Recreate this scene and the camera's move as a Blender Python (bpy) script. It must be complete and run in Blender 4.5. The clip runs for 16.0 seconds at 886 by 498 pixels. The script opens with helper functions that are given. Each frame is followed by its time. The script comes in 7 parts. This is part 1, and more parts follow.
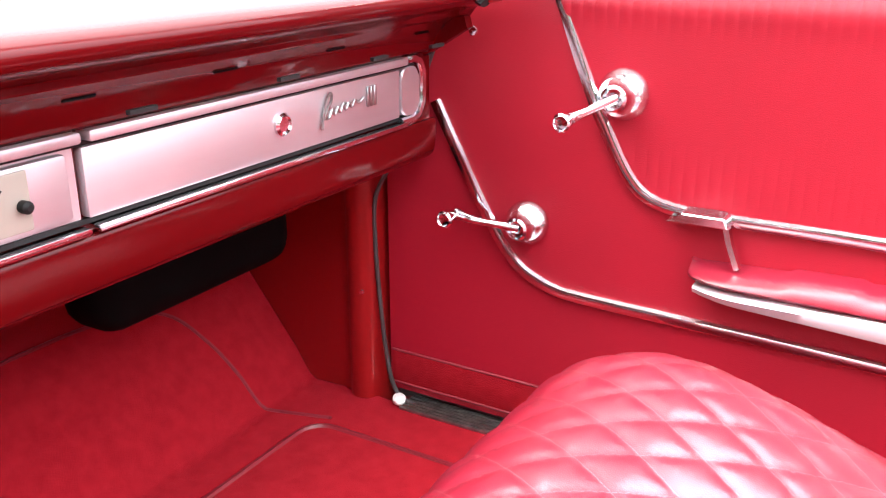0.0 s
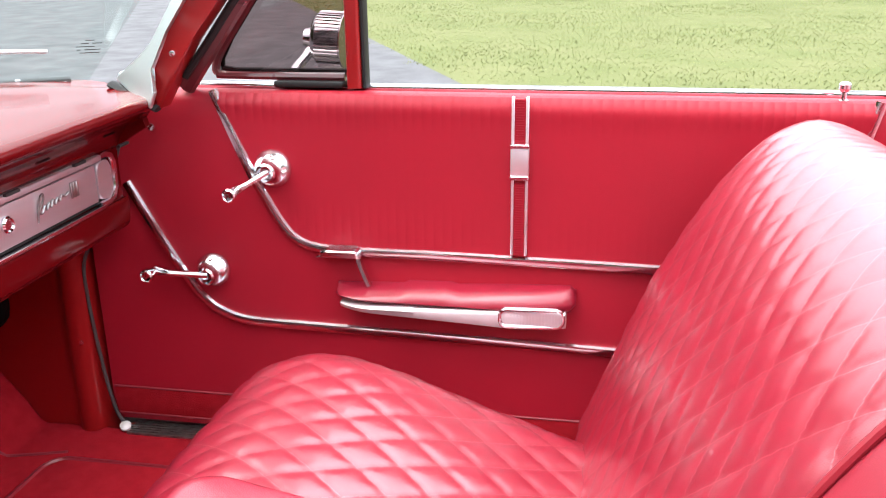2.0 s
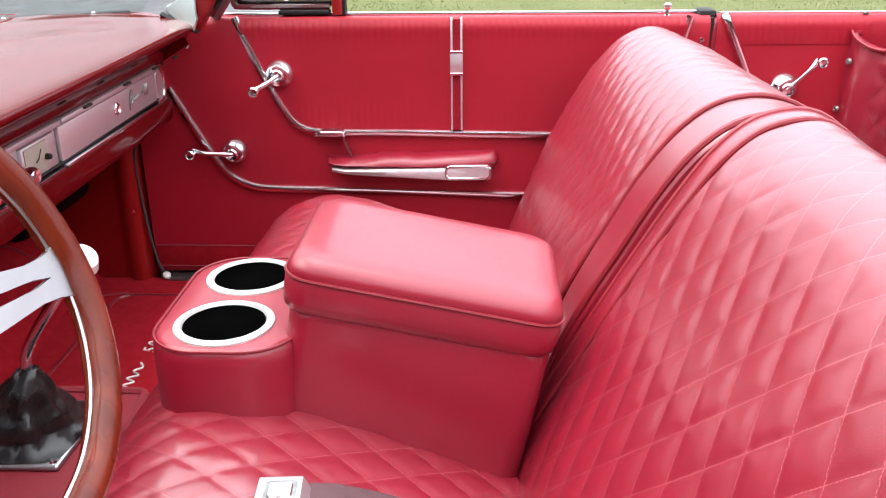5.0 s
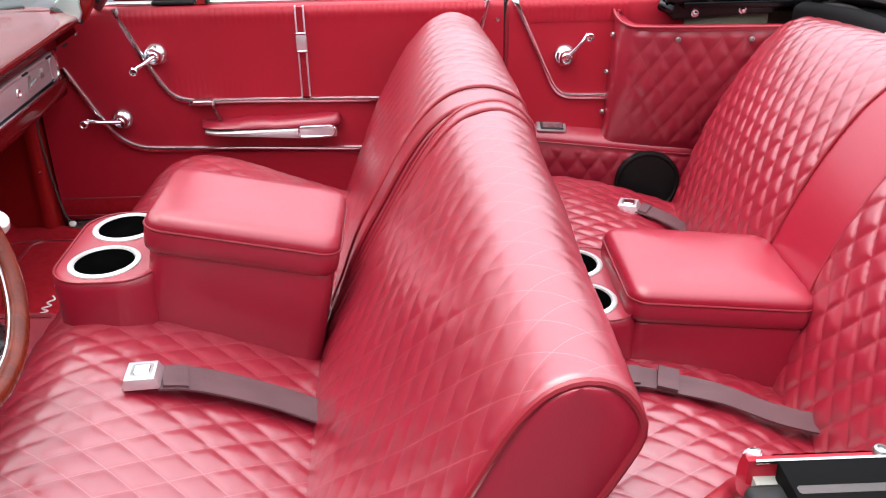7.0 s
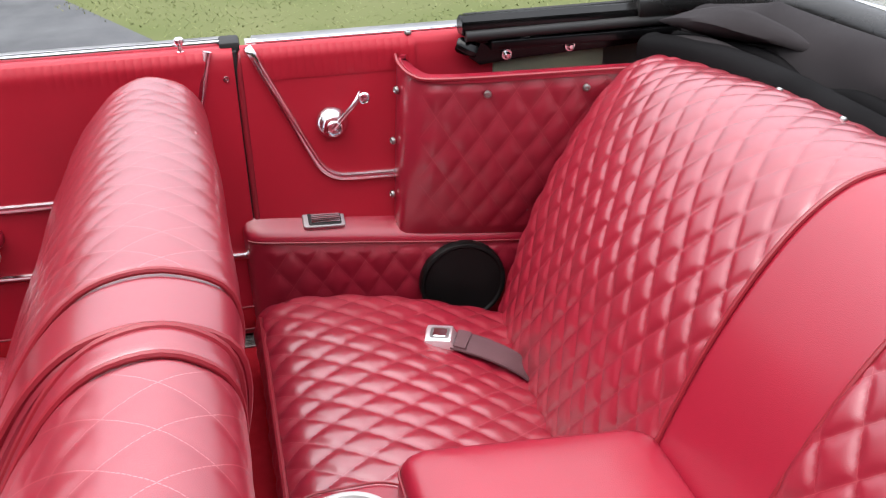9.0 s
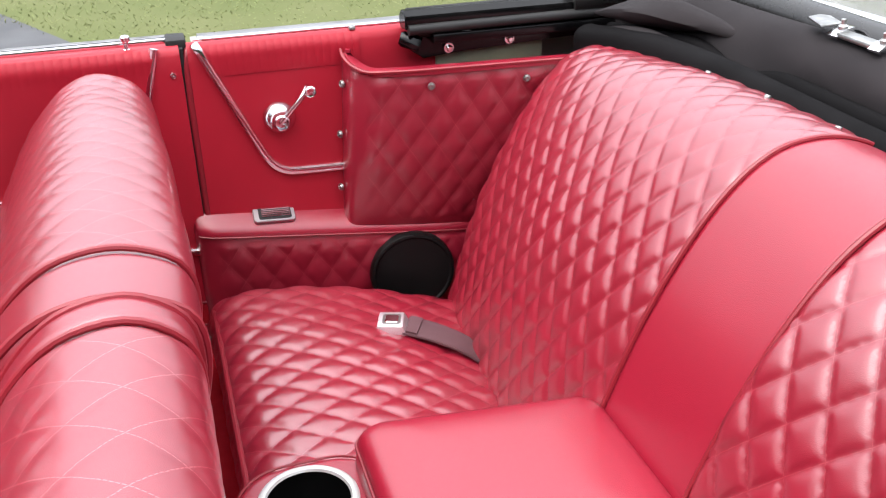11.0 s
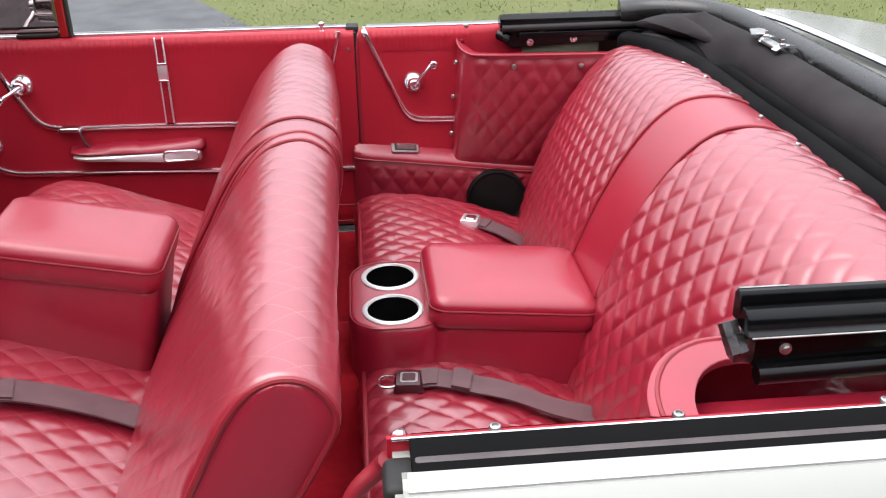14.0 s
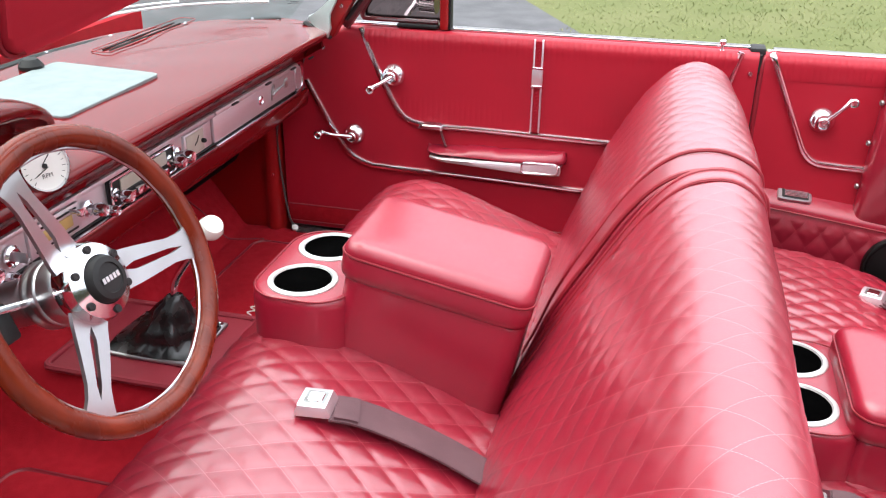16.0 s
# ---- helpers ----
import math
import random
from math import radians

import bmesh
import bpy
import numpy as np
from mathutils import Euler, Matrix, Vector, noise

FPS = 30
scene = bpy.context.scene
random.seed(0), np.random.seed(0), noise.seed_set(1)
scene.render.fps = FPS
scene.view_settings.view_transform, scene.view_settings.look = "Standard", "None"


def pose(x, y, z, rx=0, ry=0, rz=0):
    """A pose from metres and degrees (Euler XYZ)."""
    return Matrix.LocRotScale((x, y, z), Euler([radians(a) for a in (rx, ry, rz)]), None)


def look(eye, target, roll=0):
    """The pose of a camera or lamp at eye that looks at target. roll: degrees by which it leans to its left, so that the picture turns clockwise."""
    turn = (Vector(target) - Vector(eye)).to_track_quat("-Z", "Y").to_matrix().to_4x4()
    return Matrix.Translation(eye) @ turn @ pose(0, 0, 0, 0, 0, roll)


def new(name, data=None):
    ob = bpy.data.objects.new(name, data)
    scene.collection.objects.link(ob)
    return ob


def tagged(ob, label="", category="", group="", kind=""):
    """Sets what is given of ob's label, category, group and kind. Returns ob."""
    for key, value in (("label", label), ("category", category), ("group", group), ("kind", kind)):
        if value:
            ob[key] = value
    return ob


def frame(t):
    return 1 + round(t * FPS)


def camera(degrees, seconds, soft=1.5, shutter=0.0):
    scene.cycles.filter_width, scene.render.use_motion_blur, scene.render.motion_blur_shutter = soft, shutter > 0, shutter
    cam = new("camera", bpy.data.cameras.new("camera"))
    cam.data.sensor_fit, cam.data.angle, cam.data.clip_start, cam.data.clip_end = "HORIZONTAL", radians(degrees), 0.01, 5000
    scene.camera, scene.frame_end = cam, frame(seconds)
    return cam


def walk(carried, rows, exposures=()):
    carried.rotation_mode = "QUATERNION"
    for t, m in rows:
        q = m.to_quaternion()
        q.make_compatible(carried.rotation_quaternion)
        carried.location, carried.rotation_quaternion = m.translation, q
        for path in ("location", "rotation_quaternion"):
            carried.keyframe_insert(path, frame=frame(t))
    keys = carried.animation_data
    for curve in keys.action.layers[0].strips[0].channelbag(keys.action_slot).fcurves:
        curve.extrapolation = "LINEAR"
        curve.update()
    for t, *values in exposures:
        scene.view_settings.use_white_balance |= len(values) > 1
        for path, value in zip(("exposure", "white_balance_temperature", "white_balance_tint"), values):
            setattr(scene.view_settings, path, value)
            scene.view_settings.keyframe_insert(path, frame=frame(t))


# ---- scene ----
# plan units to metres: the plan was drawn with the doors 1.46 apart
S = 1.068
cam = camera(52.0, 16.0, soft=1.15)
PATH = [
    (0, (-0.091, 0.135, 1.059), (1.535, 1.08, 0.381), 0.0),
    (0.5, (-0.123, 0.093, 1.09), (1.576, 0.908, 0.421), -0.3),
    (1, (-0.167, 0.05, 1.13), (1.599, 0.697, 0.448), -0.7),
    (1.5, (-0.246, 0.019, 1.16), (1.58, 0.477, 0.486), -0.8),
    (2, (-0.349, -0.008, 1.194), (1.508, 0.338, 0.535), -0.8),
    (2.5, (-0.423, -0.004, 1.196), (1.448, 0.282, 0.549), -0.9),
    (3, (-0.51, 0.018, 1.189), (1.379, 0.223, 0.565), -0.8),
    (3.2, (-0.544, 0.018, 1.203), (1.34, 0.199, 0.556), -0.8),
    (5.3, (-1.005, 0.043, 1.239), (0.837, 0.126, 0.464), -0.7),
    (5.5, (-1.078, 0.02, 1.273), (0.75, 0.102, 0.466), -0.7),
    (6, (-1.266, -0.017, 1.341), (0.544, 0.058, 0.493), -0.7),
    (6.5, (-1.361, -0.084, 1.377), (0.438, -0.014, 0.506), -0.7),
    (7, (-1.283, -0.155, 1.416), (0.504, -0.203, 0.519), -1.1),
    (7.5, (-1.187, -0.207, 1.457), (0.572, -0.445, 0.535), -1.3),
    (8, (-1.001, -0.267, 1.451), (0.72, -0.646, 0.506), -1.1),
    (8.5, (-0.729, -0.305, 1.411), (0.978, -0.73, 0.459), -0.8),
    (8.7, (-0.636, -0.338, 1.383), (1.078, -0.752, 0.439), -0.9),
    (10.8, (-0.563, -0.351, 1.375), (1.109, -0.853, 0.4), -1.2),
    (11, (-0.656, -0.33, 1.366), (1.035, -0.857, 0.438), -0.9),
    (11.5, (-0.808, -0.292, 1.38), (0.877, -0.861, 0.466), -1.3),
    (12, (-0.923, -0.276, 1.381), (0.747, -0.9, 0.475), -1.3),
    (12.5, (-0.974, -0.294, 1.368), (0.676, -0.968, 0.46), -1.4),
    (13, (-1.027, -0.37, 1.37), (0.621, -1.038, 0.454), -1.5),
    (13.5, (-1.219, -0.412, 1.418), (0.484, -0.936, 0.508), -1.5),
    (14, (-1.422, -0.37, 1.485), (0.368, -0.531, 0.607), -0.7),
    (14.5, (-1.565, -0.355, 1.509), (0.234, -0.191, 0.652), -0.3),
    (15, (-1.566, -0.295, 1.503), (0.22, 0.013, 0.657), 0.1),
    (15.5, (-1.359, -0.259, 1.452), (0.412, 0.126, 0.608), 0.3),
    (16, (-1.191, -0.181, 1.425), (0.565, 0.258, 0.574), 0.7),
]
walk(cam, [(t, look(eye, target, roll)) for t, eye, target, roll in PATH],
     exposures=[(0.0, 2.86), (0.5, 2.85), (1.0, 2.58), (2.0, 2.12), (3.2, 1.86), (5.5, 1.72), (7.0, 1.53), (8.5, 1.29), (11.0, 1.47), (12.5, 1.28), (13.5, 1.28), (14.5, 1.27), (15.5, 1.47), (16.0, 1.66)])

# ---- light: bright overcast sky with a veiled sun ----
world = bpy.data.worlds.new("world")
scene.world = world
world.use_nodes = True
wn = world.node_tree
sky = wn.nodes.new("ShaderNodeTexSky")
sky.sky_type = "NISHITA"
sky.sun_disc = False
sky.sun_elevation = radians(66)
sky.sun_rotation = radians(-12)
sky.air_density, sky.dust_density, sky.ozone_density = 1.0, 4.0, 0.5
bg = wn.nodes["Background"]
cloud = wn.nodes.new("ShaderNodeMix")
cloud.data_type = "RGBA"
cloud.inputs[0].default_value = 0.8
# an overcast dome: bright at its zenith, dull towards its horizon
way = wn.nodes.new("ShaderNodeTexCoord")
split = wn.nodes.new("ShaderNodeSeparateXYZ")
height = wn.nodes.new("ShaderNodeMapRange")
height.inputs[3].default_value, height.inputs[4].default_value = 0.16, 1.80
dome = wn.nodes.new("ShaderNodeVectorMath")
dome.operation = "SCALE"
dome.inputs[0].default_value = (6.2, 6.35, 6.7)
wn.links.new(way.outputs["Generated"], split.inputs[0])
wn.links.new(split.outputs[2], height.inputs[0])
wn.links.new(height.outputs[0], dome.inputs["Scale"])
wn.links.new(dome.outputs[0], cloud.inputs[7])
wn.links.new(sky.outputs[0], cloud.inputs[6])
wn.links.new(cloud.outputs[2], bg.inputs[0])
bg.inputs[1].default_value = 0.165
sun = new("sun", bpy.data.lights.new("sun", "SUN"))
sun.data.energy, sun.data.angle, sun.data.color = 1.0, radians(52), (1.0, 0.97, 0.93)
aim_x, aim_y = -10 * math.cos(radians(66)) * math.sin(radians(-12)), -10 * math.cos(radians(66)) * math.cos(radians(-12))
sun.matrix_world = look((0, 0, 10), (aim_x, aim_y, 10 - 10 * math.sin(radians(66))))

# ---- building helpers ----
ORIGIN = {}


def thing(name, base, label, category, group="", kind=""):
    """A top-level thing: an Empty at its base."""
    ob = new(name)
    ob.empty_display_size = 0.05
    ob.location = Vector(base) * S
    ORIGIN[ob] = Vector(base)
    return tagged(ob, label, category, group, kind)


def finish(bm, sharp=38):
    for f in bm.faces:
        f.smooth = True
    for e in bm.edges:
        if len(e.link_faces) == 2 and e.calc_face_angle(0) > radians(sharp):
            e.smooth = False


def part(name, bm, material, parent, label="", sharp=38, flip=True):
    """Links a bmesh, drawn in plan units, as one mesh object under a thing or a part."""
    if flip:
        bmesh.ops.recalc_face_normals(bm, faces=bm.faces[:])
    finish(bm, sharp)
    base = ORIGIN[parent] if parent else Vector((0, 0, 0))
    for v in bm.verts:
        v.co = (v.co - base) * S
    me = bpy.data.meshes.new(name)
    bm.to_mesh(me)
    bm.free()
    me.materials.append(material)
    ob = new(name, me)
    if parent:
        ob.parent = parent
    ORIGIN[ob] = base
    return tagged(ob, label)


def raw(name, verts, faces, material, parent, label="", uv=None):
    """A smooth mesh straight from arrays of plan-unit places; uv: one pair per vertex."""
    base = np.array(ORIGIN[parent]) if parent else np.zeros(3)
    me = bpy.data.meshes.new(name)
    me.from_pydata(((np.asarray(verts) - base) * S).tolist(), [], faces)
    me.polygons.foreach_set("use_smooth", [True] * len(me.polygons))
    if uv is not None:
        layer = me.uv_layers.new(name="quilt")
        idx = np.empty(len(me.loops), dtype=np.int32)
        me.loops.foreach_get("vertex_index", idx)
        layer.data.foreach_set("uv", np.asarray(uv, dtype=np.float32)[idx].ravel())
    me.materials.append(material)
    me.update()
    ob = new(name, me)
    if parent:
        ob.parent = parent
    ORIGIN[ob] = Vector(base.tolist())
    return tagged(ob, label)


def box(bm, a, b, bevel=0.0, seg=2, m=None):
    made = bmesh.ops.create_cube(bm, size=1)["verts"]
    a, b = Vector(a), Vector(b)
    for v in made:
        v.co = Vector(((a[i] + b[i]) / 2 + v.co[i] * (b[i] - a[i])) for i in range(3))
    if bevel:
        edges = list({e for v in made for e in v.link_edges})
        made = bmesh.ops.bevel(bm, geom=edges, offset=bevel, segments=seg, profile=0.5, affect="EDGES", clamp_overlap=True)["verts"]
        made = list({v for v in made})
    if m:
        bmesh.ops.transform(bm, matrix=m, verts=[v for v in made if v.is_valid])
    return made


def prism(bm, outline, lo, hi, axis="z", bevel=0.0, seg=2, m=None):
    """Extrudes a closed 2D outline between lo and hi along an axis."""
    def at(p, h):
        return {"z": (p[0], p[1], h), "x": (h, p[0], p[1]), "y": (p[0], h, p[1])}[axis]
    low = [bm.verts.new(at(p, lo)) for p in outline]
    top = [bm.verts.new(at(p, hi)) for p in outline]
    n = len(outline)
    fs = [bm.faces.new(low[::-1]), bm.faces.new(top)]
    for i in range(n):
        bm.faces.new((low[i], low[(i + 1) % n], top[(i + 1) % n], top[i]))
    made = low + top
    if bevel:
        edges = list({e for f in fs for e in f.edges})
        made = list({v for v in bmesh.ops.bevel(bm, geom=edges, offset=bevel, segments=seg, profile=0.5, affect="EDGES", clamp_overlap=True)["verts"]} | {v for v in made if v.is_valid})
    if m:
        bmesh.ops.transform(bm, matrix=m, verts=[v for v in made if v.is_valid])


def rounded(x0, y0, x1, y1, r, n=6):
    """A rectangle's outline with round corners."""
    out = []
    for cx, cy, a0 in ((x1 - r, y1 - r, 0), (x0 + r, y1 - r, 90), (x0 + r, y0 + r, 180), (x1 - r, y0 + r, 270)):
        for k in range(n + 1):
            a = radians(a0 + 90 * k / n)
            out.append((cx + r * math.cos(a), cy + r * math.sin(a)))
    return out


def aim(place, axis):
    """A pose whose z runs along axis."""
    return Matrix.Translation(place) @ Vector(axis).to_track_quat("Z", "Y").to_matrix().to_4x4()


def lathe(bm, profile, m, seg=24):
    """Turns (radius, height) pairs round the z of m."""
    rings = []
    for r, h in profile:
        if r < 1e-6:
            rings.append([bm.verts.new(m @ Vector((0, 0, h)))])
        else:
            rings.append([bm.verts.new(m @ Vector((r * math.cos(2 * math.pi * k / seg), r * math.sin(2 * math.pi * k / seg), h))) for k in range(seg)])
    for a, b in zip(rings, rings[1:]):
        for k in range(seg):
            q = [a[k % len(a)], a[(k + 1) % len(a)], b[(k + 1) % len(b)], b[k % len(b)]]
            q = list(dict.fromkeys(q))
            if len(q) > 2:
                bm.faces.new(q)
    for ring in (rings[0], rings[-1]):
        if len(ring) > 2:
            try:
                bm.faces.new(ring)
            except ValueError:
                pass


def curve(points, n=8, closed=False):
    """A smooth line through points."""
    p = [Vector(q) for q in points]
    ext = [p[-1]] + p + [p[0], p[1]] if closed else [2 * p[0] - p[1]] + p + [2 * p[-1] - p[-2]]
    out = []
    for i in range(len(p) if closed else len(p) - 1):
        a, b, c, d = ext[i], ext[i + 1], ext[i + 2], ext[i + 3]
        for k in range(n):
            t = k / n
            out.append(0.5 * (2 * b + (c - a) * t + (2 * a - 5 * b + 4 * c - d) * t * t + (3 * b - a - 3 * c + d) * t ** 3))
    if not closed:
        out.append(p[-1])
    return out


def tube(bm, points, r, seg=8, closed=False, flat=None, up=(0, 0, 1)):
    """Sweeps a round (flat: width and height of an oval along up) section along a line. r may be a list."""
    p = [Vector(q) for q in points]
    n = len(p)
    rings = []
    normal = None
    for i in range(n):
        if closed:
            d = (p[(i + 1) % n] - p[i - 1]).normalized()
        else:
            d = (p[min(i + 1, n - 1)] - p[max(i - 1, 0)]).normalized()
        if flat:
            side = d.cross(Vector(up)).normalized()
            top = side.cross(d).normalized()
        else:
            if normal is None:
                normal = d.orthogonal().normalized()
            normal = (normal - d * normal.dot(d)).normalized()
            side, top = normal, d.cross(normal)
        rr = r[i] if isinstance(r, (list, tuple)) else r
        w, h = flat if flat else (rr, rr)
        rings.append([bm.verts.new(p[i] + side * (w * math.cos(2 * math.pi * k / seg)) + top * (h * math.sin(2 * math.pi * k / seg))) for k in range(seg)])
    for i in range(n if closed else n - 1):
        a, b = rings[i], rings[(i + 1) % n]
        for k in range(seg):
            bm.faces.new((a[k], a[(k + 1) % seg], b[(k + 1) % seg], b[k]))
    if not closed:
        bm.faces.new(rings[0][::-1])
        bm.faces.new(rings[-1])


def ribbon(bm, points, width, thick, across):
    """A flat band of that width (along across) and thickness along a line."""
    p = [Vector(q) for q in points]
    rings = []
    for i in range(len(p)):
        d = (p[min(i + 1, len(p) - 1)] - p[max(i - 1, 0)]).normalized()
        a = Vector(across)
        a = (a - d * a.dot(d)).normalized()
        n = d.cross(a)
        rings.append([bm.verts.new(p[i] + a * sa * width / 2 + n * sn * thick / 2) for sa, sn in ((-1, -1), (1, -1), (1, 1), (-1, 1))])
    for a, b in zip(rings, rings[1:]):
        for k in range(4):
            bm.faces.new((a[k], a[(k + 1) % 4], b[(k + 1) % 4], b[k]))
    bm.faces.new(rings[0][::-1])
    bm.faces.new(rings[-1])


def resample(points, step):
    """Even steps along a smooth 2D line: places and lengths run."""
    q = np.array([tuple(v)[:2] for v in curve([(a, b, 0) for a, b in points], 12)])
    run = np.concatenate([[0], np.cumsum(np.hypot(*np.diff(q, axis=0).T))])
    n = max(2, int(round(run[-1] / step)))
    at = np.linspace(0, run[-1], n + 1)
    return np.stack([np.interp(at, run, q[:, 0]), np.interp(at, run, q[:, 1])], 1), at


def padded(name, grid, a, b, where, depth, material, parent, label="", soft=None, power=0.75):
    """Upholstery: a grid of places (rows, columns, 3), puffed out between the seams of a diamond pattern.
    a, b: the two diagonal pattern coordinates at each place; where: 0 to 1, how much of the quilting shows."""
    du = np.gradient(grid, axis=1)
    dv = np.gradient(grid, axis=0)
    nor = np.cross(du, dv)
    nor /= np.maximum(np.linalg.norm(nor, axis=2, keepdims=True), 1e-9)
    sa, sb = np.abs(np.sin(np.pi * a)) + 1e-4, np.abs(np.sin(np.pi * b)) + 1e-4
    puff = (0.5 * (sa ** -3 + sb ** -3)) ** (-power / 3)
    grid = grid + nor * (puff * depth * where)[..., None]
    if soft is not None:
        grid = grid + nor * soft[..., None]
    rows, cols = grid.shape[:2]
    idx = np.arange(rows * cols).reshape(rows, cols)
    faces = np.stack([idx[:-1, :-1], idx[:-1, 1:], idx[1:, 1:], idx[1:, :-1]], -1).reshape(-1, 4).tolist()
    uv = np.stack([np.where(where > 0.3, a, 0.5), np.where(where > 0.3, b, 0.5)], -1).reshape(-1, 2)
    return raw(name, grid.reshape(-1, 3), faces, material, parent, label, uv)


def lumps(x, y, scale, seed):
    """Gentle uneven sag, in -1 to 1."""
    return (np.sin(x * scale + seed) * np.sin(y * scale * 1.3 + 2.1 * seed) + 0.6 * np.sin(x * scale * 2.3 + y * scale * 1.7 + seed * 3.7)) / 1.6


def snap(name, place, axis, parent, r=0.0062):
    bm = bmesh.new()
    lathe(bm, [(r * 0.95, 0), (r, r * 0.35), (r * 0.8, r * 0.75), (r * 0.5, r * 0.85), (r * 0.42, r * 0.55), (0, r * 0.5)], aim(place, axis), 14)
    return part(name, bm, WORN, parent)


# ---- materials ----
def shader(name, color, rough=0.5, metal=0.0, coat=0.0, spec=0.5, coat_rough=0.05):
    m = bpy.data.materials.new(name)
    m.use_nodes = True
    b = m.node_tree.nodes["Principled BSDF"]
    b.inputs["Base Color"].default_value = (*color, 1)
    b.inputs["Roughness"].default_value = rough
    b.inputs["Metallic"].default_value = metal
    b.inputs["Specular IOR Level"].default_value = spec
    b.inputs["Coat Weight"].default_value = coat
    b.inputs["Coat Roughness"].default_value = coat_rough
    return m


def vary(m, color, other, scale, rough=(0.4, 0.5), bump=0.0, bump_scale=300.0, detail=4.0, stretch=(1, 1, 1), bump_kind="NOISE"):
    """Mottles colour and roughness at one scale and adds fine relief at another."""
    t = m.node_tree
    b = t.nodes["Principled BSDF"]
    tc = t.nodes.new("ShaderNodeTexCoord")
    mp = t.nodes.new("ShaderNodeMapping")
    mp.inputs["Scale"].default_value = stretch
    t.links.new(tc.outputs["Object"], mp.inputs[0])
    n = t.nodes.new("ShaderNodeTexNoise")
    n.inputs["Scale"].default_value, n.inputs["Detail"].default_value = scale, detail
    t.links.new(mp.outputs[0], n.inputs["Vector"])
    mix = t.nodes.new("ShaderNodeMix")
    mix.data_type = "RGBA"
    mix.inputs[6].default_value, mix.inputs[7].default_value = (*color, 1), (*other, 1)
    ramp = t.nodes.new("ShaderNodeMapRange")
    ramp.inputs[1].default_value, ramp.inputs[2].default_value = 0.3, 0.7
    t.links.new(n.outputs[0], ramp.inputs[0])
    t.links.new(ramp.outputs[0], mix.inputs[0])
    t.links.new(mix.outputs[2], b.inputs["Base Color"])
    r = t.nodes.new("ShaderNodeMapRange")
    r.inputs[1].default_value, r.inputs[2].default_value, r.inputs[3].default_value, r.inputs[4].default_value = 0.3, 0.7, *rough
    t.links.new(n.outputs[0], r.inputs[0])
    t.links.new(r.outputs[0], b.inputs["Roughness"])
    if bump:
        if bump_kind == "VORONOI":
            f = t.nodes.new("ShaderNodeTexVoronoi")
            f.inputs["Scale"].default_value = bump_scale
        else:
            f = t.nodes.new("ShaderNodeTexNoise")
            f.inputs["Scale"].default_value, f.inputs["Detail"].default_value = bump_scale, 3
        t.links.new(mp.outputs[0], f.inputs["Vector"])
        bp = t.nodes.new("ShaderNodeBump")
        bp.inputs["Strength"].default_value = bump
        bp.inputs["Distance"].default_value = 0.001
        t.links.new(f.outputs[0], bp.inputs["Height"])
        t.links.new(bp.outputs[0], b.inputs["Normal"])
    return m


def stitched(m, thread, width=0.011):
    """Lays dashed thread along the seams of the diamond pattern."""
    t = m.node_tree
    b = t.nodes["Principled BSDF"]
    old = b.inputs["Base Color"].links[0].from_socket
    uv = t.nodes.new("ShaderNodeUVMap")
    uv.uv_map = "quilt"
    sep = t.nodes.new("ShaderNodeSeparateXYZ")
    t.links.new(uv.outputs[0], sep.inputs[0])

    def math_node(kind, x, y=None):
        nd = t.nodes.new("ShaderNodeMath")
        nd.operation = kind
        for i, v in enumerate((x, y)):
            if v is None:
                continue
            if isinstance(v, (int, float)):
                nd.inputs[i].default_value = v
            else:
                t.links.new(v, nd.inputs[i])
        return nd.outputs[0]

    def line(p, q):
        near = math_node("SUBTRACT", 0.5, math_node("ABSOLUTE", math_node("SUBTRACT", math_node("FRACT", p), 0.5)))
        on = math_node("LESS_THAN", near, width)
        dash = math_node("GREATER_THAN", math_node("FRACT", math_node("MULTIPLY", q, 11.0)), 0.22)
        return math_node("MULTIPLY", on, dash)
    both = math_node("MAXIMUM", line(sep.outputs[0], sep.outputs[1]), line(sep.outputs[1], sep.outputs[0]))
    mix = t.nodes.new("ShaderNodeMix")
    mix.data_type = "RGBA"
    t.links.new(math_node("MULTIPLY", both, 0.5), mix.inputs[0])
    t.links.new(old, mix.inputs[6])
    mix.inputs[7].default_value = (*thread, 1)
    t.links.new(mix.outputs[2], b.inputs["Base Color"])
    return m


RED = (0.240, 0.0064, 0.0210)
VINYL = vary(shader("red_vinyl", (0.268, 0.0068, 0.0235), spec=0.45, coat=0.6, coat_rough=0.22), (0.268, 0.0068, 0.0235), (0.235, 0.0058, 0.0200), 7.0, (0.36, 0.44), 0.15, 900.0, bump_kind="VORONOI")
QUILT = stitched(vary(shader("quilted_red_vinyl", RED, spec=0.75, coat=1.0, coat_rough=0.22), RED, (0.212, 0.0055, 0.0180), 7.0, (0.34, 0.42), 0.12, 900.0, bump_kind="VORONOI"), (0.50, 0.15, 0.165))
PLAIN_QUILT = stitched(vary(shader("red_vinyl_diamonds", RED, spec=0.75, coat=1.0, coat_rough=0.22), RED, (0.212, 0.0055, 0.0180), 7.0, (0.36, 0.44), 0.12, 900.0, bump_kind="VORONOI"), (0.42, 0.09, 0.10), 0.008)
PIPING = vary(shader("red_piping", (0.21, 0.009, 0.018)), (0.21, 0.009, 0.018), (0.18, 0.008, 0.015), 20.0, (0.35, 0.45))
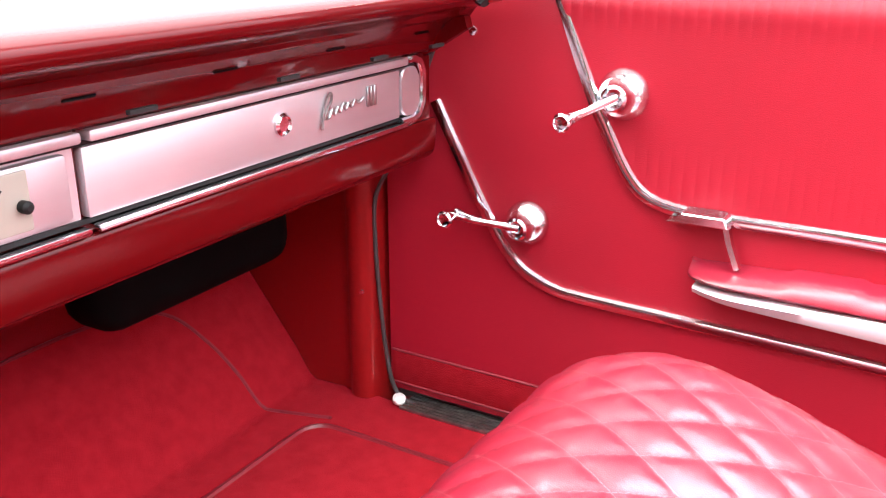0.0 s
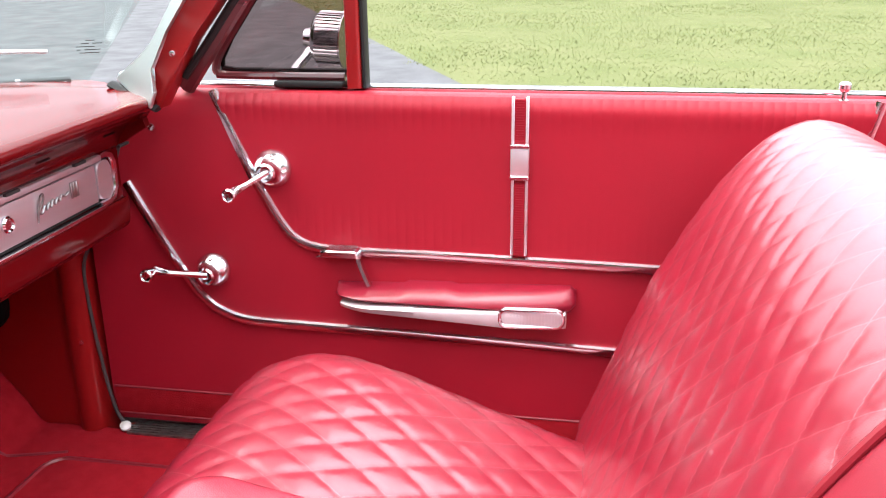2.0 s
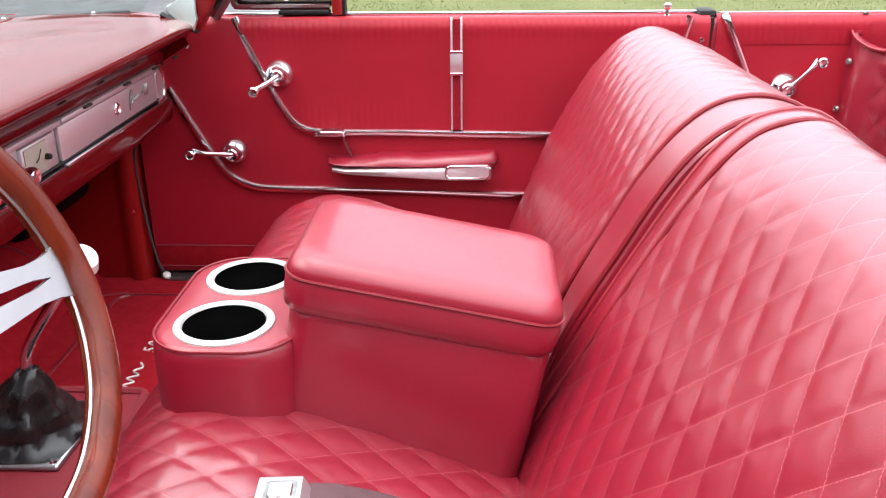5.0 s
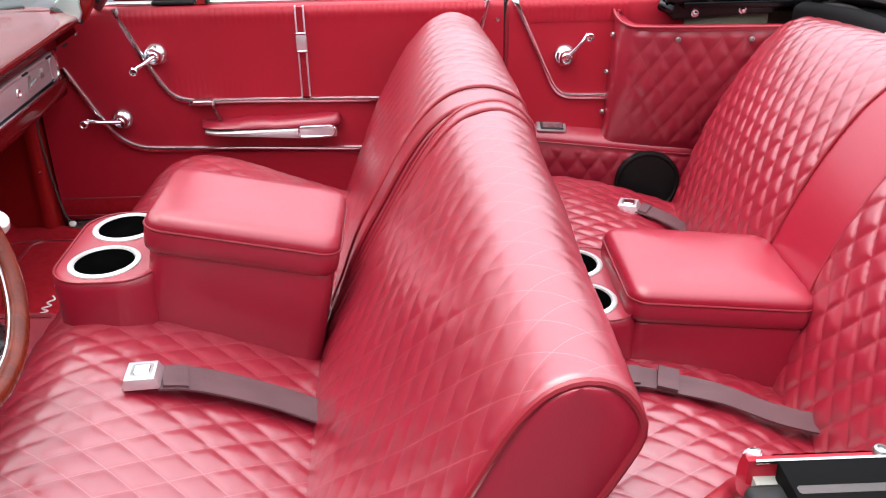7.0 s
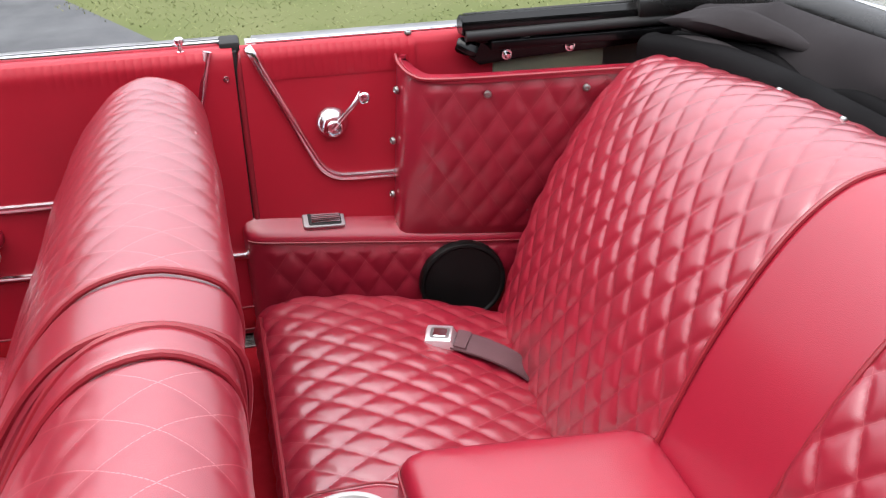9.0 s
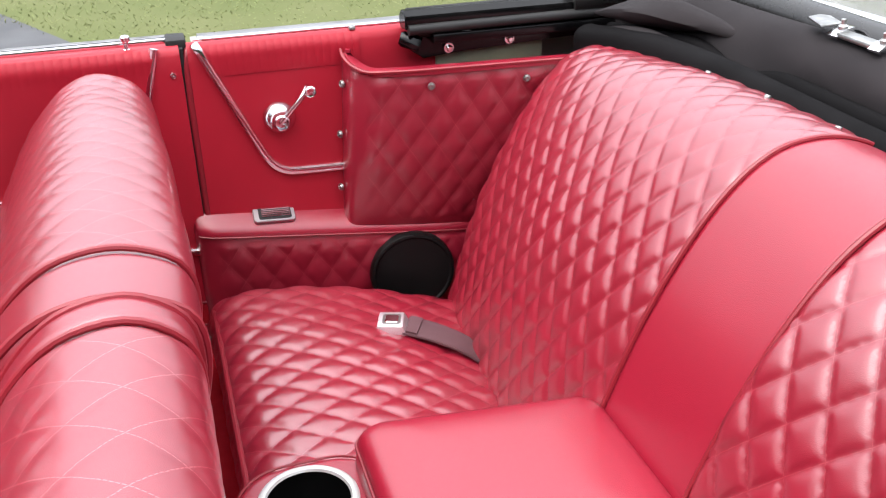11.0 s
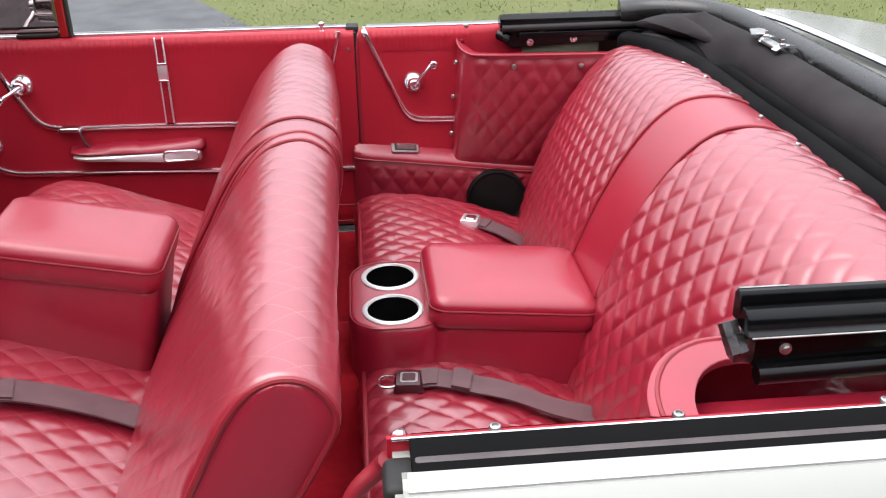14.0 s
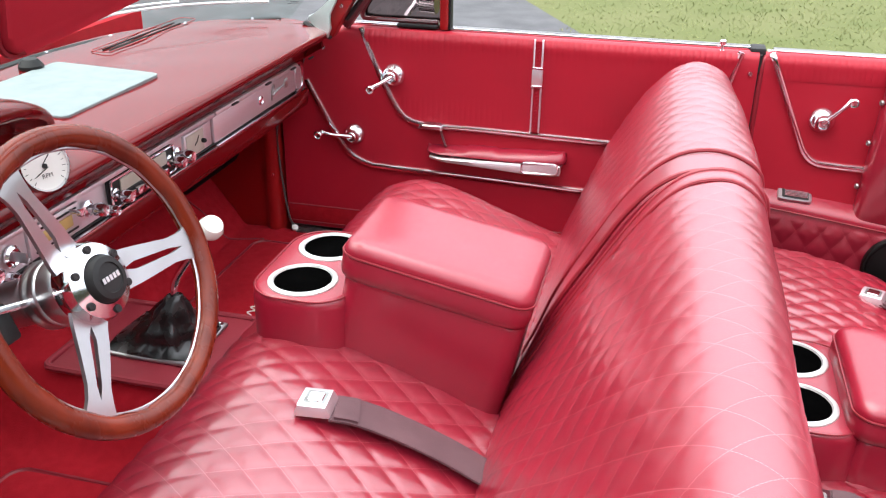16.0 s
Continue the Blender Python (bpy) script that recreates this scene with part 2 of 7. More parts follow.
PANEL = vary(shader("red_panel_vinyl", (0.34, 0.0085, 0.0220), spec=0.33), (0.34, 0.0085, 0.0220), (0.30, 0.0073, 0.0190), 5.0, (0.42, 0.5), 0.2, 1100.0, bump_kind="VORONOI")
PAINT = vary(shader("red_body_paint", (0.29, 0.007, 0.008), coat=0.5), (0.29, 0.007, 0.008), (0.26, 0.006, 0.007), 3.0, (0.25, 0.32), 0.03, 90.0)
PAD = vary(shader("glossy_red_dash_paint", (0.12, 0.0026, 0.0036), spec=0.29), (0.125, 0.0028, 0.0040), (0.10, 0.0022, 0.0031), 6.0, (0.09, 0.17), 0.5, 16.0, stretch=(0.16, 1, 1))
CARPET = vary(shader("red_carpet", (0.30, 0.008, 0.018), spec=0.15), (0.36, 0.0075, 0.0160), (0.30, 0.006, 0.0130), 60.0, (0.85, 0.95), 0.9, 700.0)
MAT = vary(shader("red_rubber_mat", (0.25, 0.013, 0.026)), (0.25, 0.013, 0.026), (0.21, 0.010, 0.02), 8.0, (0.5, 0.6), 0.15, 400.0)
SATIN = vary(shader("satin_bright_trim", (0.80, 0.84, 0.82), metal=0.85), (0.70, 0.78, 0.76), (0.62, 0.69, 0.67), 14.0, (0.30, 0.42), 0.05, 60.0)
CHROME = vary(shader("chrome", (0.78, 0.78, 0.80), metal=1.0), (0.80, 0.80, 0.82), (0.72, 0.72, 0.75), 12.0, (0.10, 0.17))
ALU = vary(shader("brushed_aluminium", (0.75, 0.72, 0.74), metal=0.85), (0.74, 0.70, 0.72), (0.66, 0.62, 0.64), 30.0, (0.40, 0.50), 0.05, 600.0, stretch=(0.05, 1, 1))
STEEL = vary(shader("polished_steel_spoke", (0.60, 0.60, 0.61), metal=1.0), (0.47, 0.46, 0.47), (0.41, 0.40, 0.41), 25.0, (0.28, 0.4), 0.04, 500.0)
BLACK = vary(shader("black_painted_steel", (0.002, 0.002, 0.0025), spec=0.24), (0.002, 0.002, 0.0025), (0.004, 0.0037, 0.0037), 14.0, (0.14, 0.28), 0.1, 120.0)
RUBBER = vary(shader("black_rubber", (0.009, 0.009, 0.009), spec=0.3), (0.009, 0.009, 0.009), (0.017, 0.016, 0.016), 18.0, (0.5, 0.65), 0.1, 200.0)
CLOTH = vary(shader("black_top_cloth", (0.030, 0.0265, 0.028), spec=0.08), (0.030, 0.0265, 0.028), (0.023, 0.0205, 0.022), 9.0, (0.7, 0.85), 0.5, 1400.0)
LOWER_BLACK = vary(shader("lower_fold_black", (0.007, 0.0065, 0.007), spec=0.05), (0.007, 0.0065, 0.007), (0.005, 0.0047, 0.005), 9.0, (0.7, 0.85), 0.4, 900.0)
BLACKVINYL = vary(shader("black_shift_boot_vinyl", (0.01, 0.01, 0.01)), (0.01, 0.01, 0.01), (0.016, 0.015, 0.015), 20.0, (0.22, 0.32), 0.2, 300.0)
DARK = vary(shader("dark_cavity", (0.01, 0.008, 0.008)), (0.01, 0.008, 0.008), (0.016, 0.012, 0.012), 8.0, (0.7, 0.9))
WHITE = vary(shader("cream_white_body_paint", (0.40, 0.40, 0.375), coat=0.3), (0.265, 0.267, 0.245), (0.25, 0.252, 0.23), 2.0, (0.18, 0.24))
BELT = vary(shader("maroon_belt_webbing", (0.06, 0.02, 0.025), spec=0.35), (0.105, 0.050, 0.056), (0.075, 0.034, 0.040), 30.0, (0.5, 0.6), 0.5, 1600.0, stretch=(1, 0.2, 1))
COVER = vary(shader("maroon_buckle_cover", (0.05, 0.006, 0.012)), (0.055, 0.007, 0.013), (0.04, 0.005, 0.009), 30.0, (0.4, 0.5), 0.2, 300.0)
WORN = vary(shader("worn_zinc_steel", (0.32, 0.33, 0.34), metal=1.0), (0.46, 0.46, 0.45), (0.25, 0.25, 0.24), 60.0, (0.3, 0.5), 0.3, 200.0)
MAROON = vary(shader("dark_maroon_frame", (0.09, 0.008, 0.012), coat=0.6), (0.09, 0.008, 0.012), (0.06, 0.006, 0.009), 10.0, (0.25, 0.35))
WOOD = vary(shader("varnished_mahogany", (0.2, 0.028, 0.008), coat=0.25, spec=0.2, coat_rough=0.04), (0.165, 0.020, 0.0065), (0.085, 0.0095, 0.0035), 40.0, (0.22, 0.32), 0.05, 200.0, stretch=(1, 1, 0.3))
IVORY = vary(shader("white_shift_knob", (0.75, 0.74, 0.7), coat=0.6), (0.76, 0.75, 0.71), (0.7, 0.69, 0.64), 15.0, (0.15, 0.25))
DIAL = vary(shader("white_dial", (0.72, 0.71, 0.66)), (0.74, 0.73, 0.68), (0.66, 0.65, 0.6), 10.0, (0.3, 0.4))
CREAM = vary(shader("cream_dial", (0.62, 0.56, 0.42)), (0.40, 0.37, 0.31), (0.34, 0.31, 0.25), 20.0, (0.35, 0.45))
GRILLE = vary(shader("silver_speaker_grille", (0.26, 0.31, 0.31)), (0.19, 0.225, 0.225), (0.17, 0.205, 0.205), 30.0, (0.5, 0.6), 0.05, 500.0)
GRASS = vary(shader("grass_ground", (0.09, 0.12, 0.03), spec=0.1), (0.086, 0.104, 0.037), (0.120, 0.128, 0.058), 1.3, (0.9, 1.0), 0.25, 60.0, detail=8)
BLADE = vary(shader("grass_blades", (0.12, 0.19, 0.03), spec=0.2), (0.135, 0.165, 0.056), (0.20, 0.210, 0.092), 2.2, (0.6, 0.8), detail=8)
ASPHALT = vary(shader("asphalt", (0.06, 0.06, 0.062), spec=0.3), (0.085, 0.087, 0.092), (0.058, 0.059, 0.063), 3.0, (0.75, 0.9), 0.9, 160.0, detail=8)


def glass(name, color, clear=1.0):
    m = bpy.data.materials.new(name)
    m.use_nodes = True
    t = m.node_tree
    t.nodes.clear()
    out = t.nodes.new("ShaderNodeOutputMaterial")
    tr = t.nodes.new("ShaderNodeBsdfTransparent")
    tr.inputs[0].default_value = (*color, 1)
    gl = t.nodes.new("ShaderNodeBsdfGlossy")
    gl.inputs["Roughness"].default_value = 0.02
    fr = t.nodes.new("ShaderNodeFresnel")
    fr.inputs[0].default_value = 1.5
    mx = t.nodes.new("ShaderNodeMixShader")
    t.links.new(fr.outputs[0], mx.inputs[0])
    t.links.new(tr.outputs[0], mx.inputs[1])
    t.links.new(gl.outputs[0], mx.inputs[2])
    t.links.new(mx.outputs[0], out.inputs[0])
    return m


GREYSEAL = vary(shader("grey_rubber_seal", (0.07, 0.06, 0.06), spec=0.3), (0.075, 0.062, 0.062), (0.05, 0.042, 0.042), 25.0, (0.45, 0.6), 0.1, 200.0)
SEAL = vary(shader("matt_black_seal", (0.002, 0.002, 0.002), spec=0.05), (0.002, 0.002, 0.002), (0.004, 0.004, 0.004), 18.0, (0.65, 0.8), 0.1, 200.0)
DULLED = vary(shader("dulled_black_steel", (0.16, 0.16, 0.165), metal=1.0), (0.22, 0.22, 0.225), (0.05, 0.05, 0.052), 70.0, (0.3, 0.5), 0.3, 200.0)
AMBER = vary(shader("amber_scale", (0.5, 0.36, 0.12)), (0.5, 0.36, 0.12), (0.4, 0.3, 0.12), 30.0, (0.4, 0.5))
FOLIAGE = vary(shader("foliage", (0.05, 0.07, 0.02), spec=0.2), (0.06, 0.08, 0.022), (0.035, 0.045, 0.015), 1.5, (0.7, 0.9))
GLASS = glass("clear_tinted_glass", (0.82, 0.9, 0.87))
VENTGLASS = glass("smoked_vent_glass", (0.3, 0.24, 0.24))

# ---- ground ----
def ground_sheet(name, outline, z, material, label, category):
    bm = bmesh.new()
    bm.faces.new([bm.verts.new((x, y, z)) for x, y in outline])
    return tagged(part(name, bm, material, None), label, category, kind="structure")


ground_sheet("ground", [(-900, -900), (900, -900), (900, 900), (-900, 900)], 0.0, GRASS, "patchy green lawn reaching to the horizon", "lawn")


# ---- seats ----
CELL = (0.0470, 0.0690)  # width and height of a quilted diamond


def ends(x, lo, hi, r):
    """How far a padded surface falls away towards its two ends."""
    d = np.maximum(0, np.maximum(lo + r - x, x - (hi - r))) / r
    return r * (1 - np.sqrt(np.maximum(0, 1 - np.minimum(d, 0.999) ** 2)))


def spread(x, start, span, power):
    """0 in the middle of a seat, 1 at its outer end."""
    return np.clip((np.abs(x) - start) / span, 0, 1) ** power


def even(points, n):
    """n + 1 even places along a smooth 2D line, and its length."""
    q = np.array([tuple(v)[:2] for v in curve([(a, b, 0) for a, b in points], 12)])
    run = np.concatenate([[0], np.cumsum(np.hypot(*np.diff(q, axis=0).T))])
    at = np.linspace(0, run[-1], n + 1)
    return np.stack([np.interp(at, run, q[:, 0]), np.interp(at, run, q[:, 1])], 1), run[-1]


def between(inner, outer, f):
    """A side profile between the middle one and the outer one."""
    return [(a + (c - a) * f, b + (d - b) * f) for (a, b), (c, d) in zip(inner, outer)]


def upholstered(name, profile, lo, hi, r, quilted, parent, label="", step=0.0045, depth=0.0065, cell=CELL, shift=0.0, phase=0.0, run=(0.0, 9.0), sag=0.003, seed=1.0, r2=None, seams=(), power=0.75, cloth=None, outer=None, mix=(0.0, 0.65, 2.0), fade=(9.0, 10.0, 1.0), shear=0.0):
    """A padded bench surface: the side profile (y, z) swept along x from lo to hi and drawn over to the outer profile, with rounded ends; quilted: stretch of x."""
    _, long = even(profile, 10)
    n = max(8, int(round(long / step)))
    pts, _ = even(profile, n)
    at = np.linspace(0, long, n + 1)
    far = even(outer, n)[0] if outer else pts
    xs = np.linspace(lo, hi, max(8, int((hi - lo) / step)))
    tan = np.gradient(pts, axis=0)
    tan /= np.linalg.norm(tan, axis=1, keepdims=True)
    nor = np.stack([tan[:, 1], -tan[:, 0]], 1)  # outward for a profile that runs from the front foot over the top
    drop = ends(xs, lo, hi, r)
    if r2:
        drop = np.where(xs > 0.5 * (lo + hi), ends(xs, lo, hi, r2), drop)
    f = spread(xs, *mix)[None, :]
    grid = np.empty((len(pts), len(xs), 3))
    grid[..., 0] = xs[None, :]
    grid[..., 1] = pts[:, None, 0] * (1 - f) + far[:, None, 0] * f - nor[:, None, 0] * drop[None, :] + shear * np.maximum(xs, 0)[None, :]
    grid[..., 2] = pts[:, None, 1] * (1 - f) + far[:, None, 1] * f - nor[:, None, 1] * drop[None, :]
    a = (xs[None, :] - shift) / cell[0] + (at[:, None] - phase) / cell[1]
    b = (xs[None, :] - shift) / cell[0] - (at[:, None] - phase) / cell[1]
    w = np.clip((xs[None, :] - quilted[0]) / 0.01, 0, 1) * np.clip((quilted[1] - xs[None, :]) / 0.01, 0, 1)
    w = w * np.clip((at[:, None] - run[0]) / 0.02, 0, 1) * np.clip((run[1] - at[:, None]) / 0.02, 0, 1)
    w = w * (1 - (1 - fade[2]) * np.clip((at[:, None] - fade[0]) / (fade[1] - fade[0]), 0, 1))
    soft = sag * lumps(xs[None, :] + 0 * a, at[:, None] + 0 * a, 11.0, seed)
    for sx_ in seams:
        soft = soft - 0.005 * np.exp(-((xs[None, :] - sx_) / 0.007) ** 2)
    # the sweep runs front to back over the top, so columns x rows point outwards
    return padded(name, grid[::-1], a[::-1], b[::-1], w[::-1], depth, cloth or QUILT, parent, label, soft[::-1], power)


def loop_cap(name, profile, x, bulge, parent, label="", inset=0.012):
    """A softly bulged end panel of a padded form: strips from its front edge to its rear edge."""
    pts, _ = resample(profile, 0.010)
    tan = np.gradient(pts, axis=0)
    tan /= np.linalg.norm(tan, axis=1, keepdims=True)
    pts = pts - np.stack([tan[:, 1], -tan[:, 0]], 1) * inset
    half = len(pts) // 2
    bm = bmesh.new()
    rows = []
    for k in range(half + 1):
        a, b = pts[k], pts[len(pts) - 1 - k]
        rows.append([bm.verts.new((x + bulge * math.sqrt(max(0, 1 - (2 * f - 1) ** 2)), *(a + (b - a) * f))) for f in np.linspace(0, 1, 11)])
    for a, b in zip(rows, rows[1:]):
        for k in range(10):
            bm.faces.new((a[k], a[k + 1], b[k + 1], b[k]))
    return part(name, bm, VINYL, parent, label, sharp=70)


def welt(name, profile, x, parent, r=0.0032, push=0.0):
    """A line of piping round a side profile."""
    pts, _ = resample(profile, 0.012)
    tan = np.gradient(pts, axis=0)
    tan /= np.linalg.norm(tan, axis=1, keepdims=True)
    pts = pts + np.stack([tan[:, 1], -tan[:, 0]], 1) * push
    bm = bmesh.new()
    tube(bm, [(x, p[0], p[1]) for p in pts], r, 8)
    return part(name, bm, PIPING, parent)


# side profiles (y, z), from the front foot over the top to the rear foot: in the middle of the car and at the outer end
PASSENGER_BACK = [(0.012, 0.50), (0.012, 0.55), (0.000, 0.595), (-0.018, 0.640), (-0.040, 0.700), (-0.065, 0.752), (-0.092, 0.800), (-0.124, 0.857), (-0.158, 0.904), (-0.194, 0.933), (-0.235, 0.943),
                  (-0.271, 0.937), (-0.302, 0.917), (-0.309, 0.880), (-0.300, 0.830), (-0.282, 0.770), (-0.260, 0.700), (-0.235, 0.600), (-0.205, 0.480)]
PASSENGER_END = [(0.012, 0.50), (0.011, 0.55), (-0.002, 0.590), (-0.021, 0.640), (-0.045, 0.700), (-0.068, 0.752), (-0.095, 0.803), (-0.124, 0.856), (-0.153, 0.893), (-0.180, 0.917), (-0.214, 0.931),
                 (-0.245, 0.926), (-0.272, 0.910), (-0.288, 0.875), (-0.288, 0.820), (-0.275, 0.770), (-0.255, 0.700), (-0.230, 0.600), (-0.200, 0.480)]
DRIVER_BACK = [(0.012, 0.50), (0.012, 0.55), (0.000, 0.600), (-0.024, 0.655), (-0.052, 0.705), (-0.080, 0.755), (-0.112, 0.812), (-0.145, 0.868), (-0.175, 0.911), (-0.208, 0.940), (-0.247, 0.950),
               (-0.276, 0.942), (-0.299, 0.919), (-0.304, 0.880), (-0.295, 0.830), (-0.278, 0.770), (-0.258, 0.700), (-0.235, 0.600), (-0.205, 0.480)]
DRIVER_END = [(-0.006, 0.50), (-0.006, 0.55), (-0.026, 0.600), (-0.058, 0.655), (-0.094, 0.705), (-0.130, 0.755), (-0.160, 0.812), (-0.188, 0.868), (-0.211, 0.908), (-0.236, 0.934), (-0.265, 0.943),
              (-0.292, 0.934), (-0.310, 0.909), (-0.313, 0.886), (-0.300, 0.855), (-0.276, 0.810), (-0.250, 0.765), (-0.212, 0.680), (-0.190, 0.480)]
FRONT_CUSHION = [(0.398, 0.40), (0.420, 0.48), (0.425, 0.56), (0.408, 0.625), (0.370, 0.662), (0.305, 0.680), (0.22, 0.667), (0.12, 0.632), (0.02, 0.592), (-0.10, 0.545)]
REAR_BACK = [(-0.655, 0.470), (-0.668, 0.540), (-0.688, 0.615), (-0.712, 0.690), (-0.745, 0.775), (-0.785, 0.852), (-0.825, 0.907), (-0.868, 0.941), (-0.912, 0.951), (-0.958, 0.946), (-1.005, 0.926), (-1.060, 0.885)]
REAR_END = [(-0.700, 0.440), (-0.712, 0.510), (-0.732, 0.590), (-0.760, 0.670), (-0.797, 0.750), (-0.836, 0.818), (-0.872, 0.866), (-0.903, 0.892), (-0.935, 0.903), (-0.970, 0.904), (-1.015, 0.895), (-1.060, 0.870)]
REAR_CUSHION = [(-0.335, 0.40), (-0.322, 0.46), (-0.318, 0.53), (-0.332, 0.572), (-0.38, 0.588), (-0.47, 0.583), (-0.56, 0.562), (-0.64, 0.533), (-0.72, 0.505)]

front_bench = thing("bench_seat_cushion", (0, 0.18, 0.40), "diamond-quilted red vinyl front bench cushion with pale stitching", "seat cushion")
upholstered("quilted_cover", FRONT_CUSHION, -0.635, 0.61, 0.10, (-0.66, 0.66), front_bench, depth=0.0030, run=(0.2, 9), power=0.5, seed=1.7, shear=-0.03)
for sx in (-1, 1):
    loop_cap("side_panel", FRONT_CUSHION, sx * 0.60, sx * 0.008, front_bench, inset=0.095)


def backrest(side, inner, outer, label):
    ob = thing("front_seat_half", (side * 0.33, -0.1, 0.48), label, "seat back", "front seat backs")
    lo, hi = (0.0015, 0.655) if side > 0 else (-0.655, -0.0015)
    seam, edge = (0.092, 0.007) if side > 0 else (-0.040, -0.006)
    mix = (0.05, 0.605, 1.6)
    at = lambda x: between(inner, outer, float(spread(x, *mix)))
    q = (seam, hi) if side > 0 else (lo, seam)
    upholstered("quilted_cover", inner, lo, hi, 0.007, q, ob, shift=0.02, run=(0.0, 0.80), seed=2.0 + side, sag=0.002, power=0.5, depth=0.0030, seams=(seam,), r2=0.007, outer=outer, mix=mix, fade=(0.36, 0.52, 0.36))
    welt("seam_piping", at(seam), seam, ob, push=-0.001)
    welt("seam_piping", at(edge), edge, ob, push=-0.001, r=0.0042)
    rim = hi if side > 0 else lo
    loop_cap("end_panel", at(rim), rim - side * 0.0010, side * 0.005, ob, "smooth red vinyl end panel", inset=0.0065)
    loop_cap("inner_panel", at(edge), (lo if side > 0 else hi) + side * 0.001, -side * 0.004, ob, inset=0.0065)
    welt("end_piping", at(rim), rim - side * 0.001, ob, push=-0.0045, r=0.0038)
    return ob


backrest(1, PASSENGER_BACK, PASSENGER_END, "red quilted vinyl passenger half of the front seat back")
backrest(-1, DRIVER_BACK, DRIVER_END, "red quilted vinyl driver half of the front seat back")

rear_cushion = thing("rear_seat_cushion", (0, -0.5, 0.40), "diamond-quilted red vinyl rear bench cushion", "seat cushion")
upholstered("quilted_cover", REAR_CUSHION, -0.635, 0.635, 0.045, (-0.635, 0.635), rear_cushion, run=(0.13, 9), seed=4.1, power=0.6, depth=0.0050)
bm = bmesh.new()
tube(bm, [(x, -0.327, 0.574 - (0.03 * max(0, (abs(x) - 0.58) / 0.05) ** 2 if abs(x) > 0.58 else 0)) for x in np.linspace(-0.625, 0.625, 60)], 0.004, 8)
part("front_piping", bm, PIPING, rear_cushion)
for sx in (-1, 1):
    loop_cap("side_panel", REAR_CUSHION, sx * 0.627, sx * 0.005, rear_cushion, inset=0.03)

rear_back = thing("rear_bench", (0, -0.7, 0.47), "red vinyl rear seat back with puffy diamonds and plain centre band", "seat back")
REAR_MIX = (0.086, 0.569, 1.8)
upholstered("quilted_cover", REAR_BACK, 0.084, 0.665, 0.004, (0.084, 0.665), rear_back, depth=0.0068, shift=0.084, seed=5.0, r2=0.06, power=0.48, step=0.0034, cloth=PLAIN_QUILT, outer=REAR_END, mix=REAR_MIX, fade=(0.34, 0.52, 0.50))
upholstered("quilted_cover", REAR_BACK, -0.590, -0.072, 0.03, (-0.600, -0.072), rear_back, depth=0.0068, shift=-0.084, seed=6.0, r2=0.004, power=0.48, step=0.0034, cloth=PLAIN_QUILT, outer=REAR_END, mix=REAR_MIX, fade=(0.34, 0.52, 0.50))
upholstered("centre_band", REAR_BACK, -0.076, 0.088, 0.006, (5, 6), rear_back, "plain smooth bright red vinyl band", sag=0.001, seed=2.2, cloth=VINYL)
for sx in (-1, 1):
    welt("seam_piping", REAR_BACK, 0.086 if sx > 0 else -0.074, rear_back, push=0.001)
    rim = 0.66 if sx > 0 else -0.578
    loop_cap("side_panel", between(REAR_BACK, REAR_END, float(spread(rim, *REAR_MIX))) + [(-1.05, 0.7), (-0.95, 0.5)], rim, sx * 0.004, rear_back, inset=0.06 if sx > 0 else 0.03)
for x in (0.490, 0.364, 0.238, 0.116, -0.010, -0.140, -0.268, -0.396):
    (y, z), (y2, z2) = between(REAR_BACK, REAR_END, float(spread(x, *REAR_MIX)))[9:11]
    snap("snap_stud", (x, y * 0.75 + y2 * 0.25, z * 0.75 + z2 * 0.25 + 0.003), (0, -0.35, 1), rear_back, 0.0046)


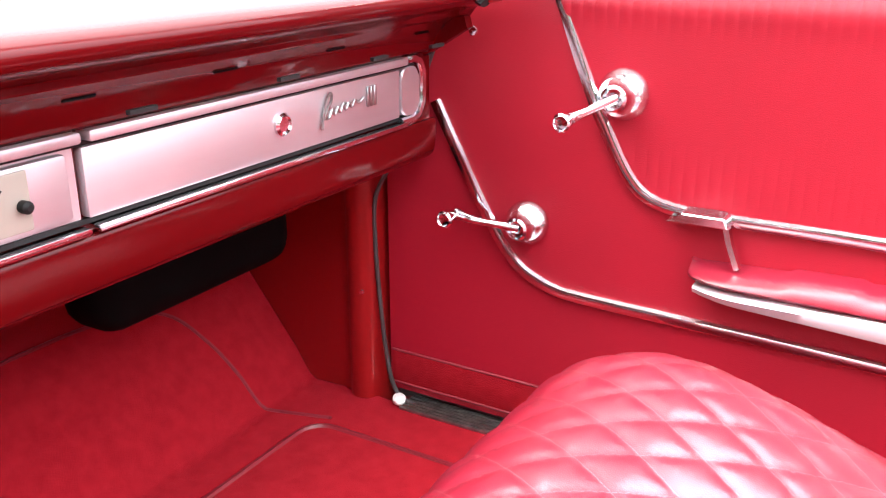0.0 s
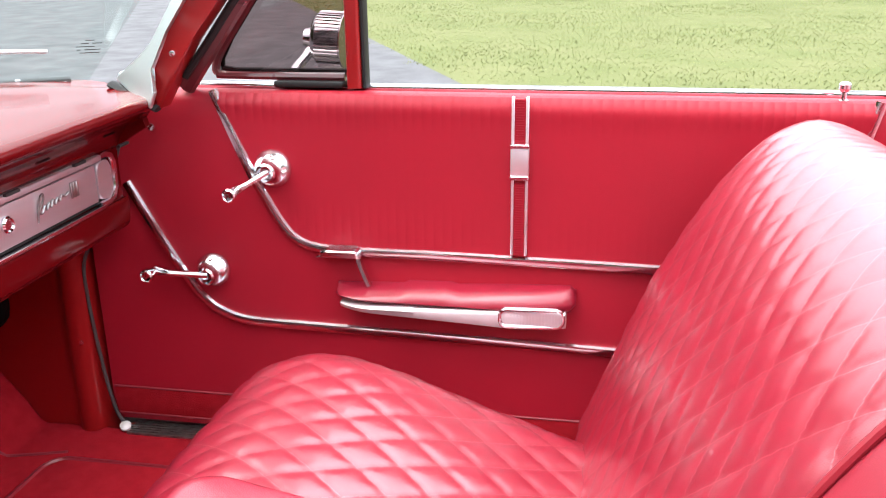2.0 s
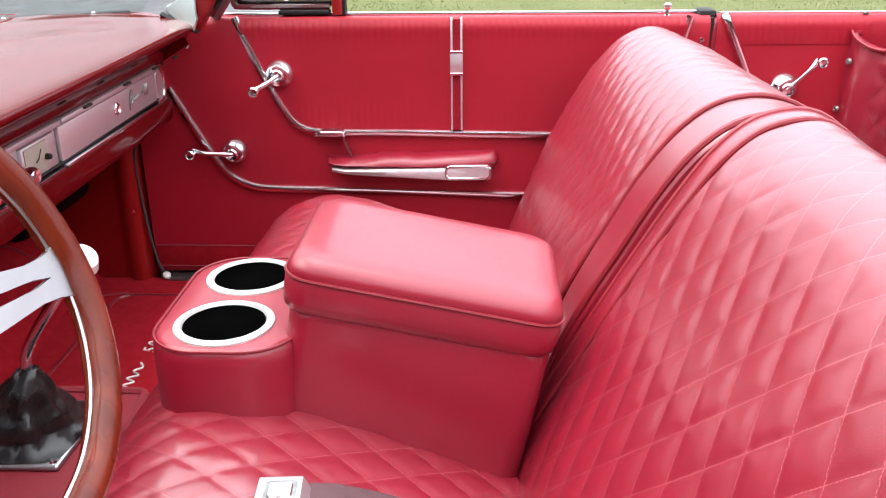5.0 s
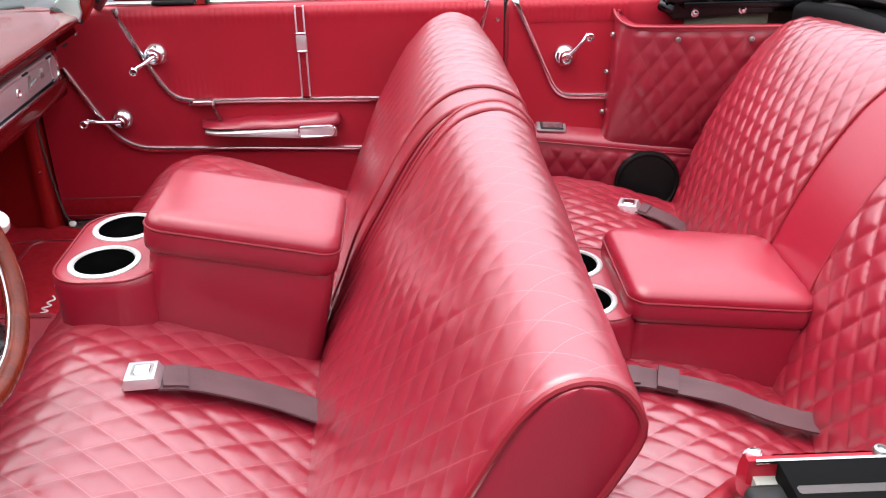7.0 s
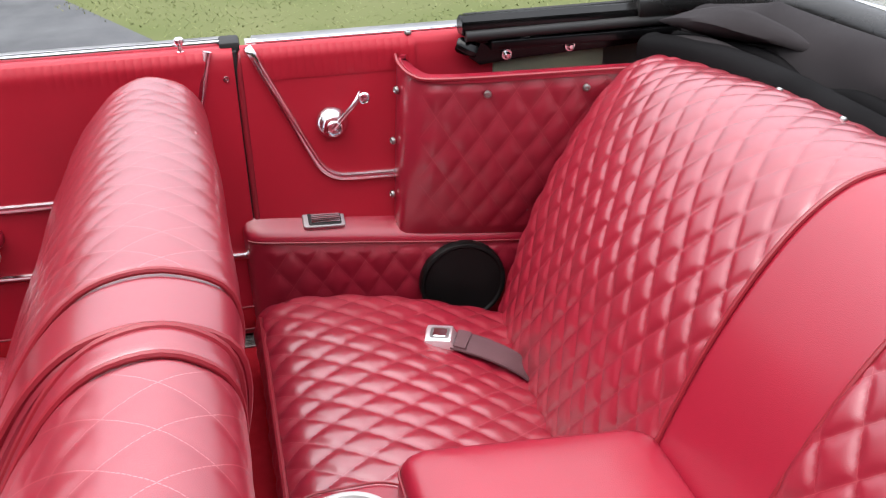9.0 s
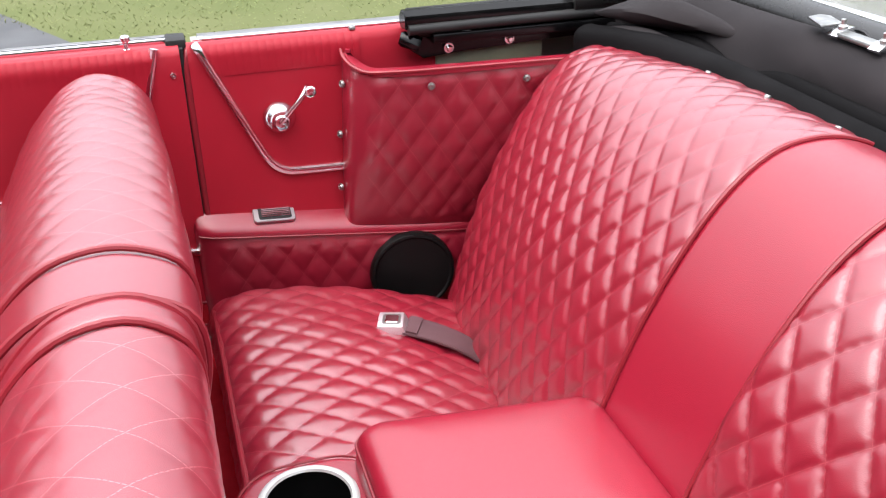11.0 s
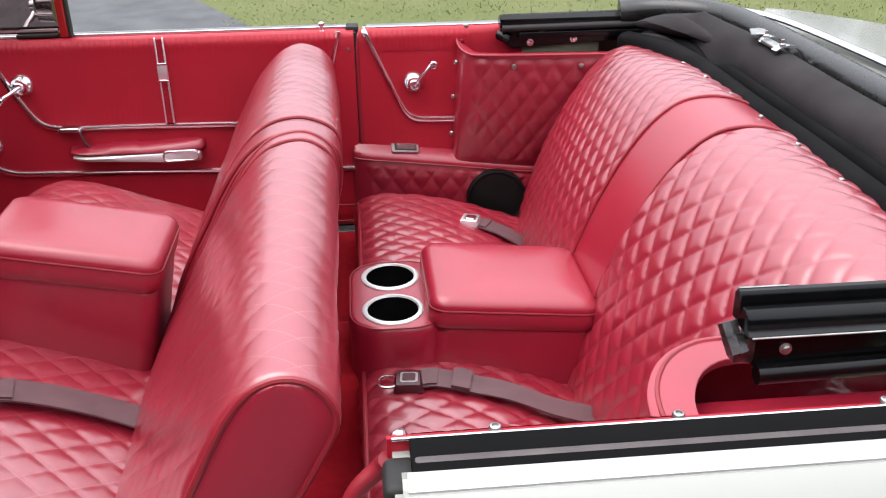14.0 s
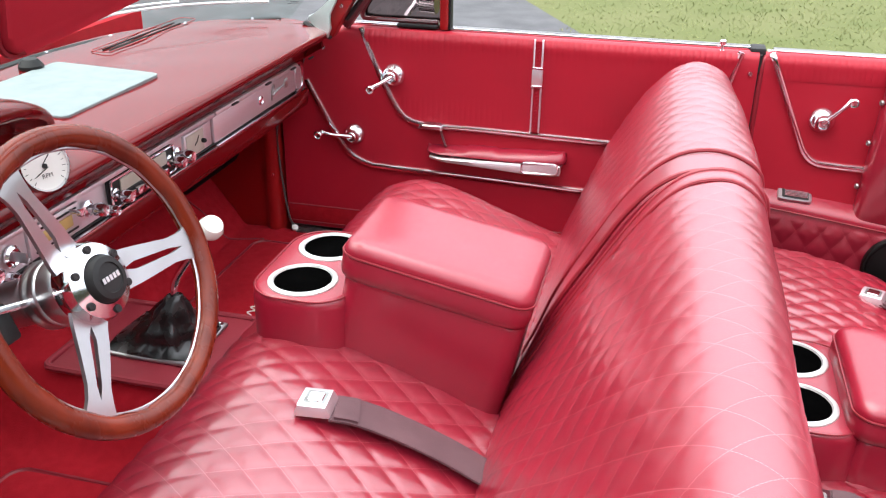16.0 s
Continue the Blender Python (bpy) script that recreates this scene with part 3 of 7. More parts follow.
# ---- consoles ----
def console(base, tilt, label, front):
    """A cup block with a lidded armrest box behind it. base: the middle of the box's foot at its front end."""
    bx, by, bz = base
    ob = thing("centre_console", base, label, "console", "centre consoles")
    m = Matrix.Translation(base) @ Matrix.Rotation(radians(tilt), 4, "X")
    length, foot, seam, top, hw = front
    bm = bmesh.new()
    prism(bm, rounded(-hw + 0.005, -length + 0.004, hw - 0.005, 0.004, 0.024), -0.07, foot, "z", 0.006, 2, m)
    part("box_body", bm, VINYL, ob)
    # the crowned lid: grid with a soft pillow shape, and a skirt below its seam
    n = 26
    bm = bmesh.new()
    rim = rounded(-hw, -length, hw, 0.012, 0.026, 6)
    cx, cy = 0.0, (0.012 - length) / 2
    levels = [(0.93, foot - 0.002), (0.985, foot + 0.004), (1.0, foot + 0.012), (1.0, seam - 0.003), (0.985, seam), (0.995, seam + 0.004), (0.975, seam + 0.011), (0.93, seam + 0.0175), (0.86, seam + 0.0215), (0.72, top - 0.0025), (0.45, top), (0.15, top + 0.0005)]
    rings = []
    for f, z in levels:
        dx, dy = hw * (1 - f), (length + 0.012) / 2 * (1 - f)
        k = min(dx, dy) if f > 0.8 else None
        ring = []
        for x, y in rim:
            if k is not None:
                off = hw * (1 - f)
                px, py = x * (1 - off / hw), cy + (y - cy) * (1 - off / ((length + 0.012) / 2))
            else:
                px, py = x * f, cy + (y - cy) * f
            ring.append(bm.verts.new(m @ Vector((px, py, z))))
        rings.append(ring)
    for a, b in zip(rings, rings[1:]):
        for k in range(len(rim)):
            bm.faces.new((a[k], a[(k + 1) % len(rim)], b[(k + 1) % len(rim)], b[k]))
    bm.faces.new(rings[-1])
    bm.faces.new(rings[0][::-1])
    lid = part("lid", bm, VINYL, ob, "padded red vinyl lid", sharp=70)
    bm = bmesh.new()
    tube(bm, [m @ Vector((x * 1.002, cy + (y - cy) * 1.001, seam + 0.0015)) for x, y in rim], 0.0016, 6, closed=True)
    part("seam_welt", bm, PIPING, lid)
    return ob, m


def cup_block(ob, y0, y1, z0, z1, slope=0.0):
    cy = (y0 + y1) / 2 + 0.006
    m = Matrix.Translation((0, cy, z1)) @ Matrix.Rotation(radians(slope), 4, "X")
    out = rounded(-0.117, y0 - cy, 0.117, y1 - cy, 0.055, 9)
    holes = [(-0.057, 0.0), (0.057, 0.0)]
    hr = 0.041
    seg = 32
    bm = bmesh.new()
    # side wall with a rolled upper edge
    rings = []
    for f, z in ((0.0, z0 - z1), (0.0, -0.016), (0.0015, -0.006), (0.006, -0.001), (0.010, 0.0)):
        ring = []
        for x, y in out:
            d = Vector((x, y)).normalized() * f
            ring.append(bm.verts.new(m @ Vector((x - d.x, y - d.y, z))))
        rings.append(ring)
    for a, b in zip(rings, rings[1:]):
        for k in range(len(out)):
            bm.faces.new((a[k], a[(k + 1) % len(out)], b[(k + 1) % len(out)], b[k]))
    # the top with two round holes
    hole_rings = [[bm.verts.new(m @ Vector((hx + hr * math.cos(2 * math.pi * k / seg), hy + hr * math.sin(2 * math.pi * k / seg), 0.0))) for k in range(seg)] for hx, hy in holes]
    edges = []
    for ring in [rings[-1]] + hole_rings:
        for k in range(len(ring)):
            e = bm.edges.get((ring[k], ring[(k + 1) % len(ring)])) or bm.edges.new((ring[k], ring[(k + 1) % len(ring)]))
            edges.append(e)
    bmesh.ops.triangle_fill(bm, use_beauty=True, use_dissolve=False, edges=edges)
    block = part("cup_block", bm, VINYL, ob, sharp=50)
    bm = bmesh.new()
    tube(bm, [m @ Vector((x * 0.985, y * 0.97, -0.001)) for x, y in out], 0.0014, 6, closed=True)
    part("seam_welt", bm, PIPING, block)
    for hx, hy in holes:
        mm = m @ Matrix.Translation((hx, hy, 0))
        bm = bmesh.new()
        lathe(bm, [(0.0405, 0.0), (0.0425, 0.0035), (0.0470, 0.0035), (0.0495, 0.002), (0.0500, -0.0005), (0.0405, -0.0005)], mm, 40)
        part("cup_ring", bm, RING, ob, "bright silver cup holder ring")
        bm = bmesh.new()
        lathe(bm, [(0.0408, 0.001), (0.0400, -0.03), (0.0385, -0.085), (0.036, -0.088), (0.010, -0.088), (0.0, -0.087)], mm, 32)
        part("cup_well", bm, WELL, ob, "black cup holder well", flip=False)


RING = vary(shader("satin_silver_ring", (0.85, 0.85, 0.84), metal=0.4), (0.60, 0.60, 0.59), (0.54, 0.54, 0.53), 20.0, (0.3, 0.4))
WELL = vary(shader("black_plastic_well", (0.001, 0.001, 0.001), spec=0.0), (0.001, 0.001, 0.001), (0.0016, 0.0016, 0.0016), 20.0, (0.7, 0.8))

front_console, _ = console((0, 0.245, 0.668), 11.2, "red vinyl front console box with two silver-ringed cup holders", (0.255, 0.112, 0.147, 0.172, 0.097))
cup_block(front_console, 0.217, 0.367, 0.64, 0.747)
rear_console, _ = console((0, -0.436, 0.575), 5.5, "red vinyl rear console box with two silver-ringed cup holders", (0.262, 0.076, 0.109, 0.137, 0.112))
cup_block(rear_console, -0.462, -0.308, 0.55, 0.661)

# ---- body, inside ----
body = thing("car_body", (0, 0, 0.2), "white convertible body shell with a red interior, parked on a drive", "car body")
bm = bmesh.new()
box(bm, (-0.78, -1.2, 0.36), (0.78, 0.62, 0.405))
part("floor_pan", bm, CARPET, body, "red cut-pile carpet")
# the drive's edge runs off to the front of the car
drive = ground_sheet("road", [(-60, -32.2), (120, 57.8), (40, 160), (-160, 90)], 0.004, ASPHALT, "grey asphalt drive with a ragged grass edge", "driveway")


def tread(x, y):
    """The height of the carpet: flat wells, a tunnel along the middle, a toe board rising to the front."""
    z = 0.452 + 0.0 * x
    ridge = np.clip(1 - (np.abs(x) - 0.085) / 0.085, 0, 1)
    z = z + 0.108 * ridge * ridge * (3 - 2 * ridge)
    toe = np.clip((y - 0.765) / 0.04, 0, 1)
    toe = toe * toe * (3 - 2 * toe)
    return np.maximum(z, 0.452 + toe * np.minimum(0.26, np.maximum(0, (y - 0.775)) * 1.26)) + 0.0012 * lumps(x, y, 23.0, 1.3)


xs = np.linspace(-0.715, 0.715, 150)
ys = np.linspace(-0.36, 1.0, 140)
X, Y = np.meshgrid(xs, ys)
G = np.stack([X, Y, tread(X, Y)], -1)
idx = np.arange(X.size).reshape(X.shape)
raw("carpet", G.reshape(-1, 3), np.stack([idx[:-1, :-1], idx[:-1, 1:], idx[1:, 1:], idx[1:, :-1]], -1).reshape(-1, 4).tolist(), CARPET, body, "red cut-pile carpet")
bm = bmesh.new()
box(bm, (-0.70, 0.98, 0.40), (0.70, 1.0, 0.95))
part("firewall", bm, CARPET, body)
for sx in (-1, 1):
    # cowl side panel, rolled into the door opening
    bm = bmesh.new()
    out = [(0.716, 1.0), (0.716, 0.732), (0.713, 0.720), (0.705, 0.713), (0.701, 0.706), (0.701, 0.696), (0.704, 0.689), (0.712, 0.684), (0.724, 0.681), (0.76, 0.680), (0.76, 1.0)]
    prism(bm, [(sx * a, b) for a, b in out], 0.40, 0.90, "z")
    part("kick_panel", bm, PAINT, body, "glossy red painted cowl side panel")
    # door opening seal and sill plate
    bm = bmesh.new()
    tube(bm, curve([(sx * 0.717, 0.600, 0.88), (sx * 0.717, 0.628, 0.81), (sx * 0.717, 0.658, 0.745), (sx * 0.717, 0.680, 0.700), (sx * 0.717, 0.681, 0.64), (sx * 0.717, 0.675, 0.56), (sx * 0.717, 0.669, 0.51), (sx * 0.717, 0.660, 0.472), (sx * 0.717, 0.640, 0.456), (sx * 0.717, 0.58, 0.450)], 6), 0.0026, 8)
    part("door_seal", bm, GREYSEAL, body, "grey rubber door seal")
    bm = bmesh.new()
    box(bm, (min(sx * 0.70, sx * 0.745), -0.36, 0.40), (max(sx * 0.70, sx * 0.745), 0.66, 0.450), 0.006)
    sill = part("sill", bm, PAINT, body)
    bm = bmesh.new()
    box(bm, (min(sx * 0.703, sx * 0.738), -0.34, 0.451), (max(sx * 0.703, sx * 0.738), 0.645, 0.455), 0.0015)
    for k in range(5):
        box(bm, (min(sx * (0.707 + k * 0.006), sx * (0.710 + k * 0.006)), -0.338, 0.455), (max(sx * (0.707 + k * 0.006), sx * (0.710 + k * 0.006)), 0.642, 0.4565))
    part("sill_plate", bm, WORN, body, "ribbed dull metal sill plate")
    bm = bmesh.new()
    lathe(bm, [(0.008, 0), (0.008, 0.004), (0.004, 0.007), (0, 0.007)], aim((sx * 0.712, 0.650, 0.458), (-sx * 0.4, -0.3, 1)), 12)
    part("plate_cap", bm, IVORY, body)
# screws of the cowl side
for y, z in ((0.696, 0.735), (0.693, 0.591)):
    bm = bmesh.new()
    lathe(bm, [(0.0035, 0), (0.003, 0.0015), (0, 0.002)], aim((0.703, y, z), (-1, -0.2, 0)), 10)
    part("screw", bm, CHROME, body)
# carpet seam in the passenger foot well
bm = bmesh.new()
tube(bm, [(x, y, float(tread(np.array(x), np.array(y))) + 0.001) for x, y in [tuple(v)[:2] for v in curve([(0.30, 0.885, 0), (0.46, 0.885, 0), (0.56, 0.875, 0), (0.60, 0.84, 0), (0.62, 0.785, 0), (0.645, 0.70, 0)], 10)]], 0.0022, 6)
part("carpet_binding", bm, MAT, body, "pale stitched edge of the carpet")

# heater box under the dash
heater = thing("heater_box", (0.35, 0.86, 0.62), "black plastic heater box tucked under the dash", "heater")
bm = bmesh.new()
box(bm, (0.10, 0.78, 0.668), (0.61, 0.96, 0.76), 0.03, 4)
part("case", bm, SEAL, heater)
bm = bmesh.new()
box(bm, (0.38, 0.725, 0.648), (0.635, 0.80, 0.75), 0.028, 4)
part("duct", bm, SEAL, heater)


# ---- doors ----
def half_round(name, points, parent, r=(0.0066, 0.0052), up=(-1, 0, 0), label=""):
    bm = bmesh.new()
    tube(bm, points, 0, 8, flat=r, up=up)
    return part(name, bm, CHROME, parent, label)


def hand_crank(name, place, to, parent, label, r=0.0275, side=1):
    """A bright escutcheon with a lever to a knob. side: 1 turns it towards the car's middle from the passenger's wall."""
    m = aim(place, (-side, 0, 0))
    bm = bmesh.new()
    lathe(bm, [(r, 0), (r, 0.002), (r * 0.93, 0.005), (r * 0.72, 0.013), (r * 0.56, 0.017), (r * 0.50, 0.024), (r * 0.50, 0.028), (r * 0.40, 0.030), (r * 0.34, 0.026), (0, 0.024)], m, 28)
    ob = part(name, bm, CHROME, parent, label)
    a = Vector(place) + Vector((-side * 0.022, 0, 0))
    b = Vector(to)
    bm = bmesh.new()
    d = (b - a)
    tube(bm, curve([a, a + d * 0.3 + Vector((-side * 0.003, 0, 0)), a + d * 0.7 + Vector((-side * 0.006, 0, 0)), b], 5), [0.0062 - 0.0022 * math.sin(math.pi * k / 15) for k in range(16)], 10)
    part("lever", bm, CHROME, ob)
    bm = bmesh.new()
    lathe(bm, [(0.003, -0.008), (0.0045, 0.0), (0.0055, 0.008), (0.0085, 0.019), (0.0088, 0.024), (0.007, 0.026), (0.006, 0.0245), (0, 0.023)], aim(b, (-side, 0.0, 0)), 16)
    part("knob", bm, CHROME, ob)
    return ob


door = thing("passenger_door", (0.76, 0.15, 0.42), "closed red vinyl passenger door panel with chrome trim and a pull strap", "car door")
XD = 0.730
# the door card, its top rolled outwards to the belt
bm = bmesh.new()
prof = [(0.772, 0.933), (0.755, 0.9355), (0.742, 0.935), (0.734, 0.930), (0.7305, 0.922), (XD, 0.90), (XD, 0.72), (XD, 0.56), (XD, 0.463), (0.775, 0.463)]
prism(bm, [(a, b) for a, b in prof], -0.335, 0.672, "y")
part("door_card", bm, PANEL, door)
# pleated insert between the bright mouldings
FA = [(0.476, 0.934), (0.437, 0.842), (0.416, 0.800), (0.397, 0.767), (0.378, 0.7475), (0.350, 0.738), (0.30, 0.7350)]
RA = [(-0.20, 0.7285), (-0.235, 0.738), (-0.252, 0.757), (-0.262, 0.785), (-0.300, 0.934)]


def lower_edge(y):
    line = [(-0.300, 0.934), (-0.262, 0.785), (-0.252, 0.757), (-0.235, 0.738), (-0.20, 0.7285), (0.30, 0.7350), (0.350, 0.738), (0.378, 0.7475), (0.397, 0.767), (0.476, 0.934)]
    return np.interp(y, [p[0] for p in line], [p[1] for p in line])


ys = np.arange(-0.299, 0.4755, 0.0011)
fz = np.linspace(0, 1, 26)
lo = lower_edge(ys)
Z = lo[None, :] + (0.934 - lo[None, :]) * fz[:, None]
# pleats show at the two ends of each flute and flatten out in the middle
flute = np.abs(np.sin(np.pi * ys / 0.0118)) ** 0.7
strength = 0.02 + 0.75 * np.clip((Z - 0.90) / 0.02, 0, 1) + 0.45 * np.clip((0.80 - Z) / 0.05, 0, 1) * np.clip((ys[None, :] - 0.12) / 0.15, 0.1, 1)
roll = np.where(Z > 0.918, (np.clip(Z - 0.918, 0, 1) / 0.016) ** 2 * 0.008, 0)
X = XD - 0.0035 - 0.0022 * flute[None, :] * strength + roll
G = np.stack([X, np.broadcast_to(ys, X.shape), Z], -1)
idx = np.arange(X.size).reshape(X.shape)
raw("pleated_insert", G.reshape(-1, 3), np.stack([idx[:-1, :-1], idx[1:, :-1], idx[1:, 1:], idx[:-1, 1:]], -1).reshape(-1, 4).tolist(), PANEL, door, "finely pleated red vinyl insert")
xm = XD - 0.004
lineA = [(xm + 0.006, 0.478, 0.937)] + [(xm, y, z) for y, z in FA[1:]] + [(xm, y, z) for y, z in ((0.2, 0.7345), (0.0, 0.7315))] + [(xm, y, z) for y, z in RA[:-1]] + [(xm + 0.006, -0.301, 0.936)]
half_round("upper_moulding", curve(lineA, 5), door, label="chrome moulding")
lineB = [(xm, 0.607, 0.816), (xm, 0.584, 0.773), (xm, 0.551, 0.713), (xm, 0.524, 0.671), (xm, 0.500, 0.647), (xm, 0.467, 0.633), (xm, 0.43, 0.6290), (xm, 0.33, 0.6265), (xm, 0.176, 0.6225), (xm, 0.0, 0.618), (xm, -0.33, 0.608)]
half_round("lower_moulding", curve(lineB, 5), door, label="chrome moulding")
# lower kick strip
bm = bmesh.new()
box(bm, (XD - 0.003, -0.33, 0.473), (XD + 0.004, 0.668, 0.515), 0.002)
strip = part("kick_strip", bm, CARPET, door, "red carpet strip along the door's foot")
bm = bmesh.new()
for z in (0.473, 0.515):
    tube(bm, [(XD - 0.003, -0.33, z), (XD - 0.003, 0.668, z)], 0.0016, 6)
part("edging", bm, MAT, strip)
# belt: chrome strips, window slot and outer skin
bm = bmesh.new()
box(bm, (0.768, -0.338, 0.932), (0.778, 0.55, 0.9405), 0.0025)
part("belt_moulding", bm, CHROME, door, "bright belt moulding")
bm = bmesh.new()
box(bm, (0.778, -0.338, 0.925), (0.790, 0.55, 0.938))
part("window_slot", bm, RUBBER, door)
bm = bmesh.new()
prism(bm, [(0.790, 0.928), (0.797, 0.9365), (0.812, 0.936), (0.822, 0.929), (0.826, 0.921), (0.80, 0.918)], -0.338, 0.60, "y")
part("outer_moulding", bm, STEEL, door, "bright belt moulding")
bm = bmesh.new()
prism(bm, [(0.80, 0.917), (0.826, 0.920), (0.85, 0.898), (0.865, 0.86), (0.870, 0.70), (0.862, 0.45), (0.835, 0.27), (0.80, 0.26)], -0.338, 0.68, "y")
part("outer_skin", bm, WHITE, door, "cream white painted door skin")
# pull strap
strap_y, strap_w = 0.094, 0.020
bm = bmesh.new()
box(bm, (XD - 0.0075, strap_y - strap_w / 2 + 0.002, 0.742), (XD - 0.003, strap_y + strap_w / 2 - 0.002, 0.934))
for k in range(64):
    z0 = 0.742 + k * 0.003
    box(bm, (XD - 0.0085, strap_y - strap_w / 2 + 0.003, z0 + 0.0005), (XD - 0.0072, strap_y + strap_w / 2 - 0.003, z0 + 0.0024))
strap = part("pull_strap", bm, PANEL, door, "ribbed red pull strap with bright edges")
bm = bmesh.new()
for sy in (-1, 1):
    box(bm, (XD - 0.010, strap_y + sy * (strap_w / 2 - 0.0016) - 0.0017, 0.742), (XD - 0.003, strap_y + sy * (strap_w / 2 - 0.0016) + 0.0017, 0.937), 0.0008, 1)
part("edge_bead", bm, ALU, strap)
bm = bmesh.new()
box(bm, (XD - 0.013, strap_y - strap_w / 2 - 0.001, 0.842), (XD - 0.004, strap_y + strap_w / 2 + 0.001, 0.880), 0.002)
clasp = part("clasp", bm, ALU, strap, "plain metal clasp with bright ends")
bm = bmesh.new()
for z in (0.841, 0.879):
    box(bm, (XD - 0.0145, strap_y - strap_w / 2 - 0.0015, z - 0.0025), (XD - 0.004, strap_y + strap_w / 2 + 0.0015, z + 0.0025), 0.001, 1)
part("clasp_bar", bm, CHROME, clasp, "chrome end bars")
# cranks
hand_crank("window_crank", (XD - 0.002, 0.4045, 0.8405), (XD - 0.045, 0.438, 0.822), door, "chrome window crank", r=0.0248)
hand_crank("latch_lever", (XD - 0.002, 0.498, 0.7000), (XD - 0.038, 0.563, 0.709), door, "chrome door latch lever", r=0.0235)
# armrest
n = 40
ys = np.linspace(0.326, 0.022, n)
bm = bmesh.new()
rings = []
for k, y in enumerate(ys):
    f = k / (n - 1)
    top = 0.6905 + 0.0040 * f + 0.007 * max(0, (f - 0.5) / 0.5) + 0.003 * (0.3 < f < 0.5) - (0.004 if 0.22 < f < 0.42 else 0) * 0 + 0.003 * math.sin(f * 3)
    low = 0.6795 - 0.004 * f
    out = XD - 0.040 + 0.020 * (1 - min(1, (f + 0.02) / 0.18)) ** 2 + 0.016 * max(0, (f - 0.72) / 0.28) ** 2
    if k in (0, n - 1):
        top, low, out = (top + low) / 2 + 0.007, (top + low) / 2 - 0.007, XD - 0.018
    sect = [(XD, low), (out + 0.006, low), (out, low + 0.005), (out + 0.001, (low + top) / 2), (out + 0.005, top - 0.005), (out + 0.014, top), (XD - 0.008, top + 0.002), (XD, top + 0.002)]
    rings.append([bm.verts.new((x, y, z)) for x, z in sect])
for a, b in zip(rings, rings[1:]):
    for k in range(8):
        bm.faces.new((a[k], a[(k + 1) % 8], b[(k + 1) % 8], b[k]))
bm.faces.new(rings[0])
bm.faces.new(rings[-1][::-1])
arm = part("armrest", bm, VINYL, door, "padded red armrest with a bright lower rail", sharp=60)
bm = bmesh.new()
rings = []
for k in range(n):
    f = k / (n - 1)
    y = 0.318 - f * 0.285
    h = 0.0035 + 0.0085 * min(1, f / 0.75)
    zc = 0.6725 - 0.006 * f
    out = XD - 0.043 + 0.018 * (1 - min(1, (f + 0.02) / 0.18)) ** 2 + 0.014 * max(0, (f - 0.75) / 0.25) ** 2
    rings.append([bm.verts.new(p) for p in ((XD, y, zc - h), (out + 0.007, y, zc - h), (out + 0.001, y, zc - h * 0.75), (out - 0.001, y, zc + h * 0.5), (out + 0.002, y, zc + h), (XD, y, zc + h))])
for a, b in zip(rings, rings[1:]):
    for k in range(6):
        bm.faces.new((a[k], a[(k + 1) % 6], b[(k + 1) % 6], b[k]))
bm.faces.new(rings[0])
bm.faces.new(rings[-1][::-1])
part("rail", bm, ALU, arm, "silver rail", sharp=50)
# finger pull: bezel with a fluted recess
bm = bmesh.new()
tube(bm, [(XD - 0.043 + 0.010 * max(0, (0.075 - y) / 0.05) ** 2, y, z) for y, z in rounded(0.036, 0.6615, 0.112, 0.6845, 0.008, 5)], 0.0026, 8, closed=True)
bezel = part("pull_bezel", bm, CHROME, arm, "chrome finger pull bezel")
bm = bmesh.new()
prism(bm, rounded(0.037, 0.6625, 0.111, 0.6835, 0.007, 5), XD - 0.0415, XD - 0.036, "x", 0.001, 1)
for k in range(17):
    box(bm, (XD - 0.0428, 0.0415 + k * 0.004, 0.6645), (XD - 0.0412, 0.0435 + k * 0.004, 0.6815))
part("recess", bm, ALU, bezel, "finely fluted metal finger recess")
# bright tab and stay above the armrest
bm = bmesh.new()
prism(bm, [(0.348, 0.7335), (0.340, 0.7365), (0.334, 0.7430), (0.296, 0.7430), (0.292, 0.7335)], XD - 0.028, XD - 0.004, "x", 0.0012, 1)
for k in range(7):
    box(bm, (XD - 0.027 + k * 0.0033, 0.298, 0.743), (XD - 0.0252 + k * 0.0033, 0.334, 0.7442))
part("lock_tab", bm, CHROME, door, "ribbed chrome tab")
bm = bmesh.new()
ribbon(bm, [(XD - 0.016, 0.297, 0.738), (XD - 0.017, 0.291, 0.718), (XD - 0.02, 0.281, 0.696)], 0.009, 0.005, (1, 0, 0))
part("stay", bm, CHROME, door)
# lock knob, latch end and screws
bm = bmesh.new()
lathe(bm, [(0.008, 0), (0.008, 0.003), (0.004, 0.006), (0.0035, 0.014), (0.0068, 0.018), (0.0068, 0.023), (0.004, 0.0255), (0, 0.026)], aim((0.748, -0.264, 0.930), (0, 0, 1)), 16)
part("lock_knob", bm, CHROME, door, "chrome lock knob")
for y, z in ((-0.322, 0.895), (0.565, 0.889)):
    bm = bmesh.new()
    lathe(bm, [(0.005, 0), (0.0042, 0.002), (0, 0.003)], aim((XD, y, z), (-1, 0, 0)), 12)
    part("screw", bm, CHROME, door)
bm = bmesh.new()
box(bm, (0.745, -0.347, 0.915), (0.79, -0.318, 0.943), 0.004)
part("rubber_block", bm, RUBBER, door)

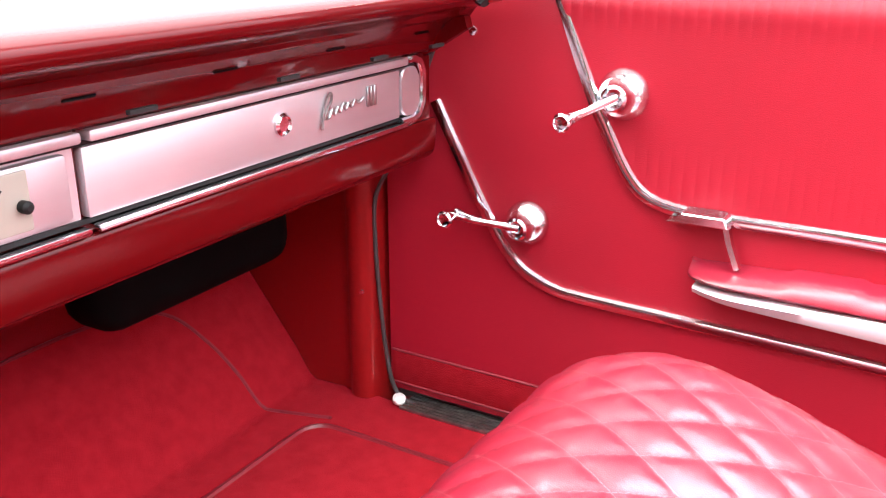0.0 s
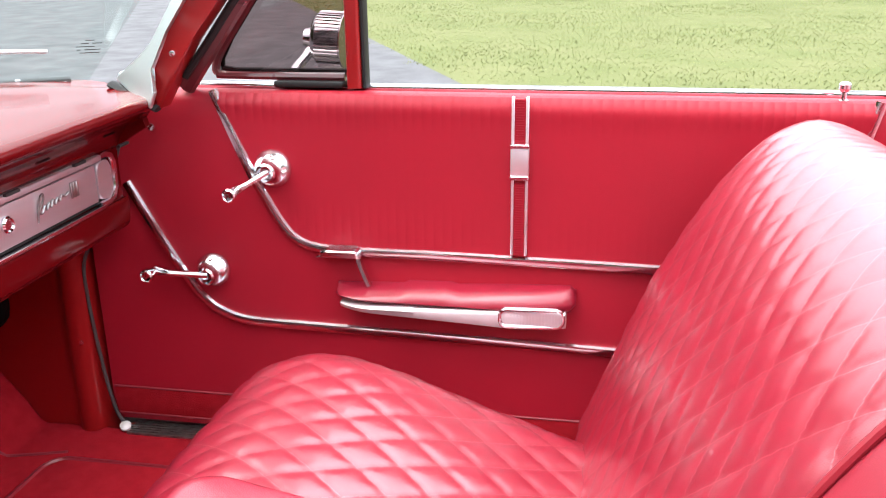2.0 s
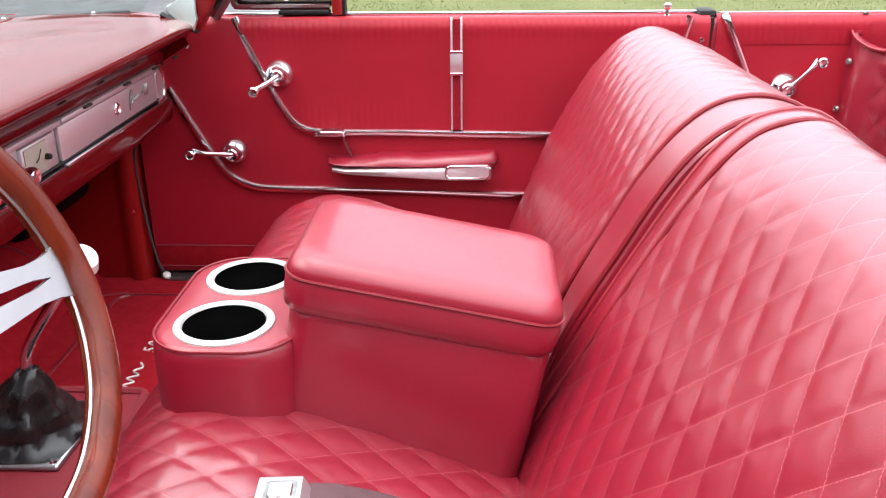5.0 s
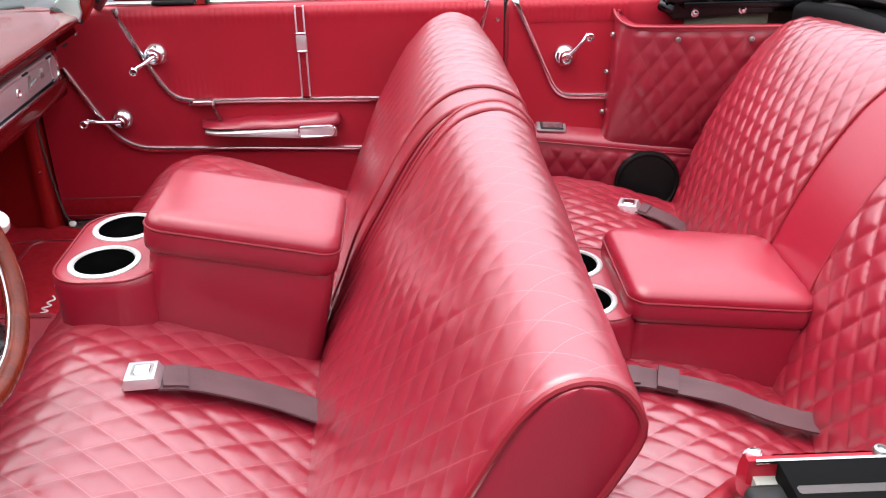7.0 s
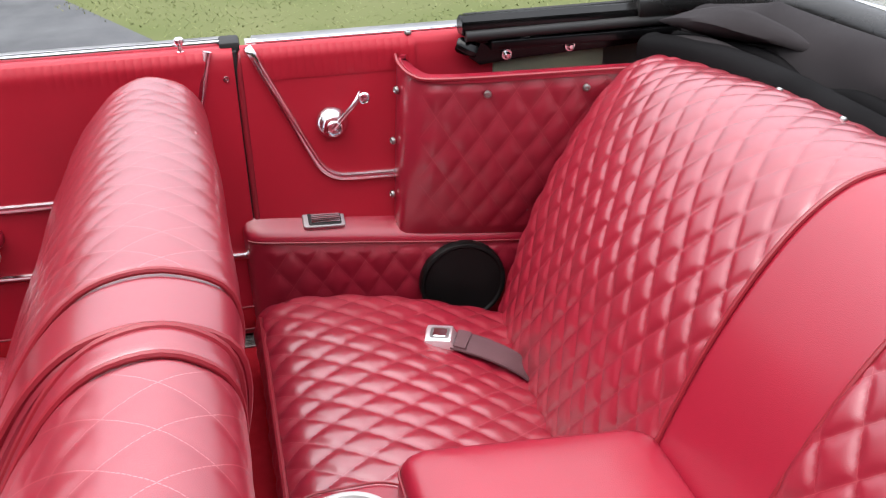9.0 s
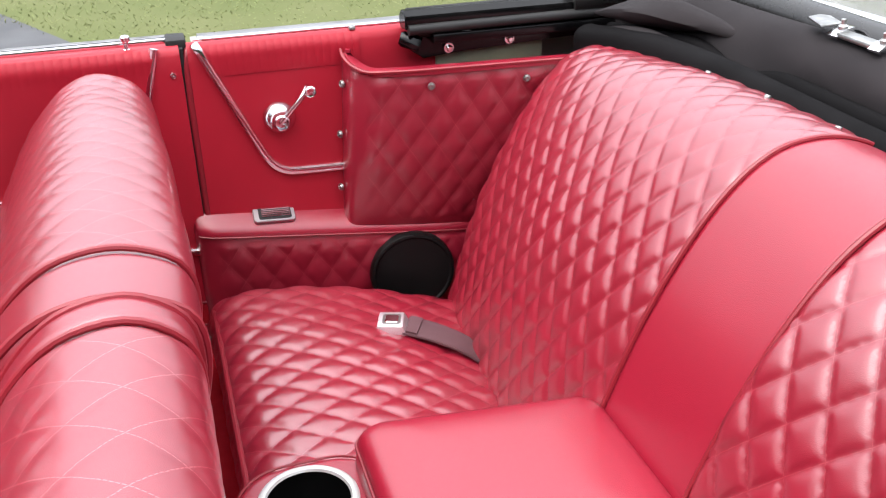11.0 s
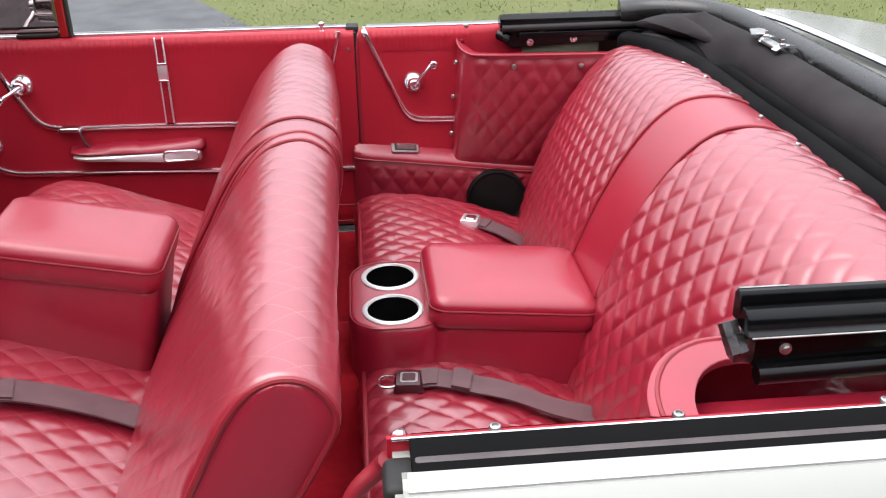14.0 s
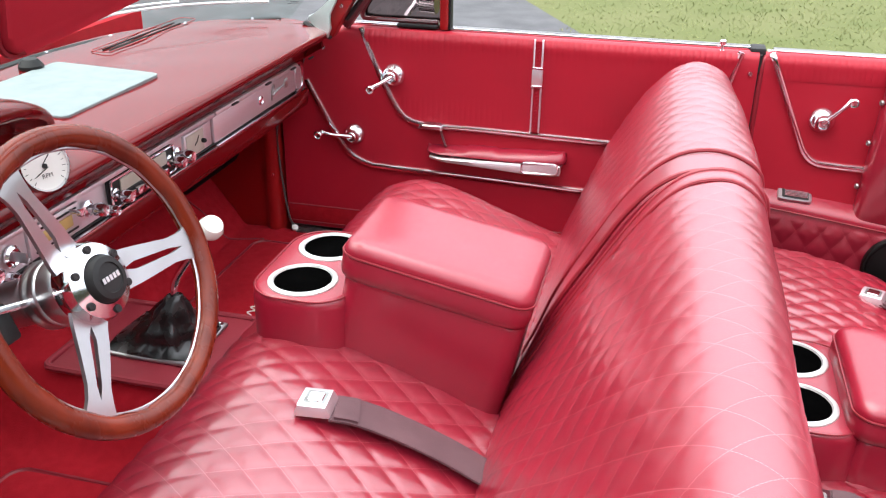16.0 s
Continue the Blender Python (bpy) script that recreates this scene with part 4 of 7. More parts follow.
# vent window: frame, post and smoked pane
vent = thing("vent_window", (0.77, 0.4, 0.94), "small fixed quarter window in a painted frame at the front of the door", "vent window")
bm = bmesh.new()
prism(bm, rounded(0.752, 0.293, 0.782, 0.311, 0.004, 3), 0.938, 1.24, "z")
part("post", bm, PAINT, vent, "red painted division post")
bm = bmesh.new()
prism(bm, rounded(0.756, 0.2875, 0.778, 0.2925, 0.002, 2), 0.938, 1.24, "z")
part("channel", bm, RUBBER, vent)
edge = [(0.766, 0.316, 0.950), (0.766, 0.465, 0.950), (0.766, 0.483, 0.953), (0.766, 0.484, 0.965), (0.766, 0.47, 0.99), (0.762, 0.40, 1.083), (0.757, 0.316, 1.195)]
bm = bmesh.new()
tube(bm, curve(edge, 4), 0.0055, 8)
part("frame", bm, MAROON, vent, "dark maroon window frame")
bm = bmesh.new()
tube(bm, [tuple(Vector(p) + Vector((0.004, -0.006, 0.006))) for p in edge], 0.004, 8)
part("seal", bm, RUBBER, vent)
bm = bmesh.new()
bm.faces.new([bm.verts.new(p) for p in [(0.766, 0.31, 0.95)] + edge[1:-1] + [(0.757, 0.31, 1.2)]])
pane = part("pane", bm, VENTGLASS, vent, "smoked glass pane")
pane.visible_shadow = False
bm = bmesh.new()
box(bm, (0.750, 0.315, 0.938), (0.775, 0.405, 0.946), 0.003)
part("sill_rubber", bm, RUBBER, vent)

# outside mirror on the passenger door
mirror = thing("door_mirror", (0.85, 0.41, 0.94), "round chrome door mirror with a fluted rim on a short arm", "wing mirror")
m = aim((0.9, 0.352, 0.979), (0.0, 1, 0.06))
bm = bmesh.new()
prof = [(0.0385, 0.0352), (0.036, 0.038), (0.030, 0.043), (0.016, 0.046), (0.013, 0.058), (0.0, 0.060)]
prism(bm, [((0.0388 if k % 4 < 2 else 0.0370) * math.cos(2 * math.pi * k / 176), (0.0388 if k % 4 < 2 else 0.0370) * math.sin(2 * math.pi * k / 176)) for k in range(176)], 0.002, 0.0350, "z", 0, 1, m)
lathe(bm, prof, m, 32)
part("housing", bm, CHROME, mirror)
bm = bmesh.new()
lathe(bm, [(0.0365, 0.0018), (0.0360, 0.0004), (0.0, 0.0)], m, 40)
part("mirror_glass", bm, CHROME, mirror, "round mirror glass")
bm = bmesh.new()
tube(bm, curve([(0.9, 0.40, 0.975), (0.885, 0.405, 0.96), (0.865, 0.412, 0.948), (0.835, 0.415, 0.935)], 5), 0.007, 10)
part("arm", bm, CHROME, mirror)

# ---- rear quarters ----
WELL_PLAN = {1: [(0.738, -0.572), (0.715, -0.572), (0.692, -0.582), (0.674, -0.606), (0.663, -0.66), (0.655, -0.75), (0.648, -0.85), (0.64, -0.95)],
             -1: [(0.742, -0.604), (0.68, -0.607), (0.632, -0.616), (0.590, -0.638), (0.564, -0.668), (0.554, -0.705), (0.558, -0.78), (0.566, -0.87), (0.576, -0.95)]}


def quarter(side):
    s = side
    who = "passenger" if s > 0 else "driver"
    ob = thing("quarter_trim", (s * 0.74, -0.6, 0.42), "red vinyl rear quarter trim on the %s side, part smooth and part quilted" % who, "quarter trim", "rear quarter trims")
    bm = bmesh.new()
    prof = [(0.752, 0.935), (0.747, 0.9375), (0.740, 0.936), (0.734, 0.931), (0.7305, 0.922), (0.730, 0.90), (0.730, 0.64), (0.752, 0.64)]
    prism(bm, [(s * (a if s > 0 else min(a, 0.7465)), b) for a, b in prof], -0.346 if s > 0 else -0.352, -0.86, "y")
    part("side_card", bm, PANEL, ob)
    # pleats along the belt
    ys = np.arange(-0.60, -0.372, 0.0011)
    fz = np.linspace(0, 1, 10)
    Z = 0.888 + (0.934 - 0.888) * fz[:, None] + 0 * ys[None, :]
    flute = np.abs(np.sin(np.pi * ys / 0.0118)) ** 0.7
    roll = np.where(Z > 0.918, (np.clip(Z - 0.918, 0, 1) / 0.016) ** 2 * 0.008, 0)
    X = s * (0.730 - 0.0012 - 0.0011 * flute[None, :] * np.clip((Z - 0.888) / 0.01, 0, 1) + roll)
    G = np.stack([X, np.broadcast_to(ys, X.shape), Z], -1)
    idx = np.arange(X.size).reshape(X.shape)
    raw("pleated_roll", G.reshape(-1, 3), np.stack([idx[:-1, :-1], idx[1:, :-1], idx[1:, 1:], idx[:-1, 1:]], -1).reshape(-1, 4).tolist(), PANEL, ob)
    xm = s * 0.726
    half_round("moulding", curve([(s * (0.733 if s > 0 else 0.729), -0.356 if s > 0 else -0.362, 0.938 if s > 0 else 0.926), (xm, -0.368, 0.914), (xm, -0.43, 0.778), (xm, -0.449, 0.744), (xm, -0.470, 0.7285), (xm, -0.50, 0.7245), (xm, -0.60, 0.722)], 6), ob, up=(-s, 0, 0), label="chrome moulding")
    hand_crank("window_crank", (s * 0.728, -0.468, 0.815), (s * 0.700, -0.511, 0.866), ob, "chrome window crank", r=0.0250, side=s)
    # sloping shelf with a quilted face below
    path = np.array([tuple(v)[:2] for v in curve([(0.745, -0.316, 0), (0.728, -0.318, 0), (0.713, -0.328, 0), (0.706, -0.36, 0), (0.703, -0.46, 0), (0.700, -0.56, 0), (0.697, -0.70, 0), (0.694, -0.83, 0)], 14)])
    run = np.concatenate([[0], np.cumsum(np.hypot(*np.diff(path, axis=0).T))])
    u = np.linspace(0, run[-1], 110)
    px, py = np.interp(u, run, path[:, 0]), np.interp(u, run, path[:, 1])
    lip = np.interp(py, [-0.84, -0.69, -0.52, -0.36, -0.31], [0.598, 0.612, 0.632, 0.650, 0.655])
    bm = bmesh.new()
    rows = []
    for x, y, z in zip(px, py, lip):
        ex = min(x + 0.004, 0.744)
        rows.append([bm.verts.new((s * a, y, b)) for a, b in ((0.748, z + 0.028), (0.5 * (0.748 + ex), z + 0.0165), (min(ex + 0.008, 0.745), z + 0.0075), (ex, z + 0.0025), (x, z - 0.003), (x - 0.002, z - 0.009), (x - 0.001, z - 0.015))])
    for a, b in zip(rows, rows[1:]):
        for k in range(6):
            bm.faces.new((a[k], a[k + 1], b[k + 1], b[k]))
    part("shelf", bm, VINYL, ob, sharp=80)
    fv = np.linspace(0, 1, 44)[:, None]
    zz = 0.42 + (lip[None, :] - 0.013 - 0.42) * fv
    G = np.empty((44, len(u), 3))
    G[..., 0] = s * (px[None, :] + 0.006 * (1 - fv))
    G[..., 1] = py[None, :]
    G[..., 2] = zz
    a = u[None, :] / CELL[0] + zz / CELL[1]
    b = u[None, :] / CELL[0] - zz / CELL[1]
    w = np.clip((lip[None, :] - 0.022 - zz) / 0.008, 0, 1) * np.clip((u[None, :] - 0.05) / 0.02, 0, 1)
    if s > 0:
        padded("quilted_face", G, a, b, w, 0.0042, PLAIN_QUILT, ob, power=0.6)
    else:
        padded("quilted_face", G[:, ::-1], a[:, ::-1], b[:, ::-1], w[:, ::-1], 0.0042, PLAIN_QUILT, ob, power=0.6)
    bm = bmesh.new()
    tube(bm, [(s * (x - 0.0015), y, z - 0.0135) for x, y, z in zip(px[6:], py[6:], lip[6:])], 0.0016, 6)
    part("shelf_piping", bm, PIPING, ob)
    # ashtray in the shelf
    mm = Matrix.Translation((s * 0.724, -0.443, 0.657)) @ Matrix.Rotation(-s * radians(27), 4, "Y") @ Matrix.Rotation(radians(5), 4, "X")
    bm = bmesh.new()
    prism(bm, rounded(-0.0165, -0.033, 0.0165, 0.033, 0.006, 4), -0.006, 0.0035, "z", 0.001, 1, mm)
    tray = part("ashtray", bm, STEEL, ob, "small bright ashtray")
    bm = bmesh.new()
    prism(bm, rounded(-0.0125, -0.027, 0.0125, 0.025, 0.003, 3), 0.0036, 0.0042, "z", 0, 1, mm)
    part("opening", bm, DARK, tray)
    bm = bmesh.new()
    for k in range(5):
        box(bm, (-0.009 + k * 0.0036, -0.025, 0.0042), (-0.0068 + k * 0.0036, 0.020, 0.0062), m=mm)
    part("lid", bm, CHROME, tray)
    # round loudspeaker cover in the face
    bm = bmesh.new()
    nx = Vector((-s, 0.06, 0.04)).normalized()
    lathe(bm, [(0.072, -0.004), (0.0725, 0.008), (0.070, 0.013), (0.066, 0.0135), (0.063, 0.011), (0.03, 0.012), (0.0, 0.0125)], aim((s * 0.691, -0.660, 0.532), nx), 48)
    part("loudspeaker_cover", bm, SPEAKER, ob, "round black loudspeaker cover")
    # quilted wall of the top well, with a rolled rim
    path = np.array([tuple(v)[:2] for v in curve([(p[0], p[1], 0) for p in WELL_PLAN[s]], 12)])
    run = np.concatenate([[0], np.cumsum(np.hypot(*np.diff(path, axis=0).T))])
    u = np.linspace(0, run[-1], 90)
    px, py = np.interp(u, run, path[:, 0]), np.interp(u, run, path[:, 1])
    rise = 0.028 * np.clip(1 - u / 0.075, 0, 1) ** 1.5
    v = np.linspace(0, 1, 46)
    G = np.empty((len(v), len(u), 3))
    # its foot stands on the shelf, the passenger's one right along the shelf's edge
    edge = np.interp(-py, [0.36, 0.46, 0.56, 0.70, 0.83], [0.706, 0.703, 0.700, 0.697, 0.694])
    foot_x = 0.5 * (px + edge + 0.002 + np.sqrt((px - edge - 0.002) ** 2 + 0.010 ** 2)) if s > 0 else px + 0.022
    foot_x = np.minimum(foot_x, 0.742)
    foot_z = np.interp(py, [-0.84, -0.69, -0.52, -0.36], [0.598, 0.612, 0.632, 0.650]) + 0.025 * np.clip((foot_x - edge - 0.004) / 0.044, 0, 1) - 0.002 if s > 0 else 0.655 + 0 * px
    belly = 0.007 * np.sin(np.pi * v[:, None]) * np.clip(u[None, :] / 0.05, 0, 1)
    G[..., 0] = s * (foot_x[None, :] + (px - foot_x)[None, :] * v[:, None] ** 0.8 - belly)
    G[..., 1] = py[None, :] + 0.014 * (1 - v[:, None]) + 0.4 * belly
    G[..., 2] = foot_z[None, :] + v[:, None] * (0.887 + rise - foot_z)[None, :]
    a = u[None, :] / CELL[0] + G[..., 2] / CELL[1]
    b = u[None, :] / CELL[0] - G[..., 2] / CELL[1]
    w = np.clip((u[None, :] - 0.06) / 0.03, 0, 1) * np.clip((v[:, None] - 0.03) / 0.05, 0, 1) * (1 - 0.75 * np.clip((0.20 - u[None, :]) / 0.1, 0, 1) * np.clip((0.5 - v[:, None]) / 0.3, 0, 1)) * np.clip((0.965 - v[:, None]) / 0.03, 0, 1)
    if s > 0:
        padded("quilted_wall", G, a, b, w, 0.0046, PLAIN_QUILT, ob, power=0.6)
    else:
        padded("quilted_wall", G[:, ::-1], a[:, ::-1], b[:, ::-1], w[:, ::-1], 0.0042, PLAIN_QUILT, ob, power=0.6)
    bm = bmesh.new()
    ribbon(bm, [(s * min(x + (0.008 if s > 0 else 0.013), 0.729), y - 0.010 * max(0, 1 - abs(k) / 60), 0.885 + r_ - 0.002) for k, (x, y, r_) in enumerate(zip(px, py, rise))], 0.024 if s > 0 else 0.044, 0.008, (s, -0.4, 0))
    bmesh.ops.bevel(bm, geom=bm.edges[:], offset=0.003, segments=2, affect="EDGES", clamp_overlap=True)
    part("rolled_rim", bm, VINYL, ob, "padded red vinyl rim")
    bm = bmesh.new()
    tube(bm, [(s * (x - 0.002), y + 0.002, 0.886 + r_) for x, y, r_ in zip(px, py, rise)], 0.003, 6)
    part("rim_piping", bm, PIPING, ob)
    wall_x = 0.652 if s > 0 else 0.549
    for x, y, z, ax in ((wall_x + 0.003, -0.690, 0.862, (-1, 0.1, 0)), (wall_x - 0.008, -0.84, 0.862, (-1, 0.1, 0)), (wall_x + (0.034 if s > 0 else 0.022), -0.765, 0.655, (-1, 0.1, 0)), (0.712, -0.567 if s > 0 else -0.592, 0.862, (-0.3, 1, 0)), (0.718, -0.560 if s > 0 else -0.585, 0.78, (-0.3, 1, 0)), (0.720, -0.556 if s > 0 else -0.58, 0.69, (-0.3, 1, 0))):
        snap("snap_stud", (s * x, y, z), (s * ax[0], ax[1], ax[2]), ob)
    for y in (-0.592, -0.77) + ((-0.44,) if s < 0 else ()):
        snap("snap_stud", (s * 0.742, y, 0.9365), (0, 0, 1), ob, 0.0056)
    # inside of the well
    bm = bmesh.new()
    well_in, well_top = (0.69, 0.79) if s > 0 else (0.60, 0.845)
    box(bm, (min(s * well_in, s * 0.735), -1.0, 0.70), (max(s * well_in, s * 0.735), -0.635, well_top), 0.004)
    part("well_floor", bm, VINYL, ob)
    bm = bmesh.new()
    if s > 0:
        box(bm, (0.725, -0.90, 0.80), (0.731, -0.72, 0.90), 0.002)
    else:
        box(bm, (-0.712, -0.94, 0.846), (-0.640, -0.80, 0.858), 0.002)
        box(bm, (-0.722, -0.90, 0.858), (-0.700, -0.86, 0.885), 0.003)
    part("bracket_plate", bm, OLIVE, ob, "bare olive metal plate in the top well")


SPEAKER = vary(shader("black_speaker_plastic", (0.003, 0.003, 0.003), spec=0.2), (0.003, 0.003, 0.003), (0.005, 0.005, 0.005), 20.0, (0.35, 0.5), 0.2, 900.0, bump_kind="VORONOI")
OLIVE = vary(shader("olive_metal", (0.2, 0.19, 0.12)), (0.22, 0.21, 0.13), (0.15, 0.14, 0.1), 12.0, (0.45, 0.6))
quarter(1)
quarter(-1)

# ---- body, outside ----
FLANK = [(0.80, 0.920), (0.834, 0.926), (0.855, 0.900), (0.868, 0.86), (0.872, 0.74), (0.866, 0.50), (0.84, 0.27)]


def flank(side, prof, y0, y1, axle, turn, fall=0.0, sink=0.0):
    """A body side with a wheel arch, drawn in towards its far end."""
    bm = bmesh.new()
    rings = []
    for y in np.linspace(y0, y1, 60):
        f = max(0.0, (y - turn) / (y1 - turn))
        d = abs(y - axle)
        arch = 0.315 + math.sqrt(max(0.0, 0.36 ** 2 - d * d)) if d < 0.36 else 0.0
        outer = [(x - 0.16 * f * f, max(z - 0.06 * f * f - fall * min(1.0, abs(y - y0) / 0.15) * (z > 0.6) - sink * min(1.0, max(0.0, (-y - 1.2) / 0.35)) * (z > 0.8), min(arch, 0.80))) for x, z in prof]
        rings.append([bm.verts.new((side * x, y, z)) for x, z in outer + [(x - 0.02, z) for x, z in outer[::-1]]])
    for a, b in zip(rings, rings[1:]):
        for k in range(len(a)):
            bm.faces.new((a[k], a[(k + 1) % len(a)], b[(k + 1) % len(a)], b[k]))
    bm.faces.new(rings[0])
    bm.faces.new(rings[-1][::-1])
    return bm


for s in (1, -1):
    bm = bmesh.new()
    prism(bm, rounded(-0.0014, -0.0014, 0.0014, 0.0014, 0.0008, 2), -0.356, -1.28, "y", m=Matrix.Translation((s * (0.7545 if s > 0 else 0.7475), 0, 0.9378)))
    part("belt_bead", bm, CHROME, body, "thin bright bead")
    bm = bmesh.new()
    seal_in = 0.757 if s > 0 else 0.7478
    box(bm, (min(s * seal_in, s * 0.790), -1.28, 0.90), (max(s * seal_in, s * 0.770), -0.37, 0.936 if s > 0 else 0.938), 0.0012)
    part("belt_seal", bm, SEAL, body, "black rubber window seal")
    bm = bmesh.new()
    strip_out = 0.787 if s > 0 else 0.7795
    box(bm, (min(s * 0.7705, s * strip_out), -1.28, 0.90), (max(s * 0.7705, s * strip_out), -0.372, 0.936 if s > 0 else 0.939), 0.003)
    part("belt_strip", bm, STEEL if s > 0 else GREYSEAL, body, "dull grey strip")
    bm = bmesh.new()
    section = ((0.788, 0.9215), (0.795, 0.933), (0.816, 0.9325), (0.830, 0.9245), (0.834, 0.9145), (0.800, 0.9115)) if s > 0 else ((0.787, 0.925), (0.788, 0.9365), (0.792, 0.9405), (0.803, 0.940), (0.809, 0.936), (0.810, 0.925))
    prism(bm, [(s * a, b) for a, b in section], -0.366, -1.30, "y")
    part("quarter_moulding", bm, STEEL, body, "bright belt moulding")
    part("quarter_panel", flank(s, [(x, z - (0.010 if z > 0.9 else 0)) for x, z in FLANK] if s > 0 else [(0.80, 0.931), (0.813, 0.9355), (0.838, 0.924)] + FLANK[2:], -0.362, -2.55, -1.55, -2.2, sink=0.06), WHITE, body, "cream white painted rear quarter panel")
    part("fender", flank(s, [(0.74, 0.885)] + FLANK, 0.69, 2.3, 1.35, 1.95, 0.05), WHITE, body, "cream white painted front fender")
    # rocker
    bm = bmesh.new()
    box(bm, (min(s * 0.74, s * 0.85), -0.37, 0.24), (max(s * 0.74, s * 0.85), 0.70, 0.40), 0.02, 2)
    part("rocker", bm, WHITE, body)
    # door jamb: metal face with a striker and a red windlace roll
    bm = bmesh.new()
    prism(bm, [(s * a, b) for a, b in ((0.745, 0.925), (0.80, 0.922), (0.834, 0.924), (0.855, 0.900), (0.867, 0.86), (0.871, 0.74), (0.865, 0.50), (0.84, 0.28), (0.745, 0.28))], -0.356, -0.372, "y")
    part("jamb", bm, WHITE, body)
    bm = bmesh.new()
    tube(bm, curve([(s * 0.745, -0.349, 0.928), (s * 0.737, -0.344, 0.915), (s * 0.735, -0.342, 0.86), (s * 0.735, -0.342, 0.76), (s * 0.735, -0.342, 0.66), (s * 0.735, -0.342, 0.42)] if s > 0 else [(s * 0.748, -0.352, 0.918), (s * 0.740, -0.346, 0.905), (s * 0.742, -0.318, 0.866), (s * 0.740, -0.310, 0.76), (s * 0.738, -0.308, 0.66), (s * 0.73, -0.312, 0.42)], 6), 0.0058 if s > 0 else 0.0080, 10)
    part("windlace", bm, PIPING, body, "red vinyl windlace roll")
    if s < 0:
        bm = bmesh.new()
        prism(bm, [(-0.736, -0.319), (-0.748, -0.322), (-0.80, -0.354), (-0.80, -0.368), (-0.736, -0.368)], 0.30, 0.862, "z", 0.003, 1)
        part("jamb_return", bm, WHITE, body)
        continue
    bm = bmesh.new()
    box(bm, (0.7325, -0.3405, 0.47), (0.75, -0.3355, 0.932))
    part("door_edge_seal", bm, RUBBER, body, "black rubber seal in the door gap")
bm = bmesh.new()
box(bm, (-0.795, -0.39, 0.890), (-0.752, -0.347, 0.927), 0.008, 3)
box(bm, (-0.800, -0.372, 0.865), (-0.782, -0.346, 0.90), 0.004)
catch = part("window_guide", bm, RUBBER, body, "black rubber and metal window guide")
bm = bmesh.new()
lathe(bm, [(0.005, 0), (0.005, 0.004), (0.003, 0.005), (0, 0.005)], aim((-0.791, -0.347, 0.874), (0, 1, 0)), 12)
part("bolt", bm, STEEL, catch)
bm = bmesh.new()
box(bm, (-0.80, -0.372, 0.24), (0.80, 0.70, 0.36), 0.01)
box(bm, (-0.62, -2.3, 0.24), (0.62, -0.372, 0.36), 0.01)
part("underbody", bm, DARK, body)
bm = bmesh.new()
box(bm, (-0.62, -1.10, 0.40), (0.62, -0.93, 0.86), 0.02)
part("seat_bulkhead", bm, DARK, body)
# deck: lid, chrome edge, dark channel
bm = bmesh.new()
prism(bm, [(-1.31, 0.925), (-1.325, 0.944), (-1.40, 0.949), (-1.7, 0.945), (-2.1, 0.925), (-2.4, 0.885), (-2.54, 0.82), (-2.57, 0.70), (-2.54, 0.40), (-2.50, 0.40), (-2.50, 0.80), (-1.31, 0.86)], -0.80, 0.80, "x")
for v in bm.verts:
    v.co.x *= 1 - 0.16 * max(0.0, (-v.co.y - 2.2) / 0.35) ** 2
    v.co.z -= 0.06 * min(1.0, max(0.0, (-v.co.y - 1.33) / 0.35))
part("deck_lid", bm, WHITE, body, "cream white painted boot lid")
bm = bmesh.new()
tube(bm, curve([(0.80, -1.20, 0.945), (0.72, -1.27, 0.95), (0.5, -1.302, 0.953), (0.0, -1.315, 0.955), (-0.5, -1.302, 0.953), (-0.72, -1.27, 0.95), (-0.80, -1.20, 0.945)], 8), 0, 8, flat=(0.010, 0.007))
part("deck_moulding", bm, CHROME, body, "chrome moulding along the top well")
bm = bmesh.new()
box(bm, (-0.70, -1.305, 0.80), (0.70, -1.05, 0.885), 0.01)
part("top_well", bm, RUBBER, body)
for x in (0.205, 0.275):
    # a bent bright strap over the roll, with a pin through its lug
    bm = bmesh.new()
    ribbon(bm, curve([(x - 0.002, -1.076, 0.994), (x, -1.088, 1.000), (x + 0.004, -1.108, 1.001), (x + 0.008, -1.130, 0.990), (x + 0.010, -1.142, 0.968)], 5), 0.016, 0.003, (1, 0.15, 0))
    strap = part("top_latch", bm, CHROME, body, "bright metal latch strap")
    bm = bmesh.new()
    lathe(bm, [(0.006, 0), (0.006, 0.004), (0.003, 0.006), (0.003, 0.012), (0, 0.013)], aim((x, -1.092, 1.001), (0, 0.1, 1)), 12)
    part("pin", bm, WORN, strap)
bm = bmesh.new()
prism(bm, [(0.283, -1.066), (0.325, -1.080), (0.330, -1.100), (0.318, -1.108), (0.283, -1.098)], 1.003, 1.0065, "z", 0.001, 1)
box(bm, (0.212, -1.100, 0.993), (0.270, -1.078, 1.000), 0.003)
part("latch_plate", bm, WORN, body, "worn bright latch plate")
# wheels
for sx, wy in ((1, 1.35), (-1, 1.35), (1, -1.55), (-1, -1.55)):
    mm = aim((sx * 0.66, wy, 0.315), (sx, 0, 0))
    bm = bmesh.new()
    lathe(bm, [(0.20, 0.0), (0.30, 0.0), (0.318, 0.02), (0.318, 0.15), (0.30, 0.175), (0.21, 0.175)], mm, 36)
    tyre = part("tyre", bm, RUBBER, body)
    bm = bmesh.new()
    lathe(bm, [(0.208, 0.02), (0.208, 0.165), (0.17, 0.16), (0.06, 0.17), (0, 0.172)], mm, 36)
    part("rim", bm, CHROME, tyre)

